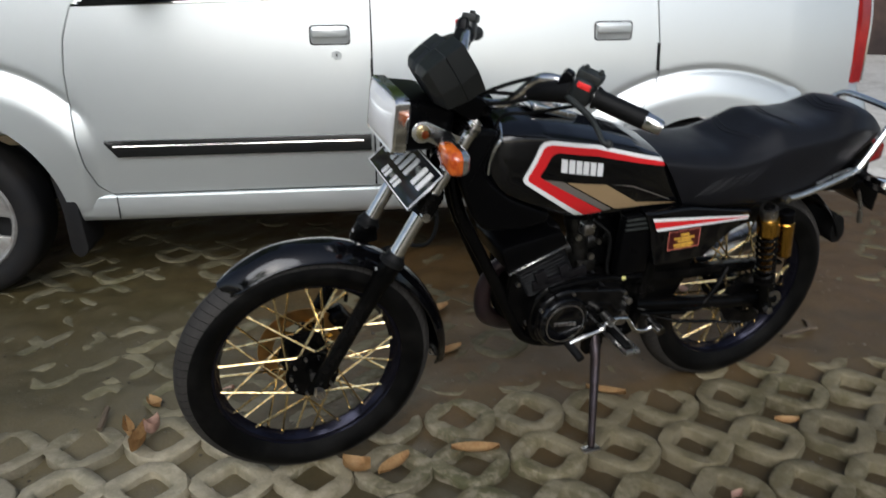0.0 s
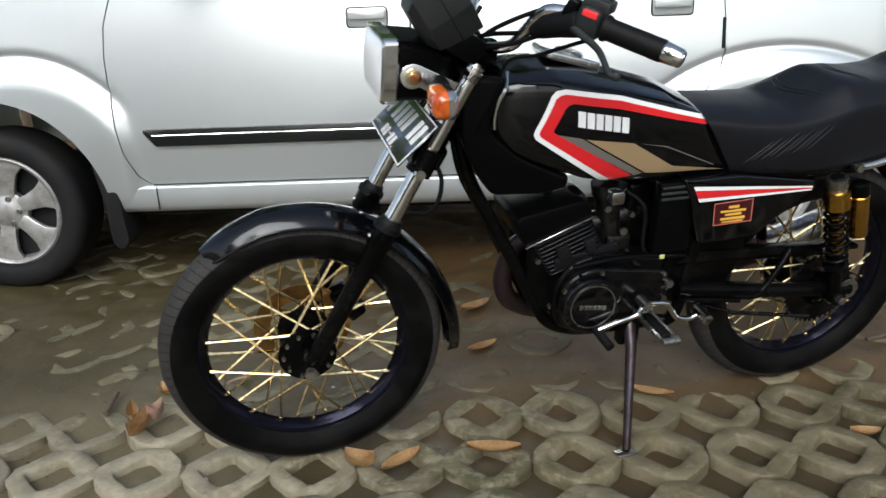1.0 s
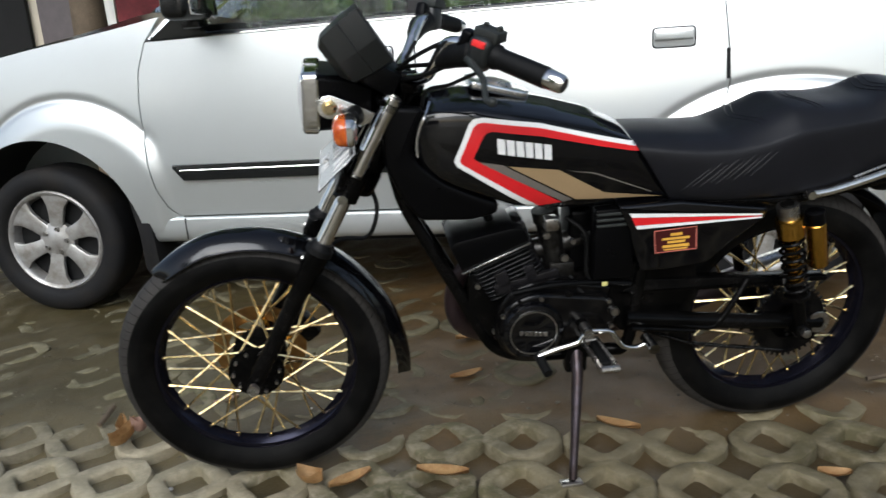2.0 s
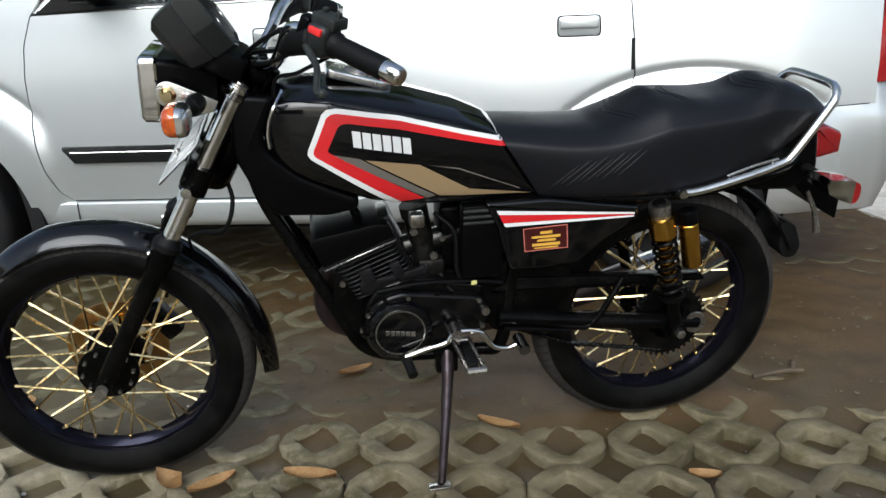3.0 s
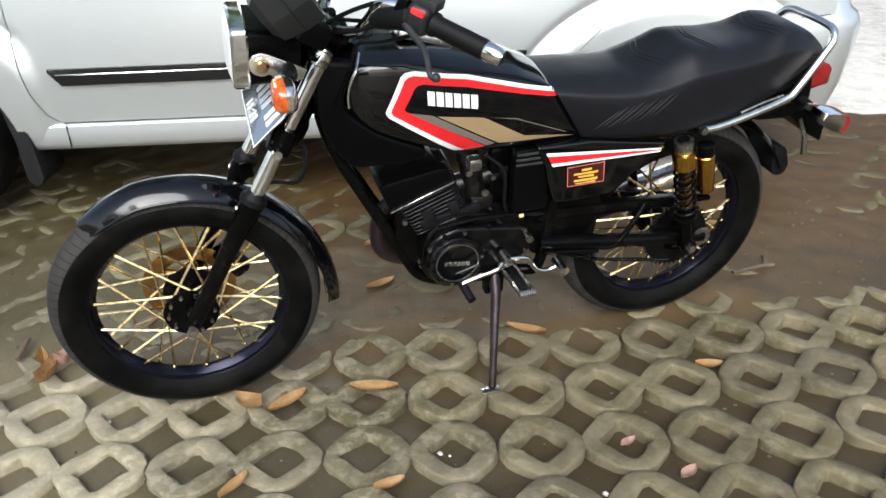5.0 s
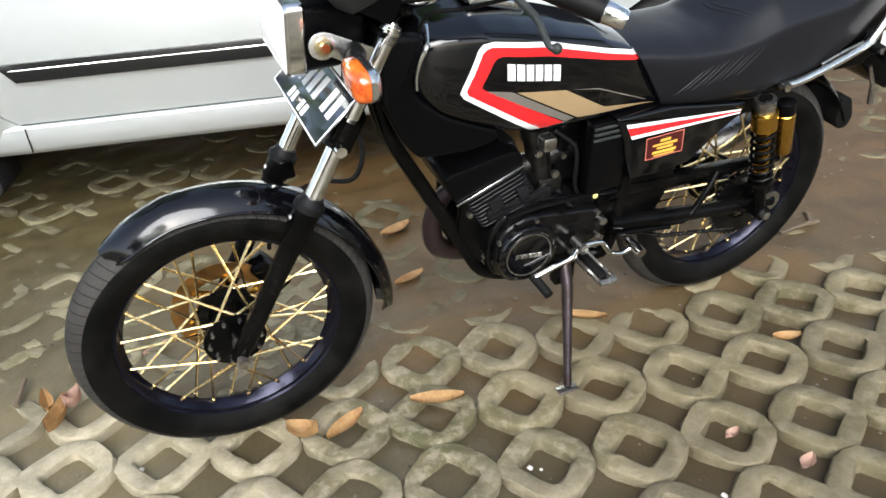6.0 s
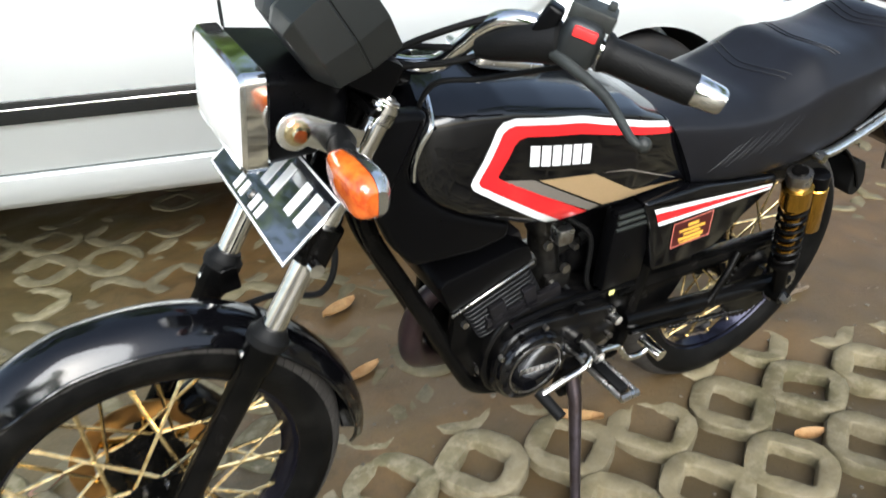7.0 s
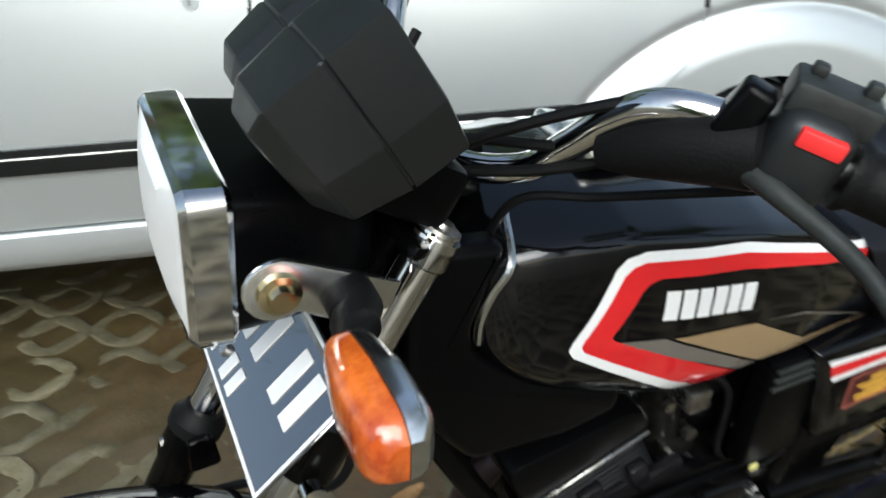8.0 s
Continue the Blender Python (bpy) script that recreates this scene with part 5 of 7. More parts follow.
for i in range(57):
    y = -1 + 2 * i / 56
    gr.append([TL @ Vector((-0.011 - 0.011 * (1 - y * y) ** 0.5 * (1 - z * z) ** 0.5 - 0.0022 * (i % 2), 0.0825 * y, 0.0505 * z)) for z in np.linspace(-1, 1, 9)])
skin(gl, gr, False, False)
lens = part("lens", gl, M_LAMPGLASS, lamp, "ribbed clear headlight glass", 15)
lens.visible_shadow = False
rf = bmesh.new()
rg = []
for i in range(13):
    y = -1 + 2 * i / 12
    rg.append([TL @ Vector((0.045 * (1 - 0.7 * (y * y + z * z) / 2) - 0.012, 0.081 * y, 0.049 * z)) for z in np.linspace(-1, 1, 9)])
skin(rf, rg, False, False)
part("reflector", rf, M_REFLECT, lamp, "bright reflector bowl")
part("bulb", sweep(bmesh.new(), [TL @ Vector((0.03, 0, 0)), TL @ Vector((0.004, 0, 0))], [0.012, 0.008], 14), M_GLASS, lamp)

# chrome brackets that hold headlight and indicators
for s in (-1, 1):
    y = s * 0.114
    droop = 0.045 if s > 0 else 0.0
    b = bmesh.new()
    outl = []
    for k in range(13):
        a = radians(60 + 240 * k / 12)
        outl.append((0.510 + 0.023 * math.cos(a), 0.902 + 0.023 * math.sin(a)))
    outl += [(0.555, 0.862), (0.585, 0.866), (0.594, 0.885), (0.555, 0.905)]
    slab(b, outl, y - 0.003, y + 0.003, 0.002, 2)
    ear = part("headlight_bracket", b, M_RAIL, bike, "polished bracket beside the headlight")
    part("bracket_bolt", sweep(bmesh.new(), [(0.510, y + s * 0.003, 0.902), (0.510, y + s * 0.008, 0.902), (0.510, y + s * 0.009, 0.902), (0.510, y + s * 0.015, 0.902)], [0.0150, 0.0142, 0.0095, 0.008], 20), M_BRASS, ear, "brass headlight bolt")
    # indicator on a rubber stalk
    stalk = sweep(bmesh.new(), [(0.556, y, 0.885), (0.555, y + s * 0.02, 0.885 - droop * 0.2), (0.553, y + s * 0.024, 0.885 - droop * 0.3), (0.549, y + s * 0.034, 0.885 - droop * 0.6), (0.546, y + s * 0.038, 0.885 - droop * 0.8), (0.540, y + s * 0.052, 0.885 - droop)], [0.018, 0.018, 0.0155, 0.0165, 0.0135, 0.013], 18)
    sk = part("indicator_stalk", stalk, M_GRIP, bike, "black rubber indicator stalk")
    x0, x1 = y + s * 0.046, y + s * 0.146
    rings, amber = [], []
    for k in range(17):
        t = k / 16
        yy = x0 + (x1 - x0) * t
        f = (0.58 + 0.42 * min(1, t * 2.2) ** 0.8) * math.sqrt(1 - 0.72 * max(0, (t - 0.80) / 0.20) ** 2) * math.sqrt(1 - 0.5 * max(0, (0.10 - t) / 0.10) ** 2)
        arc = [(math.cos(radians(q)), math.sin(radians(q))) for q in np.linspace(-90, 90, 11)]
        sq = lambda z: math.copysign(abs(z) ** 0.62, z)
        rings.append([Vector((0.5382 + 0.020 * f * sq(ca), yy, 0.884 - droop + 0.026 * f * sq(sa))) for ca, sa in arc])
        amber.append([Vector((0.5375 - 0.024 * f * sq(ca), yy, 0.884 - droop + 0.025 * f * sq(sa))) for ca, sa in arc])
    part("indicator_body", skin(bmesh.new(), rings), M_RAIL, sk, "chrome indicator housing", 25)
    part("indicator_lens", skin(bmesh.new(), amber), M_AMBER_BASE, sk, "orange indicator lens", 40)

# ---- number plate ----
PM = Matrix.Translation((0.512, 0, 0.779)) @ Matrix.Rotation(radians(48), 4, "Y")
pl = rbox(bmesh.new(), (0.003, 0.282, 0.106), PM, 0.0012, 1)
plate = part("number_plate", pl, M_PLATE, bike, "glossy black number plate with white border and embossed bars")
bd = bmesh.new()
for dy, dz, sy, sz in ((0, 0.0495, 0.278, 0.003), (0, -0.0495, 0.278, 0.003), (0.1375, 0, 0.003, 0.096), (-0.1375, 0, 0.003, 0.096)):
    rbox(bd, (0.0014, sy, sz), PM @ Matrix.Translation((-0.002, dy, dz)), 0.0004, 1)
part("plate_border", bd, M_WHITE, plate, "white border line")
for k, (y, z, sy, sz) in enumerate([(0.112, 0.014, 0.014, 0.046)] + [(0.066 - 0.030 * i, 0.014, 0.017, 0.046) for i in range(4)] + [(-0.075, 0.014, 0.017, 0.046), (-0.105, 0.014, 0.017, 0.046)]
                                   + [(0.050, -0.033, 0.013, 0.022), (0.029, -0.033, 0.013, 0.022), (-0.010, -0.033, 0.013, 0.022), (-0.031, -0.033, 0.013, 0.022)]):
    part("plate_bar", rbox(bmesh.new(), (0.0018, sy, sz), PM @ Matrix.Translation((-0.0022, y, z)), 0.0006, 1), M_WHITE, plate)
part("plate_bolt", sweep(bmesh.new(), [PM @ Vector((-0.001, 0.008, -0.030)), PM @ Vector((-0.006, 0.008, -0.030))], [0.007, 0.005], 12), M_STEEL, plate)
part("plate_stay", rbox(bmesh.new(), (0.05, 0.05, 0.006), Matrix.Translation((0.535, 0, 0.765)), 0.002), M_FRAME, bike)

# ---- instrument cluster: two faceted pods ----
CT = Matrix.Translation((0.559, -0.036, 1.0215)) @ Matrix.Rotation(radians(57.5), 4, "Y") @ Matrix.Scale(0.965, 4)
POD = [(-0.042, 0.049), (0.021, 0.055), (0.074, 0.033), (0.083, 0.0), (0.075, -0.032), (0.010, -0.044), (-0.034, -0.034), (-0.046, -0.004)]
clus = None
for s, yc, size in ((-1, -0.060, 1.0), (1, 0.012, 0.88)):
    def pod_ring(h, k):
        return [CT @ Vector((x * k * size + 0.012 * (1 - size) / 0.12, yc + s * y * k * size, h * size)) for x, y in POD]
    b = skin(bmesh.new(), [pod_ring(-0.056, 0.60), pod_ring(-0.0414, 0.895), pod_ring(0.0, 1.0), pod_ring(0.0006, 0.972), pod_ring(0.0026, 0.972), pod_ring(0.0032, 1.006), pod_ring(0.0445, 1.02), pod_ring(0.047, 1.0), pod_ring(0.047, 0.90), pod_ring(0.036, 0.87)])
    bmesh.ops.recalc_face_normals(b, faces=b.faces[:])
    bmesh.ops.bevel(b, geom=[e for e in b.edges if e.calc_face_angle(0) < 1.2], offset=0.0014, segments=1, affect="EDGES")
    p = part("instrument_housing" if clus is None else "gauge_pod", b, M_PLASTIC, bike if clus is None else clus, "faceted black instrument housing", 18)
    clus = clus or p
    part("gauge_face", rod(bmesh.new(), CT @ Vector((0.012, yc, 0.0365)), CT @ Vector((0.012, yc, 0.0405)), 0.036, seg=24), M_GLASS, clus, "clear gauge cover")
part("cluster_bridge", rbox(bmesh.new(), (0.080, 0.05, 0.05), CT @ Matrix.Translation((0.02, -0.02, -0.005)), 0.008), M_PLASTIC, clus)
part("cluster_stay", rbox(bmesh.new(), (0.07, 0.15, 0.05), Matrix.Translation((0.612, -0.030, 0.945)) @ Matrix.Rotation(radians(30), 4, "Y"), 0.01), M_SATIN, bike, "black cluster stay")
for i in range(9):
    y = -0.07 + 0.017 * i
    part("wire", sweep(bmesh.new(), [(0.575, y, 0.96), (0.60 + 0.01 * (i % 3), y - 0.012, 0.93 - 0.006 * (i % 2)), (0.625, y * 0.7, 0.90), (0.65, y * 0.4, 0.86 - 0.01 * (i % 3))], 0.0035, 6, 5), M_GRIP, bike, "black wire behind the headlight")

# ---- handlebar, turned a little to the left ----
TURN = Matrix.Translation((0.68, 0, -0.013)) @ Matrix.Rotation(radians(4.2), 4, "Z") @ Matrix.Translation((-0.68, 0, 0))
before = set(bpy.data.objects)
hb = [(0.87, -0.368, 0.977), (0.80, -0.285, 1.006), (0.755, -0.22, 1.024), (0.733, -0.184, 1.021), (0.714, -0.154, 1.002), (0.694, -0.124, 0.973), (0.676, -0.094, 0.952), (0.664, -0.05, 0.945)]
right_side = [(u, -v, w) for u, v, w in reversed(hb[:-1])]
hb = hb[:2] + [(0.753, -0.22, 1.026), (0.725, -0.183, 1.030), (0.713, -0.1545, 1.014), (0.703, -0.1245, 0.983), (0.690, -0.095, 0.955), (0.664, -0.05, 0.945), (0.664, 0.05, 0.945)] + right_side
part("handlebar", sweep(bmesh.new(), hb, 0.0112, 16, 8), M_CHROME, bike, "chrome handlebar")
for s in (-1, 1):
    part("bar_clamp", rbox(bmesh.new(), (0.04, 0.026, 0.045), Matrix.Translation((0.664, s * 0.042, 0.936)), 0.006), M_FRAME, bike)
    gd = Vector((0.87 - 0.80, s * (0.368 - 0.285), 0.977 - 1.006)).normalized()
    g0 = Vector((0.7828, s * 0.266, 1.0125))
    L0 = 0.104
    ribs, rr = [], []
    for k in range(22):
        ribs.append(g0 + gd * (L0 * k / 21))
        rr.append(0.0185 if k not in (0, 1, 20) else (0.022 if k < 2 else 0.0185))
    grip = part("grip", sweep(bmesh.new(), ribs, rr, 20), M_GRIP, bike, "black rubber handgrip")
    e = g0 + gd * L0
    part("bar_end", sweep(bmesh.new(), [e, e + gd * 0.003, e + gd * 0.030, e + gd * 0.034, e + gd * 0.034, e + gd * 0.026], [0.0165, 0.0175, 0.0155, 0.013, 0.010, 0.009], 20), M_CHROME, grip, "chrome bar end")
    # switch housing and lever
    sw = bmesh.new()
    c = g0 - gd * 0.026
    mm = Matrix.Translation(c) @ gd.to_track_quat("X", "Z").to_matrix().to_4x4()
    rbox(sw, (0.046, 0.050, 0.056), mm @ Matrix.Translation((0, 0, 0.001)), 0.015, 4)
    hs = part("switch_housing", sw, M_PLASTIC, bike, "black handlebar switch block")
    part("switch_button", rbox(bmesh.new(), (0.026, 0.010, 0.011), mm @ Matrix.Translation((0.002, s * 0.022, 0.018)), 0.002), M_RED_SWITCH, hs, "red switch slider")
    deck = rbox(bmesh.new(), (0.050, 0.036, 0.020), mm @ Matrix.Translation((0.002, -s * 0.008, 0.031)), 0.004)
    part("switch_deck", deck, M_DECK, hs, "worn grey switch top")
    for x_, y_, h_ in ((-0.012, 0.006, 0.007), (0.018, 0.004, 0.009)):
        part("switch_knob", rbox(bmesh.new(), (0.009, 0.010, h_), mm @ Matrix.Translation((x_, -s * (0.006 + y_), 0.041 + h_ * 0.4)), 0.002), M_DECK, hs)
    mb = rbox(bmesh.new(), (0.024, 0.026, 0.036), mm @ Matrix.Translation((-0.038, 0, 0.010)) @ Matrix.Rotation(radians(10), 4, "Y"), 0.005, 3, (0.86, 0.86))
    part("mirror_boss", mb, M_SATIN, bike, "black mirror mount boss")
    pb = c + Vector((-0.036, -s * 0.050, -0.010))
    b = bmesh.new()
    far = Vector((0.707, s * 0.152, 0.990))
    sweep(b, [c.lerp(pb, 0.25), c.lerp(pb, 0.35), pb, pb.lerp(far, 0.6), far], [0.018, 0.0245, 0.0225, 0.0175, 0.0115], 18)
    part("lever_sleeve", b, M_GRIP, bike, "black rubber sleeve over the lever perch")
    tip = Vector((0.746, s * 0.374, 0.962))
    root = c + Vector((-0.027, s * 0.004, -0.012))
    lv = sweep(bmesh.new(), [c.lerp(pb, 0.55) + Vector((-0.004, 0, -0.004)), root, root.lerp(tip, 0.5) + Vector((0.004, 0, 0.004)), tip - gd * 0.012, tip], [0.0085, 0.0068, 0.0056, 0.0046, 0.0050], 12, 6)
    lever = part("clutch_lever" if s < 0 else "brake_lever", lv, M_DECK, bike, "black hand lever")
    bl = bmesh.new()
    bmesh.ops.create_uvsphere(bl, u_segments=14, v_segments=8, radius=0.0082, matrix=Matrix.Translation(tip))
    part("lever_ball", bl, M_DECK, lever)
# cables
for i, pts in enumerate(([(0.742, -0.185, 1.0), (0.690, -0.12, 0.965), (0.63, -0.03, 0.93), (0.62, 0.02, 0.86), (0.66, 0.03, 0.78)],
                         [(0.745, -0.19, 1.012), (0.70, -0.13, 0.985), (0.65, -0.05, 0.965), (0.63, 0.0, 0.91)],
                         [(0.76, 0.20, 1.02), (0.68, 0.12, 0.965), (0.62, 0.05, 0.90), (0.64, 0.02, 0.80)],
                         [(0.755, -0.205, 1.025), (0.72, -0.17, 1.03), (0.66, -0.10, 0.99), (0.62, -0.04, 0.94)],
                         [(0.775, -0.24, 0.99), (0.755, -0.20, 0.972), (0.725, -0.14, 0.945), (0.69, -0.09, 0.925), (0.68, -0.06, 0.86)])):
    part("cable", sweep(bmesh.new(), pts, 0.0042 if i < 4 else 0.0036, 8, 8), M_GRIP, bike, "black control cable")

for o in set(bpy.data.objects) - before:
    o.data.transform(TURN)

# ---- tank ----
TU = [0.658, 0.664, 0.674, 0.690, 0.712, 0.745, 0.79, 0.86, 0.95, 1.04, 1.11, 1.16, 1.20]
TT = [0.832, 0.852, 0.872, 0.886, 0.893, 0.897, 0.898, 0.886, 0.865, 0.838, 0.806, 0.735, 0.665]
TB = [0.796, 0.782, 0.766, 0.748, 0.730, 0.712, 0.694, 0.666, 0.650, 0.645, 0.643, 0.642, 0.642]
TW = [0.050, 0.078, 0.098, 0.110, 0.118, 0.125, 0.131, 0.134, 0.131, 0.125, 0.114, 0.104, 0.096]


def even(pts, n):
    """n points at even steps round a closed line."""
    P = [Vector(p) for p in pts]
    P.append(P[0])
    L = np.concatenate([[0], np.cumsum([(b - a).length for a, b in zip(P, P[1:])])])
    out = []
    for q in np.linspace(0, L[-1], n, endpoint=False):
        i = min(int(np.searchsorted(L, q, side="right")) - 1, len(P) - 2)
        out.append(P[i].lerp(P[i + 1], (q - L[i]) / max(L[i + 1] - L[i], 1e-9)))
    return out


tank_top, tank_low, tank_half = eased(TU, TT, 0.02), eased(TU, TB, 0.02), eased(TU, TW, 0.02)
rings = []
for i in range(91):
    u = 0.658 + 0.542 * (i / 90) ** 1.6
    wt, wb, hw = tank_top(u), tank_low(u), tank_half(u)
    h = wt - wb
    ctl = [(0, wb), (0.72 * hw, wb + 0.01 * h), (0.90 * hw, wb + 0.10 * h), (0.97 * hw, wb + 0.30 * h), (hw, wb + 0.55 * h), (0.975 * hw, wb + 0.76 * h), (0.935 * hw, wb + 0.862 * h), (0.90 * hw, wb + 0.888 * h), (0.80 * hw, wb + 0.915 * h), (0.50 * hw, wb + 0.965 * h), (0, wt)]
    half_line = spline(ctl, 8)
    ring = even([(p.x, p.y) for p in half_line] + [(-p.x, p.y) for p in reversed(half_line[1:-1])], 128)
    rings.append([Vector((u, p.x, p.y)) for p in ring])
tb = skin(bmesh.new(), rings)
bmesh.ops.triangulate(tb, faces=tb.faces[:])
tank_tree = tree_of(tb)
tank = part("fuel_tank", tb, M_BLACK, bike, "glossy black fuel tank with red and white stripes", 60)
for s in (-1, 1):
    white_o = [(1.124, 0.781), (0.915, 0.842), (0.800, 0.862), (0.782, 0.860), (0.773, 0.852), (0.744, 0.786), (0.742, 0.776), (0.748, 0.766), (0.897, 0.664)]
    white_i = [(1.126, 0.772), (0.915, 0.833), (0.800, 0.853), (0.789, 0.851), (0.781, 0.845), (0.754, 0.784), (0.753, 0.778), (0.757, 0.771), (0.914, 0.667)]
    red_i = [(1.128, 0.762), (0.915, 0.817), (0.818, 0.834), (0.807, 0.832), (0.800, 0.826), (0.781, 0.787), (0.780, 0.783), (0.783, 0.779), (0.962, 0.672)]
    part("stripe", film_on(bmesh.new(), tank_tree, white_o + white_i[::-1], s), M_WHITE, tank, "white pinstripe on the tank")
    part("stripe", film_on(bmesh.new(), tank_tree, white_i + red_i[::-1], s), M_RED, tank, "red tank stripe")
    part("stripe", film_on(bmesh.new(), tank_tree, [(0.785, 0.776), (0.838, 0.765), (0.984, 0.676), (0.966, 0.672)], s), M_GREY, tank, "grey tank stripe")
    part("stripe", film_on(bmesh.new(), tank_tree, [(0.848, 0.762), (0.952, 0.745), (1.052, 0.684), (1.188, 0.657), (0.992, 0.675)], s), M_TAN, tank, "tan tank panel")
    part("stripe", film_on(bmesh.new(), tank_tree, [(0.965, 0.743), (1.03, 0.731), (1.160, 0.672), (1.160, 0.6695), (1.03, 0.728)], s), M_GREY, tank, "thin tank line")
    # maker's badge as plain bars
    for i in range(6):
        u0 = 0.826 + 0.0187 * i
        d = -0.20
        w0 = 0.820 + d * (u0 - 0.826)
        slant = 0.0015
        h = 0.031
        part("badge_bar", film_on(bmesh.new(), tank_tree, [(u0, w0), (u0 + 0.0155, w0 - 0.0031), (u0 + 0.0155 + slant, w0 - 0.0031 - h), (u0 + slant, w0 - h)], s, 0.0012), M_WHITE, tank, "white badge bar")
# front seam trim
part("tank_trim", sweep(bmesh.new(), [onto(tank_tree, u, w, -1, 0.001) for u, w in ((0.704, 0.884), (0.690, 0.866), (0.679, 0.842), (0.673, 0.812), (0.674, 0.784))], 0.0040, 8, 4), M_RAIL, tank, "chrome trim round the tank nose")
# filler cap
cm = Matrix.Translation((0.853, 0, 0.893)) @ Matrix.Rotation(radians(16), 4, "Y")
cb = bmesh.new()
slab(cb, rounded([(-0.066, -0.048), (0.058, -0.042), (0.072, 0), (0.058, 0.042), (-0.066, 0.048)], 0.016), -0.007, 0.009, 0.004, 2, cm @ Matrix.Rotation(radians(-90), 4, "X"))
cap = part("filler_cap", cb, M_RAIL, bike, "chrome fuel filler cap")
part("cap_lock", lathe(bmesh.new(), [(0, 0.014), (0.026, 0.014), (0.030, 0.010), (0.030, 0.006)], cm, 28), M_STEEL, cap)

# ---- shrouds under the tank, either side of the frame ----
for s in (-1, 1):
    o = rounded([(0.628, 0.890), (0.690, 0.882), (0.672, 0.835), (0.662, 0.806), (0.666, 0.784), (0.680, 0.766), (0.724, 0.728), (0.80, 0.690), (0.835, 0.676), (0.832, 0.650), (0.776, 0.640), (0.672, 0.648), (0.640, 0.690), (0.606, 0.770), (0.606, 0.850)], 0.014)
    b = slab(bmesh.new(), o, s * 0.070, s * 0.102, 0.011, 4)
    part("tank_shroud", b, M_SATIN, bike, "satin black side panel below the tank")
# frame
fb = bmesh.new()
for s in (-1, 1):
    sweep(fb, [(0.622, s * 0.012, 0.76), (0.645, s * 0.022, 0.66), (0.698, s * 0.038, 0.552), (0.752, s * 0.048, 0.445), (0.794, s * 0.054, 0.358), (0.826, s * 0.054, 0.305), (0.875, s * 0.054, 0.278), (0.94, s * 0.055, 0.268), (1.08, s * 0.070, 0.275), (1.13, s * 0.09, 0.30), (1.15, s * 0.09, 0.45), (1.17, s * 0.09, 0.62)], 0.0145, 12, 6)
    sweep(fb, [(1.10, s * 0.085, 0.640), (1.30, s * 0.10, 0.635), (1.50, s * 0.105, 0.63), (1.74, s * 0.09, 0.66), (1.80, s * 0.06, 0.70)], 0.0125, 12, 6)
sweep(fb, [(0.655, 0, 0.80), (0.80, 0, 0.75), (1.0, 0, 0.68), (1.15, 0, 0.62)], 0.022, 12, 5)
part("frame", fb, M_FRAME, bike, "black tubular frame")

# ---- engine ----
eb = bmesh.new()
slab(eb, rounded([(0.835, 0.42), (0.862, 0.462), (0.93, 0.482), (1.10, 0.448), (1.125, 0.40), (1.105, 0.345), (1.02, 0.312), (0.90, 0.278), (0.842, 0.300), (0.822, 0.35)], 0.02), -0.085, 0.105, 0.012, 3)
engine = part("engine", eb, M_ENGINE, bike, "black-painted two-stroke engine")
# left case cover with round generator cap
cv = bmesh.new()
slab(cv, rounded([(0.828, 0.395), (0.850, 0.440), (0.905, 0.460), (0.960, 0.452), (1.085, 0.432), (1.100, 0.395), (1.09, 0.352), (0.985, 0.322), (0.935, 0.290), (0.872, 0.290), (0.832, 0.335)], 0.022), -0.112, -0.080, 0.010, 3)
part("case_cover", cv, M_ENGINE, engine, "black crankcase cover")
gm = Matrix.Translation((0.902, -0.112, 0.372)) @ SIDE_Y
part("generator_cover", lathe(bmesh.new(), [(0.070, -0.004), (0.070, 0.008), (0.066, 0.014), (0.058, 0.016), (0.055, 0.0145), (0.0, 0.0145)], gm, 56), M_BLACK, engine, "round glossy black generator cover")
part("cover_ring", lathe(bmesh.new(), [(0.0535, 0.0142), (0.0535, 0.0162), (0.0505, 0.0162), (0.0505, 0.0142)], gm, 56, True), M_STEEL, engine, "silver ring")
for i in range(6):
    part("cover_bar", rbox(bmesh.new(), (0.0088, 0.0012, 0.011), Matrix.Translation((0.875 + 0.0108 * i, -0.1268, 0.374 - 0.0016 * i)), 0.0003, 1), M_STEEL, engine)
for k in range(4):
    a = radians(75 + 36 * k)
    p = Vector((0.902 + 0.078 * math.cos(a), -0.114, 0.372 + 0.078 * math.sin(a)))
    part("case_bolt", rod(bmesh.new(), p + Vector((0, 0.004, 0)), p + Vector((0, -0.005, 0)), 0.0048, seg=8), M_ENGINE if k % 2 else M_STEEL, engine)
for u, w in ((0.985, 0.452), (1.075, 0.425), (1.082, 0.362), (0.975, 0.330), (0.838, 0.372)):
    part("case_bolt", rod(bmesh.new(), (u, -0.108, w), (u, -0.117, w), 0.0055, seg=8), M_STEEL if u > 1.05 else M_ENGINE, engine)
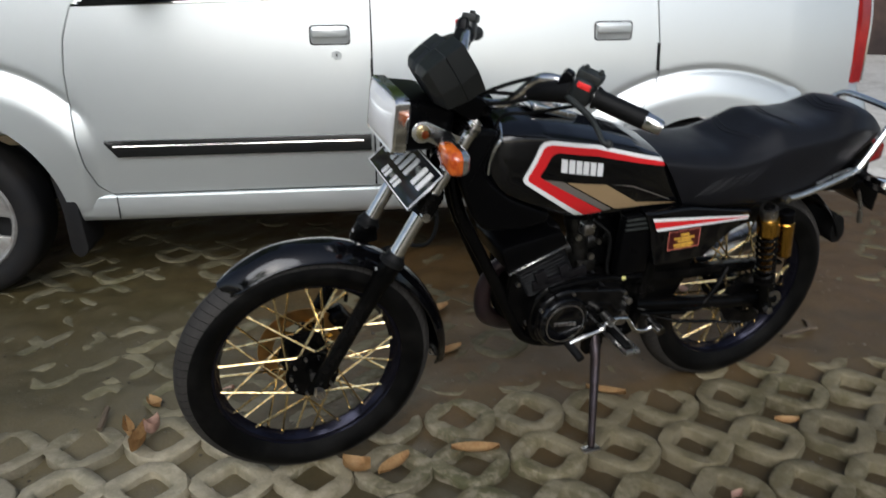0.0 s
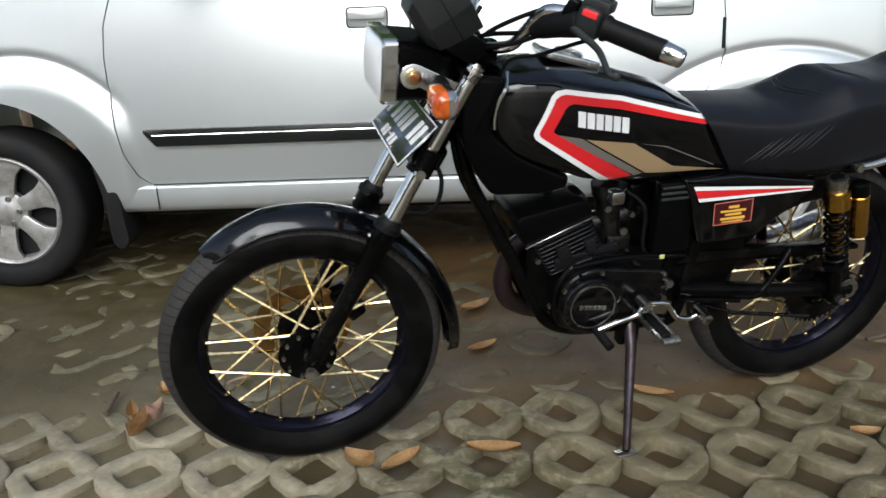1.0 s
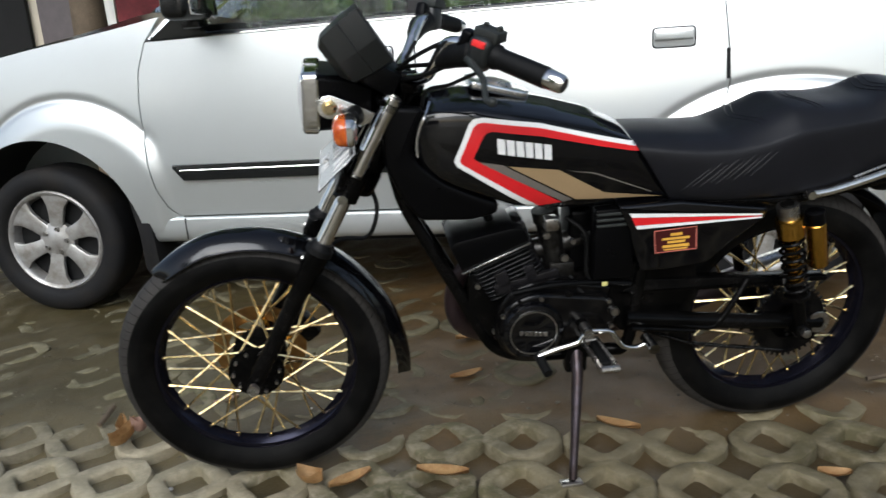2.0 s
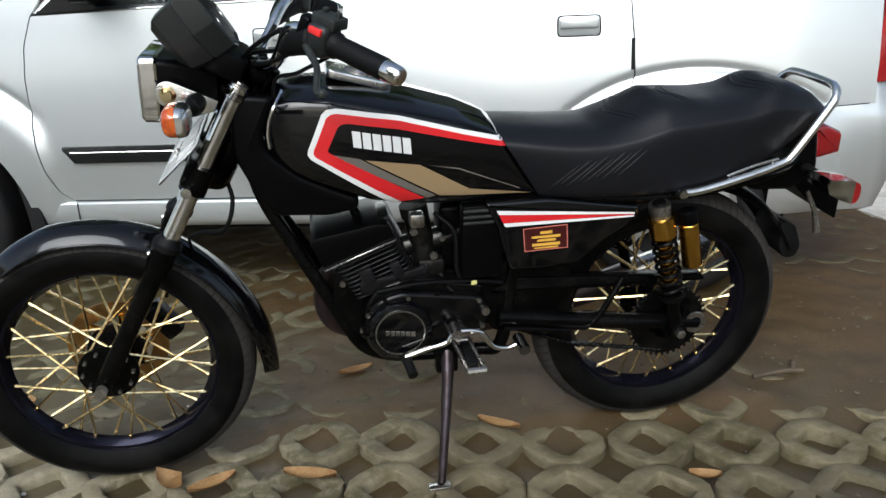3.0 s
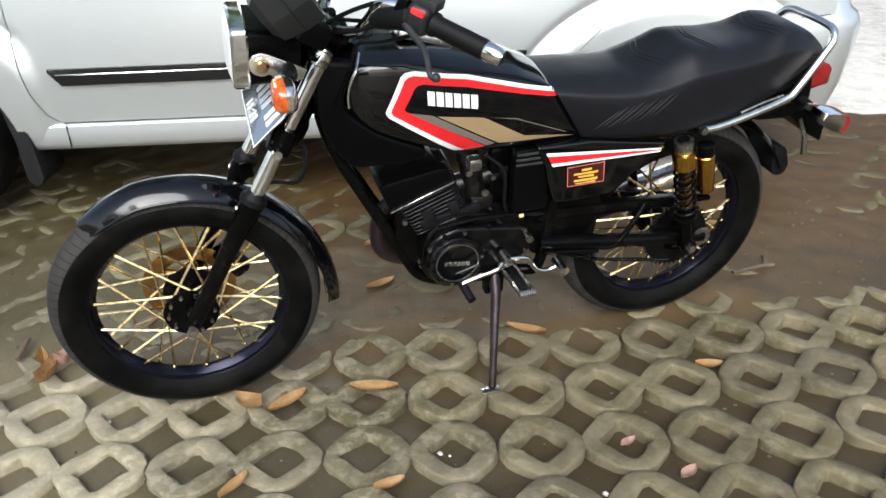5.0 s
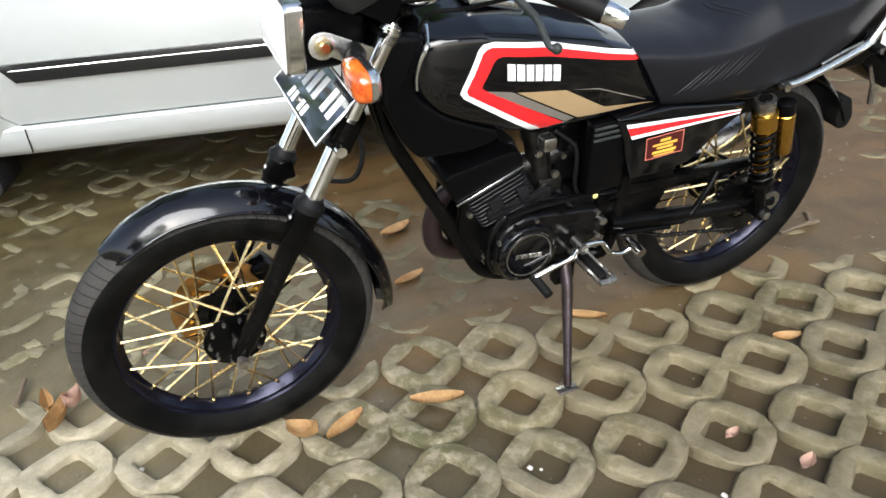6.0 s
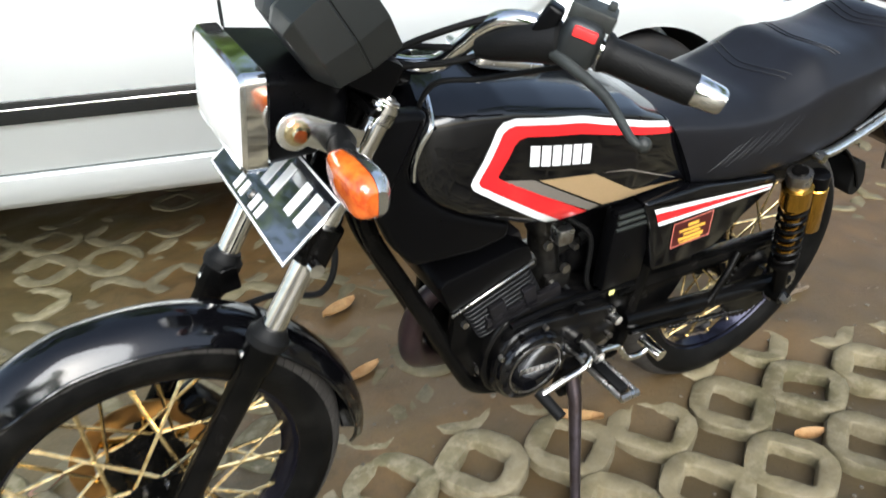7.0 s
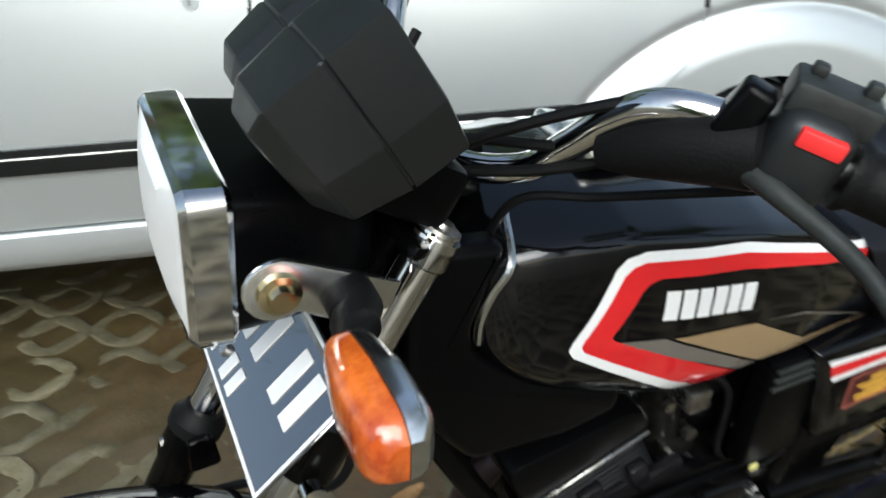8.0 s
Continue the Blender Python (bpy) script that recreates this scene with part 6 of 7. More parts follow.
# cylinder with fins, leaning forward
ax = Vector((-0.36, 0, 0.933)).normalized()
base = Vector((0.905, 0, 0.435))
CY = Matrix.Translation(base) @ Matrix.Rotation(math.atan2(ax.x, ax.z), 4, "Y")
cyl = rbox(bmesh.new(), (0.115, 0.10, 0.17), CY @ Matrix.Translation((0, 0, 0.085)), 0.012)
part("cylinder", cyl, M_GREYCAST, engine, "finned black cylinder")
fin = slab(bmesh.new(), rounded([(-0.082, -0.076), (0.052, -0.076), (0.066, 0), (0.052, 0.076), (-0.082, 0.076)], 0.012), -0.0013, 0.0013, 0.0006, 1, Matrix.Rotation(radians(-90), 4, "X"))
f0 = part("fin", fin, M_FIN, engine, m=CY @ Matrix.Translation((0, 0, 0.030)))
for k in range(1, 9):
    share("fin", f0.data, engine, CY @ Matrix.Translation((-0.0014 * k, 0, 0.030 + 0.0105 * k)))
part("fin_edge", rbox(bmesh.new(), (0.162, 0.004, 0.0045), CY @ Matrix.Translation((-0.032, -0.081, 0.1245)), 0.001, 1), M_STEEL, engine, "bare alloy fin edge")
# wide black head above the fins
hd = slab(bmesh.new(), rounded([(-0.112, 0.128), (0.049, 0.128), (0.049, 0.160), (0.030, 0.172), (-0.100, 0.198), (-0.113, 0.190)], 0.006), -0.080, 0.080, 0.004, 2, CY)
part("cylinder_head", hd, M_SATIN, engine, "smooth black cylinder head")
part("spark_plug", sweep(bmesh.new(), [CY @ Vector((-0.01, 0, 0.18)), CY @ Vector((-0.01, 0, 0.215)), CY @ Vector((0.03, 0.0, 0.235))], [0.011, 0.010, 0.006], 10), M_GRIP, engine)
# alloy barrel flank seen below the fins
part("barrel_flank", rbox(bmesh.new(), (0.12, 0.012, 0.030), Matrix.Translation((0.885, -0.076, 0.470)) @ Matrix.Rotation(radians(-8), 4, "Y"), 0.004), M_GREYCAST, engine, "worn alloy flange")
for u, w, a, h, tilt in ((0.842, 0.492, 0.030, 0.034, -20), (0.905, 0.500, 0.024, 0.040, -20), (0.938, 0.486, 0.062, 0.026, -14)):
    part("casting_lug", rbox(bmesh.new(), (a, 0.014, h), Matrix.Translation((u, -0.082, w)) @ Matrix.Rotation(radians(tilt), 4, "Y"), 0.004), M_GREYCAST, engine, "grey casting lug")
# hanger plates between the downtubes and the crankcase
for s in (-1, 1):
    part("engine_hanger", slab(bmesh.new(), rounded([(0.772, 0.500), (0.845, 0.500), (0.868, 0.430), (0.838, 0.335), (0.806, 0.338), (0.768, 0.420)], 0.010), s * 0.064, s * 0.046, 0.003), M_FRAME, engine, "black engine hanger plate")
    for u, w in ((0.790, 0.470), (0.826, 0.352)):
        part("hanger_bolt", rod(bmesh.new(), (u, s * 0.062, w), (u, s * 0.072, w), 0.0065, seg=6), M_STEEL, engine)
# carburettor and hoses
cr = bmesh.new()
rod(cr, (0.975, -0.03, 0.485), (0.955, -0.03, 0.60), 0.027, seg=20)
rod(cr, (0.953, -0.03, 0.60), (0.948, -0.03, 0.625), 0.030, seg=20)
rod(cr, (0.925, -0.02, 0.525), (1.035, -0.02, 0.545), 0.024, seg=18)
rbox(cr, (0.058, 0.055, 0.045), Matrix.Translation((0.982, -0.035, 0.483)), 0.008)
part("carburettor", cr, M_ALLOY, engine, "grimy alloy carburettor")
for p, q, r in (((0.985, -0.066, 0.52), (0.985, -0.074, 0.52), 0.009), ((0.965, -0.062, 0.49), (0.965, -0.072, 0.49), 0.007), ((1.005, -0.055, 0.555), (1.005, -0.068, 0.555), 0.006), ((0.945, -0.06, 0.575), (0.945, -0.068, 0.575), 0.008)):
    part("carburettor_screw", rod(bmesh.new(), p, q, r, seg=8), M_STEEL, engine)
part("air_duct", rbox(bmesh.new(), (0.085, 0.085, 0.150), Matrix.Translation((1.045, 0.0, 0.545)), 0.014, 3), M_SATIN, engine, "black air duct behind the carburettor")
part("pivot_plate", slab(bmesh.new(), rounded([(1.095, 0.505), (1.275, 0.500), (1.290, 0.445), (1.255, 0.372), (1.200, 0.330), (1.110, 0.330), (1.080, 0.400)], 0.016), -0.092, -0.066, 0.006), M_FRAME, bike, "black plate round the swingarm pivot")
part("intake_hose", sweep(bmesh.new(), [(1.03, -0.02, 0.545), (1.07, -0.015, 0.56), (1.12, -0.01, 0.58)], [0.028, 0.031, 0.034], 16), M_GRIP, engine)
for pts in ([(0.99, -0.05, 0.61), (1.03, -0.07, 0.57), (1.035, -0.075, 0.48), (1.06, -0.08, 0.44)], [(0.955, -0.03, 0.63), (0.90, -0.03, 0.66), (0.85, 0, 0.70)], [(1.0, -0.06, 0.47), (1.02, -0.09, 0.44), (1.05, -0.095, 0.42), (1.09, -0.09, 0.35)]):
    part("engine_hose", sweep(bmesh.new(), pts, 0.005, 8, 6), M_GRIP, engine)
part("fuel_tap", rbox(bmesh.new(), (0.03, 0.03, 0.03), Matrix.Translation((0.948, -0.088, 0.614)), 0.005), M_STEEL, engine, "alloy fuel tap")
part("oil_tag", rbox(bmesh.new(), (0.012, 0.003, 0.010), Matrix.Translation((1.064, -0.112, 0.468)), 0.001, 1), M_YELLOW, engine, "small yellow tag")
part("oil_pipe", sweep(bmesh.new(), [(0.86, -0.10, 0.462), (0.95, -0.103, 0.474), (1.05, -0.10, 0.468), (1.13, -0.095, 0.455)], 0.006, 8, 5), M_SATIN, engine)
# exhaust: pipe to the far side, swelling chamber, silencer
ex = sweep(bmesh.new(), [(0.83, 0.0, 0.50), (0.775, 0.02, 0.475), (0.748, 0.03, 0.41), (0.755, 0.04, 0.34), (0.80, 0.07, 0.285), (0.90, 0.10, 0.245), (1.10, 0.13, 0.235), (1.30, 0.14, 0.25), (1.54, 0.146, 0.312)], [0.018, 0.019, 0.021, 0.023, 0.025, 0.031, 0.037, 0.034, 0.036], 20, 6)
exhaust = part("exhaust", ex, M_PIPE, bike, "heat-browned exhaust pipe")
part("silencer", sweep(bmesh.new(), [(1.53, 0.146, 0.309), (1.545, 0.146, 0.313), (1.74, 0.15, 0.365), (1.775, 0.15, 0.374), (1.776, 0.15, 0.374)], [0.036, 0.041, 0.041, 0.034, 0.012], 22), M_STEEL, exhaust, "dull metal silencer")

# ---- side covers ----
for s in (-1, 1):
    o = rounded([(1.084, 0.650), (1.22, 0.650), (1.418, 0.618), (1.416, 0.596), (1.345, 0.548), (1.290, 0.500), (1.20, 0.492), (1.140, 0.495), (1.118, 0.560), (1.112, 0.590)], 0.008)
    b = slab(bmesh.new(), o, s * 0.088, s * 0.124, 0.007, 3)
    sc_tree = tree_of(b)
    cover = part("side_cover", b, M_BLACK, bike, "glossy black side cover with a red and white flash")
    part("stripe", film_on(bmesh.new(), sc_tree, [(1.106, 0.634), (1.404, 0.606), (1.404, 0.602), (1.112, 0.624)], s), M_WHITE, cover)
    part("stripe", film_on(bmesh.new(), sc_tree, [(1.112, 0.6235), (1.403, 0.6015), (1.403, 0.600), (1.121, 0.605)], s), M_RED, cover)
    part("stripe", film_on(bmesh.new(), sc_tree, [(1.121, 0.6045), (1.403, 0.5995), (1.403, 0.596), (1.126, 0.596)], s), M_WHITE, cover)
    # sticker with plain bars
    part("sticker", film_on(bmesh.new(), sc_tree, [(1.163, 0.589), (1.258, 0.592), (1.262, 0.538), (1.168, 0.536)], s, 0.0010), M_STICK, cover, "dark red sticker with yellow bars")
    for q in ([(1.163, 0.589), (1.258, 0.592), (1.258, 0.590), (1.163, 0.587)], [(1.168, 0.538), (1.262, 0.540), (1.262, 0.538), (1.168, 0.536)], [(1.163, 0.587), (1.165, 0.587), (1.170, 0.538), (1.168, 0.538)], [(1.256, 0.590), (1.258, 0.590), (1.262, 0.540), (1.260, 0.540)]):
        part("sticker_edge", film_on(bmesh.new(), sc_tree, q, s, 0.0016), M_PALE_RED, cover)
    for u, w, du, dw in ((1.200, 0.580, 0.026, 0.006), (1.182, 0.570, 0.062, 0.005), (1.194, 0.562, 0.040, 0.005), (1.184, 0.553, 0.060, 0.006), (1.188, 0.544, 0.052, 0.003)):
        part("sticker_bar", film_on(bmesh.new(), sc_tree, [(u, w), (u + du, w + 0.001), (u + du, w - dw), (u, w - dw)], s, 0.0016), M_STICKGOLD, cover)
part("inner_guard", slab(bmesh.new(), rounded([(1.09, 0.60), (1.30, 0.58), (1.275, 0.47), (1.235, 0.40), (1.215, 0.33), (1.12, 0.33), (1.09, 0.45)], 0.02), -0.06, 0.06, 0.006), M_SATIN, bike, "black inner guard ahead of the rear wheel")
for s in (-1, 1):
    ab = rbox(bmesh.new(), (0.088, 0.030, 0.165), Matrix.Translation((1.082, s * 0.098, 0.560)), 0.006, 2)
    box = part("air_box", ab, M_SATIN, bike, "black ribbed air box ahead of the side cover")
    for k in range(3):
        part("rib", rbox(bmesh.new(), (0.076, 0.006, 0.006), Matrix.Translation((1.078, s * 0.114, 0.632 - 0.013 * k)), 0.002), M_DECK, box)
part("battery_box", rbox(bmesh.new(), (0.30, 0.15, 0.16), Matrix.Translation((1.20, 0, 0.565)), 0.02), M_SATIN, bike, "black air box between the side covers")

# ---- seat ----
ST = [0, .10, .22, .32, .42, .55, .68, .76, .82, .88, .95, 1]
UT = [1.112, 1.18, 1.265, 1.335, 1.405, 1.468, 1.585, 1.655, 1.712, 1.757, 1.815, 1.852]
WT = [.790, .785, .778, .776, .800, .826, .820, .825, .849, .844, .818, .790]
UB = [1.205, 1.24, 1.29, 1.34, 1.39, 1.46, 1.53, 1.58, 1.61, 1.64, 1.70, 1.735]
WB = [.645, .642, .638, .636, .636, .637, .642, .650, .656, .664, .684, .702]
HW = [.112, .122, .130, .134, .135, .134, .129, .125, .122, .116, .104, .086]
WC = [.768, .760, .752, .752, .764, .784, .790, .795, .808, .806, .790, .772]
seat_shape = [eased(ST, q, 0.06) for q in (UT, WT, UB, WB, HW, WC)]
rings = []
for i in range(61):
    t = i / 60
    ut, wt, ub, wb, hw, wc = [q(t) for q in seat_shape]
    ctl = [(-0.80 * hw, wb), (-0.97 * hw, wb + 0.012), (-hw, wb + (wc - wb) * 0.5), (-0.985 * hw, wc - 0.012), (-0.90 * hw, wc + 0.006), (-0.58 * hw, wt - 0.002), (0, wt + 0.002)]
    ctl = ctl + [(-y, z) for y, z in reversed(ctl[:-1])]
    pts = spline([(y, z) for y, z in ctl], 4)
    pts = pts + [Vector((0.4 * hw, wb - 0.004)), Vector((-0.4 * hw, wb - 0.004))]
    rings.append([Vector((ub + (ut - ub) * min(max((p.y - wb) / (wt - wb), 0), 1.05), p.x, p.y)) for p in pts])
sb = skin(bmesh.new(), rings)
seat_tree = tree_of(sb)
seat = part("seat", sb, M_VINYL, bike, "black vinyl dual seat with stitched pleats", 50)
for s in (-1, 1):
    for k in range(9):
        u0, w0 = 1.218 + 0.0175 * k + 0.004 * (k % 2), 0.672 + 0.003 * k + 0.006 * (k % 2)
        b = sweep(bmesh.new(), [onto(seat_tree, u0 + 0.056 * t, w0 + 0.048 * t, s, 0.0003) for t in np.linspace(0, 1, 8)], [0.0005, 0.0009, 0.0012, 0.0013, 0.0013, 0.0012, 0.0009, 0.0005], 6)
        part("stitching", b, M_VINYL, seat)
for u in (1.490, 1.503, 1.665, 1.678, 1.691, 1.370, 1.383):
    pts = []
    for k in range(17):
        y = -0.085 + 0.17 * k / 16
        x = u + 0.03 * (abs(y) / 0.085) ** 1.5
        hit = seat_tree.ray_cast(Vector((x, y, 1.3)), Vector((0, 0, -1)))[0]
        if hit:
            pts.append(hit + Vector((0, 0, 0.0004)))
    part("pleat", sweep(bmesh.new(), pts, 0.0014, 6), M_VINYL, seat)

# ---- grab rail, tail ----
rail = []
for u, v, w in ((1.490, 0.135, 0.644), (1.545, 0.135, 0.648), (1.64, 0.130, 0.668), (1.725, 0.122, 0.690), (1.752, 0.120, 0.710), (1.822, 0.106, 0.798), (1.838, 0.098, 0.820), (1.846, 0.080, 0.834), (1.850, 0.045, 0.838)):
    rail.append((u, -v, w))
rail = rail + [(u, -v, w) for u, v, w in reversed(rail)]
part("grab_rail", sweep(bmesh.new(), rail, 0.0092, 14, 6), M_RAIL, bike, "chrome grab rail round the tail")
for s in (-1, 1):
    part("rail_brace", sweep(bmesh.new(), [(1.60, s * 0.128, 0.672), (1.66, s * 0.126, 0.690), (1.715, s * 0.122, 0.700)], 0.0032, 10), M_STEEL, bike)
    part("rail_bolt", rod(bmesh.new(), (1.497, s * 0.130, 0.646), (1.497, s * 0.150, 0.646), 0.010, seg=6), M_CHROME, bike)
tl = bmesh.new()
slab(tl, rounded([(1.842, 0.738), (1.872, 0.742), (1.914, 0.722), (1.916, 0.676), (1.860, 0.664)], 0.008), -0.050, 0.050, 0.010, 2)
tail = part("tail_light", tl, M_RED_LENS, bike, "red tail light")
part("tail_base", rbox(bmesh.new(), (0.05, 0.10, 0.085), Matrix.Translation((1.832, 0, 0.682)), 0.012), M_SATIN, tail)
tc = bmesh.new()
slab(tc, rounded([(1.62, 0.675), (1.74, 0.71), (1.80, 0.79), (1.835, 0.74), (1.85, 0.65), (1.80, 0.605), (1.70, 0.610)], 0.015), -0.075, 0.075, 0.012, 3)
part("tail_cowl", tc, M_SATIN, bike, "black tail cowl")
# rear mudguard
rr = []
for k in range(30):
    a = radians(128 - 102 * k / 29)
    R0 = 0.345 + 0.0004 * max(0, k - 12)
    row = [RW + Vector(((R0 - 0.020 * abs(t) ** 2.5) * math.cos(a), 0.062 * t, (R0 - 0.020 * abs(t) ** 2.5) * math.sin(a))) for t in np.linspace(-1, 1, 11)]
    row += [RW + Vector(((R0 - 0.003 - 0.020 * abs(t) ** 2.5) * math.cos(a), 0.060 * t, (R0 - 0.003 - 0.020 * abs(t) ** 2.5) * math.sin(a))) for t in np.linspace(1, -1, 11)]
    rr.append(row)
mud = part("rear_mudguard", skin(bmesh.new(), rr), M_SATIN, bike, "black rear mudguard", 50)
fl = slab(bmesh.new(), rounded([(1.800, 0.520), (1.838, 0.510), (1.862, 0.452), (1.850, 0.424), (1.822, 0.424), (1.806, 0.450)], 0.014), -0.055, 0.055, 0.004, 2)
part("mud_flap", fl, M_GRIP, mud, "black rubber mud flap")
ph = slab(bmesh.new(), rounded([(1.800, 0.618), (1.85, 0.632), (1.924, 0.590), (1.925, 0.522), (1.86, 0.560)], 0.006), -0.07, 0.07, 0.003, 1)
part("plate_holder", ph, M_SATIN, bike, "black rear plate holder")
part("plate_stay", sweep(bmesh.new(), [(1.835, -0.072, 0.60), (1.862, -0.076, 0.55), (1.875, -0.078, 0.498)], [0.005, 0.006, 0.008], 10), M_STEEL, bike, "bent metal stay")
for s in (-1, 1):
    st = part("indicator_stalk", sweep(bmesh.new(), [(1.818, s * 0.07, 0.655), (1.822, s * 0.115, 0.650)], [0.013, 0.012], 14), M_GRIP, bike)
    rings, red = [], []
    for k in range(7):
        t = k / 6
        yy = s * (0.105 + 0.085 * t)
        hh = 0.024 * (0.7 + 0.3 * min(1, t * 3))
        rings.append([Vector((1.858 - dx, yy, 0.636 + 0.30 * dx + dz * hh)) for dx, dz in ((0.0, -1), (0.030, -0.92), (0.056, -0.66), (0.064, 0), (0.056, 0.66), (0.030, 0.92), (0.0, 1))])
        red.append([Vector((1.8585 + dx, yy, 0.636 + dz * hh)) for dx, dz in ((0.0, -0.97), (0.009, -0.88), (0.014, -0.5), (0.015, 0), (0.014, 0.5), (0.009, 0.88), (0.0, 0.97))])
    part("indicator_body", skin(bmesh.new(), rings), M_CHROME, st, "chrome indicator housing", 25)
    part("indicator_lens", skin(bmesh.new(), red), M_RED_LENS, st, "dark red indicator lens", 25)

# ---- rear suspension and drive ----
for s in (-1, 1):
    y = s * 0.142
    a, b = Vector((1.447, y, 0.632)), Vector((1.524, y, 0.318))
    d = (b - a).normalized()
    sb_ = rod(bmesh.new(), a, b, 0.0145, seg=18)
    shock = part("rear_shock", sb_, M_FRAME, bike, "rear shock absorber with gold parts and black spring")
    part("shock_eye", rod(bmesh.new(), b + Vector((0, -0.016, 0)), b + Vector((0, 0.016, 0)), 0.019, seg=18), M_FRAME, shock)
    part("shock_top", sweep(bmesh.new(), [a + d * 0.004, a + d * 0.026, a + d * 0.028, a + d * 0.034], [0.023, 0.023, 0.021, 0.021], 20), M_STEEL, shock, "silver shock top")
    part("shock_collar", sweep(bmesh.new(), [a + d * 0.034, a + d * 0.036, a + d * 0.078, a + d * 0.080], [0.021, 0.0285, 0.0285, 0.024], 22), M_GOLD, shock, "gold shock collar")
    part("shock_body", rod(bmesh.new(), a + d * 0.08, a + d * 0.20, 0.0165, seg=18), M_GOLD, shock, "gold shock body")
    hel = []
    fr_m = axis_m(a, d)
    for k in range(140):
        t = k / 139
        an = 2 * math.pi * 7.5 * t
        hel.append(fr_m @ Vector((0.024 * math.cos(an), 0.024 * math.sin(an), 0.080 + 0.150 * t)))
    part("spring", sweep(bmesh.new(), hel, 0.0042, 8), M_FRAME, shock, "black coil spring")
    part("shock_seat", sweep(bmesh.new(), [a + d * 0.228, a + d * 0.236, a + d * 0.240], [0.028, 0.028, 0.018], 20), M_FRAME, shock)
    part("shock_bolt", sweep(bmesh.new(), [b + Vector((0, s * 0.014, 0)), b + Vector((0, s * 0.028, 0)), b + Vector((0, s * 0.030, 0))], [0.012, 0.011, 0.006], 6), M_STEEL, shock, "steel shock nut")
    ra, rb = Vector((1.519, y, 0.580)), Vector((1.541, y, 0.478))
    rd = (rb - ra).normalized()
    part("reservoir", sweep(bmesh.new(), [ra, ra + rd * 0.002, rb - rd * 0.003, rb], [0.0195, 0.0215, 0.0215, 0.019], 22), M_GOLD, shock, "gold shock reservoir")
    part("reservoir_cap", sweep(bmesh.new(), [ra - rd * 0.030, ra - rd * 0.028, ra], [0.017, 0.020, 0.020], 20), M_SATIN, shock)
    sw = sweep(bmesh.new(), [(1.12, s * 0.098, 0.370), (1.30, s * 0.102, 0.345), (1.42, s * 0.106, 0.330), (1.59, s * 0.108, 0.312)], [0.021, 0.019, 0.0185, 0.018], 14)
    rbox(sw, (0.085, 0.016, 0.042), Matrix.Translation((1.545, s * 0.110, 0.312)) @ Matrix.Rotation(radians(6), 4, "Y"), 0.006)
    arm = part("swingarm", sw, M_FRAME, bike, "black swingarm")
    part("axle_nut", sweep(bmesh.new(), [RW + Vector((0, s * 0.115, 0)), RW + Vector((0, s * 0.132, 0)), RW + Vector((0, s * 0.134, 0)), RW + Vector((0, s * 0.142, 0))], [0.016, 0.016, 0.009, 0.009], 6), M_STEEL, arm, "steel axle nut")
    part("chain_adjuster", lathe(bmesh.new(), [(0.014, -0.002), (0.026, -0.002), (0.026, 0.003), (0.014, 0.003)], Matrix.Translation((1.582, s * 0.118, 0.315)) @ SIDE_Y, 28, True), M_STEEL, arm)
# sprocket, chain, guard
spm = Matrix.Translation(RW + Vector((0, -0.078, 0))) @ SIDE_Y
sp = lathe(bmesh.new(), [(0.045, -0.003), (0.088, -0.003), (0.088, 0.003), (0.045, 0.003)], spm, 64, True)
for k in range(40):
    an = 2 * math.pi * k / 40
    rbox(sp, (0.010, 0.006, 0.005), spm @ Matrix.Rotation(an, 4, "Z") @ Matrix.Translation((0.091, 0, 0)), 0.001, 1)
part("rear_sprocket", sp, M_ENGINE, rear_wheel, "steel rear sprocket")
top = [Vector((1.075, -0.078, 0.432)), Vector((1.522, -0.078, 0.402))]
bot = [Vector((1.075, -0.078, 0.362)), Vector((1.30, -0.078, 0.268)), Vector((1.53, -0.078, 0.222))]
for run in (top, bot):
    ch = bmesh.new()
    for i in range(len(run) - 1):
        n = int((run[i + 1] - run[i]).length / 0.0127)
        for k in range(n):
            p = run[i].lerp(run[i + 1], (k + 0.5) / n)
            dd = run[i + 1] - run[i]
            rbox(ch, (0.0118, 0.010 if k % 2 else 0.013, 0.0085), Matrix.Translation(p) @ Matrix.Rotation(-math.atan2(dd.z, dd.x), 4, "Y"), 0.002, 1)
    tagged(part("chain", ch, M_ENGINE, bike, "oily drive chain"), kind="stuff")
cg = slab(bmesh.new(), rounded([(1.10, 0.435), (1.16, 0.462), (1.42, 0.440), (1.60, 0.425), (1.60, 0.412), (1.42, 0.418), (1.16, 0.425)], 0.006), -0.100, -0.066, 0.004, 2)
part("chain_guard", cg, M_FRAME, bike, "black chain guard")
part("brake_rod", rod(bmesh.new(), (1.13, -0.118, 0.352), (1.28, -0.118, 0.328), 0.006), M_FRAME, bike)
part("peg_bracket", sweep(bmesh.new(), [(1.13, -0.105, 0.375), (1.29, -0.115, 0.335), (1.335, -0.115, 0.342), (1.375, -0.112, 0.400), (1.40, -0.105, 0.44)], 0.0075, 10, 5), M_FRAME, bike, "black tube bracket")
part("brake_drum", lathe(bmesh.new(), [(0.0, 0.002), (0.05, 0.002), (0.066, -0.004), (0.066, -0.02)], Matrix.Translation(RW + Vector((0, 0.064, 0))) @ Matrix.Rotation(radians(-90), 4, "X"), 40), M_ALLOY, rear_wheel)
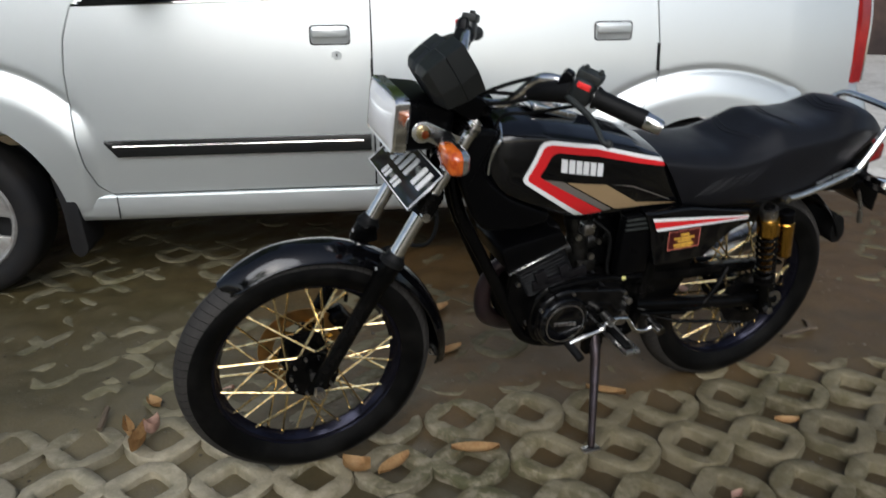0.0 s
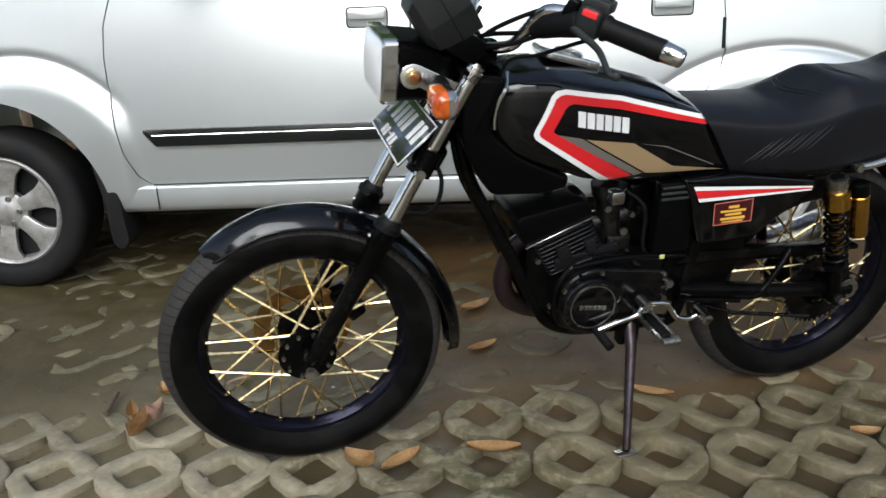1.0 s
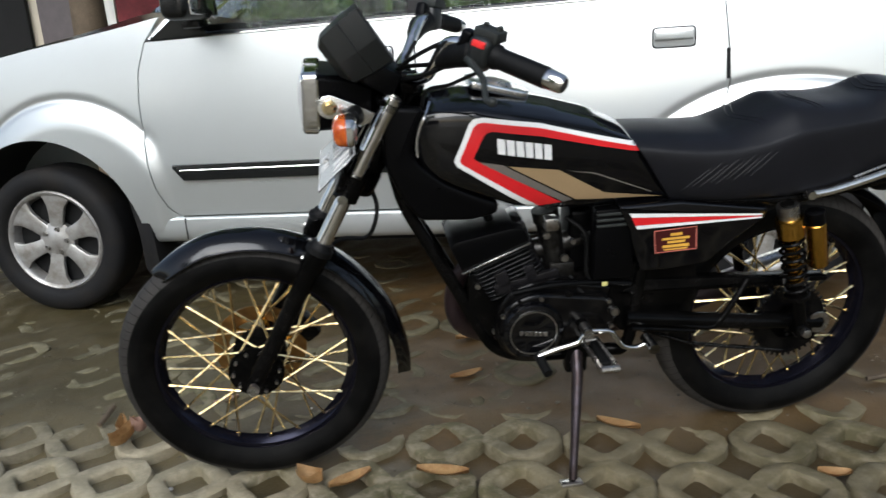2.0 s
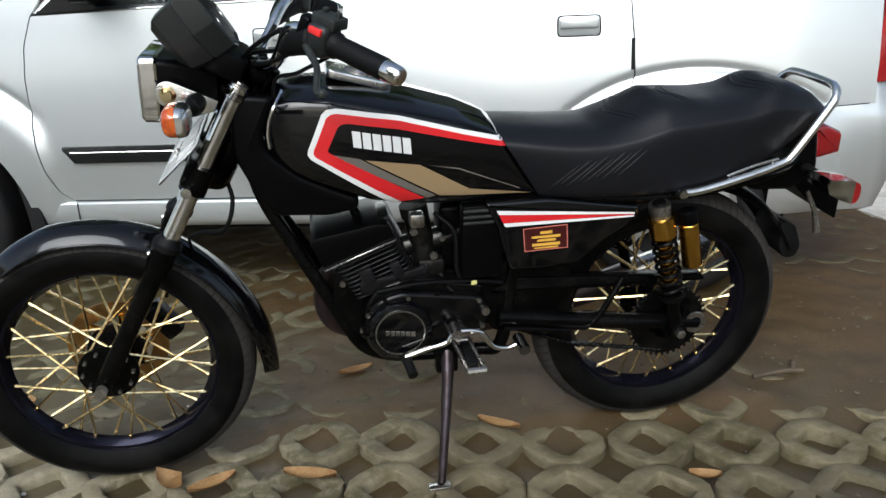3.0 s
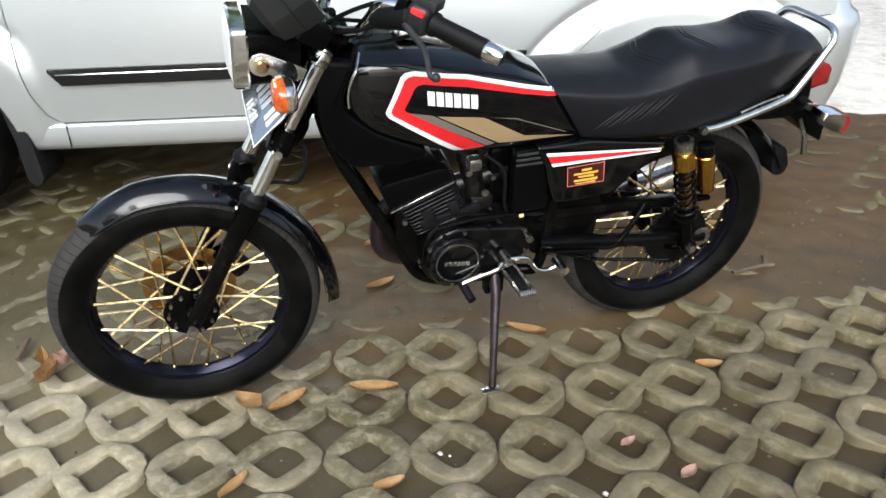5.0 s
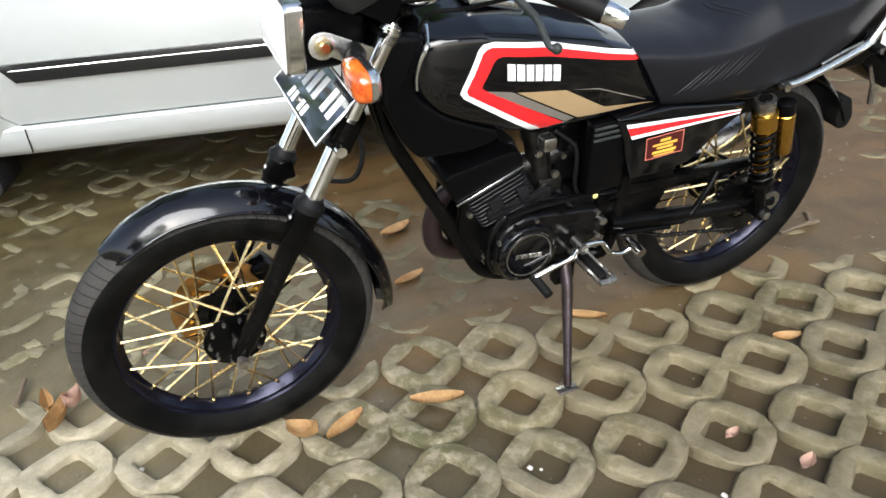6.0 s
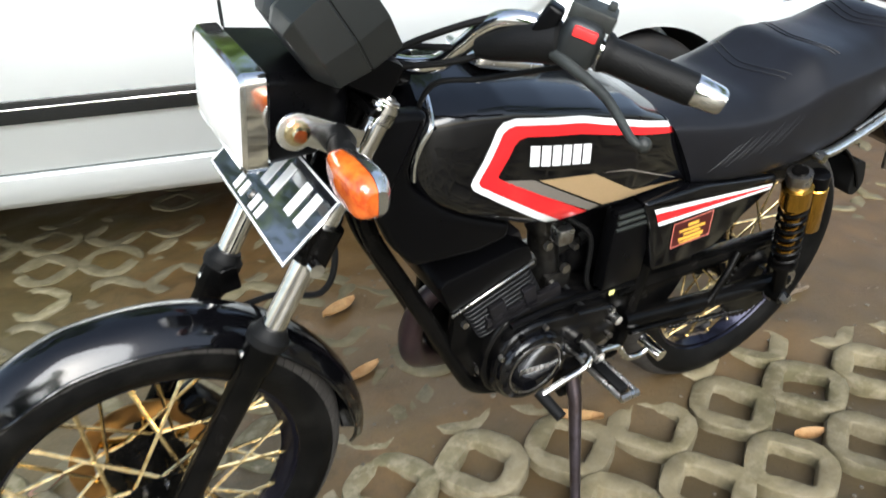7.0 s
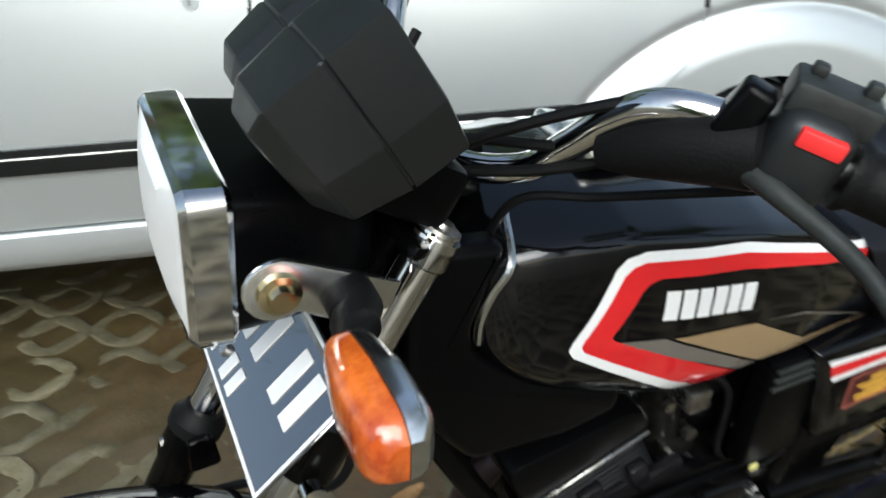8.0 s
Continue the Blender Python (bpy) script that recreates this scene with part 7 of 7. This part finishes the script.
# foot controls
gl_ = sweep(bmesh.new(), [(0.908, -0.150, 0.326), (0.955, -0.150, 0.340), (0.995, -0.150, 0.350), (1.008, -0.150, 0.366), (1.02, -0.148, 0.374), (1.065, -0.148, 0.370), (1.082, -0.148, 0.352), (1.10, -0.148, 0.328), (1.13, -0.148, 0.320), (1.150, -0.148, 0.326)], 0.0062, 10, 4)
lever = part("gear_lever", gl_, M_CHROME, bike, "chrome gear change lever")
part("lever_rubber", rod(bmesh.new(), (0.908, -0.140, 0.323), (0.918, -0.195, 0.308), 0.0105), M_GRIP, lever)
part("lever_rubber", rod(bmesh.new(), (1.160, -0.125, 0.330), (1.163, -0.175, 0.326), 0.0125), M_CHROME, lever, "worn silver toe pad")
part("lever_joint", rod(bmesh.new(), (1.018, -0.120, 0.372), (1.018, -0.160, 0.372), 0.012), M_STEEL, lever)
part("shift_shaft", rod(bmesh.new(), (1.088, -0.10, 0.400), (1.088, -0.122, 0.400), 0.009), M_STEEL, lever)
pg = bmesh.new()
for dx in (-0.017, 0.017):
    rod(pg, (1.035 + dx, -0.105, 0.328), (1.048 + dx, -0.215, 0.318), 0.006, seg=8)
rod(pg, (1.018, -0.110, 0.328), (1.052, -0.110, 0.328), 0.006, seg=8)
rod(pg, (1.028, -0.217, 0.318), (1.068, -0.217, 0.318), 0.0075, seg=8)
foot_peg = part("foot_peg", pg, M_STEEL, bike, "bare metal foot peg frame")
part("peg_rubber", rbox(bmesh.new(), (0.022, 0.092, 0.016), Matrix.Translation((1.042, -0.162, 0.323)), 0.004), M_GRIP, foot_peg)
sd = sweep(bmesh.new(), [(1.005, -0.105, 0.315), (1.000, -0.140, 0.26), (0.985, -0.185, 0.15), (0.968, -0.232, 0.046)], [0.016, 0.013, 0.0105, 0.0095], 12)
stand = part("side_stand", sd, M_STAND, bike, "worn dark steel side stand holding the motorcycle up")
part("stand_foot", rbox(bmesh.new(), (0.05, 0.026, 0.008), Matrix.Translation((0.962, -0.240, 0.043)) @ Matrix.Rotation(radians(-9), 4, "X"), 0.003), M_STEEL, stand, "worn metal stand foot")
part("stand_pivot", rbox(bmesh.new(), (0.05, 0.03, 0.075), Matrix.Translation((1.003, -0.108, 0.292)), 0.006), M_FRAME, stand)
part("right_peg", rod(bmesh.new(), (1.04, 0.10, 0.325), (1.05, 0.22, 0.318), 0.013), M_GRIP, bike)


# ================= paving blocks =================
spots = []
for j in range(-30, 30):
    for i in range(-24, 28):
        c = G0 + GA * (2 * i + (j % 2) + 0.5) + GP * j
        if -5.0 < c.x < 8.0 and -3.6 < c.y < 6.0:
            spots.append((abs(c.x - 0.9) * 0.7 + abs(c.y - 1.4), c))
spots.sort(key=lambda q: q[0])
random.seed(11)
rest = bmesh.new()
for k, (q, c) in enumerate(spots):
    lean = 0.016 + 0.030 * smooth(1.75, 2.0, c.y)
    m = Matrix.Translation(c + Vector((random.uniform(-0.002, 0.002), random.uniform(-0.002, 0.002), random.uniform(-0.004, 0.003)))) @ Euler((random.uniform(-lean, lean), random.uniform(-lean, lean), random.uniform(-0.012, 0.012))).to_matrix().to_4x4()
    if k < 300:
        share("paver", PAVERS[random.randrange(6)], ground, m)
    else:
        n0 = len(rest.verts)
        rest.from_mesh(PAVERS[k % 6])
        rest.verts.ensure_lookup_table()
        for v in rest.verts[n0:]:
            v.co = m @ v.co
if len(rest.verts):
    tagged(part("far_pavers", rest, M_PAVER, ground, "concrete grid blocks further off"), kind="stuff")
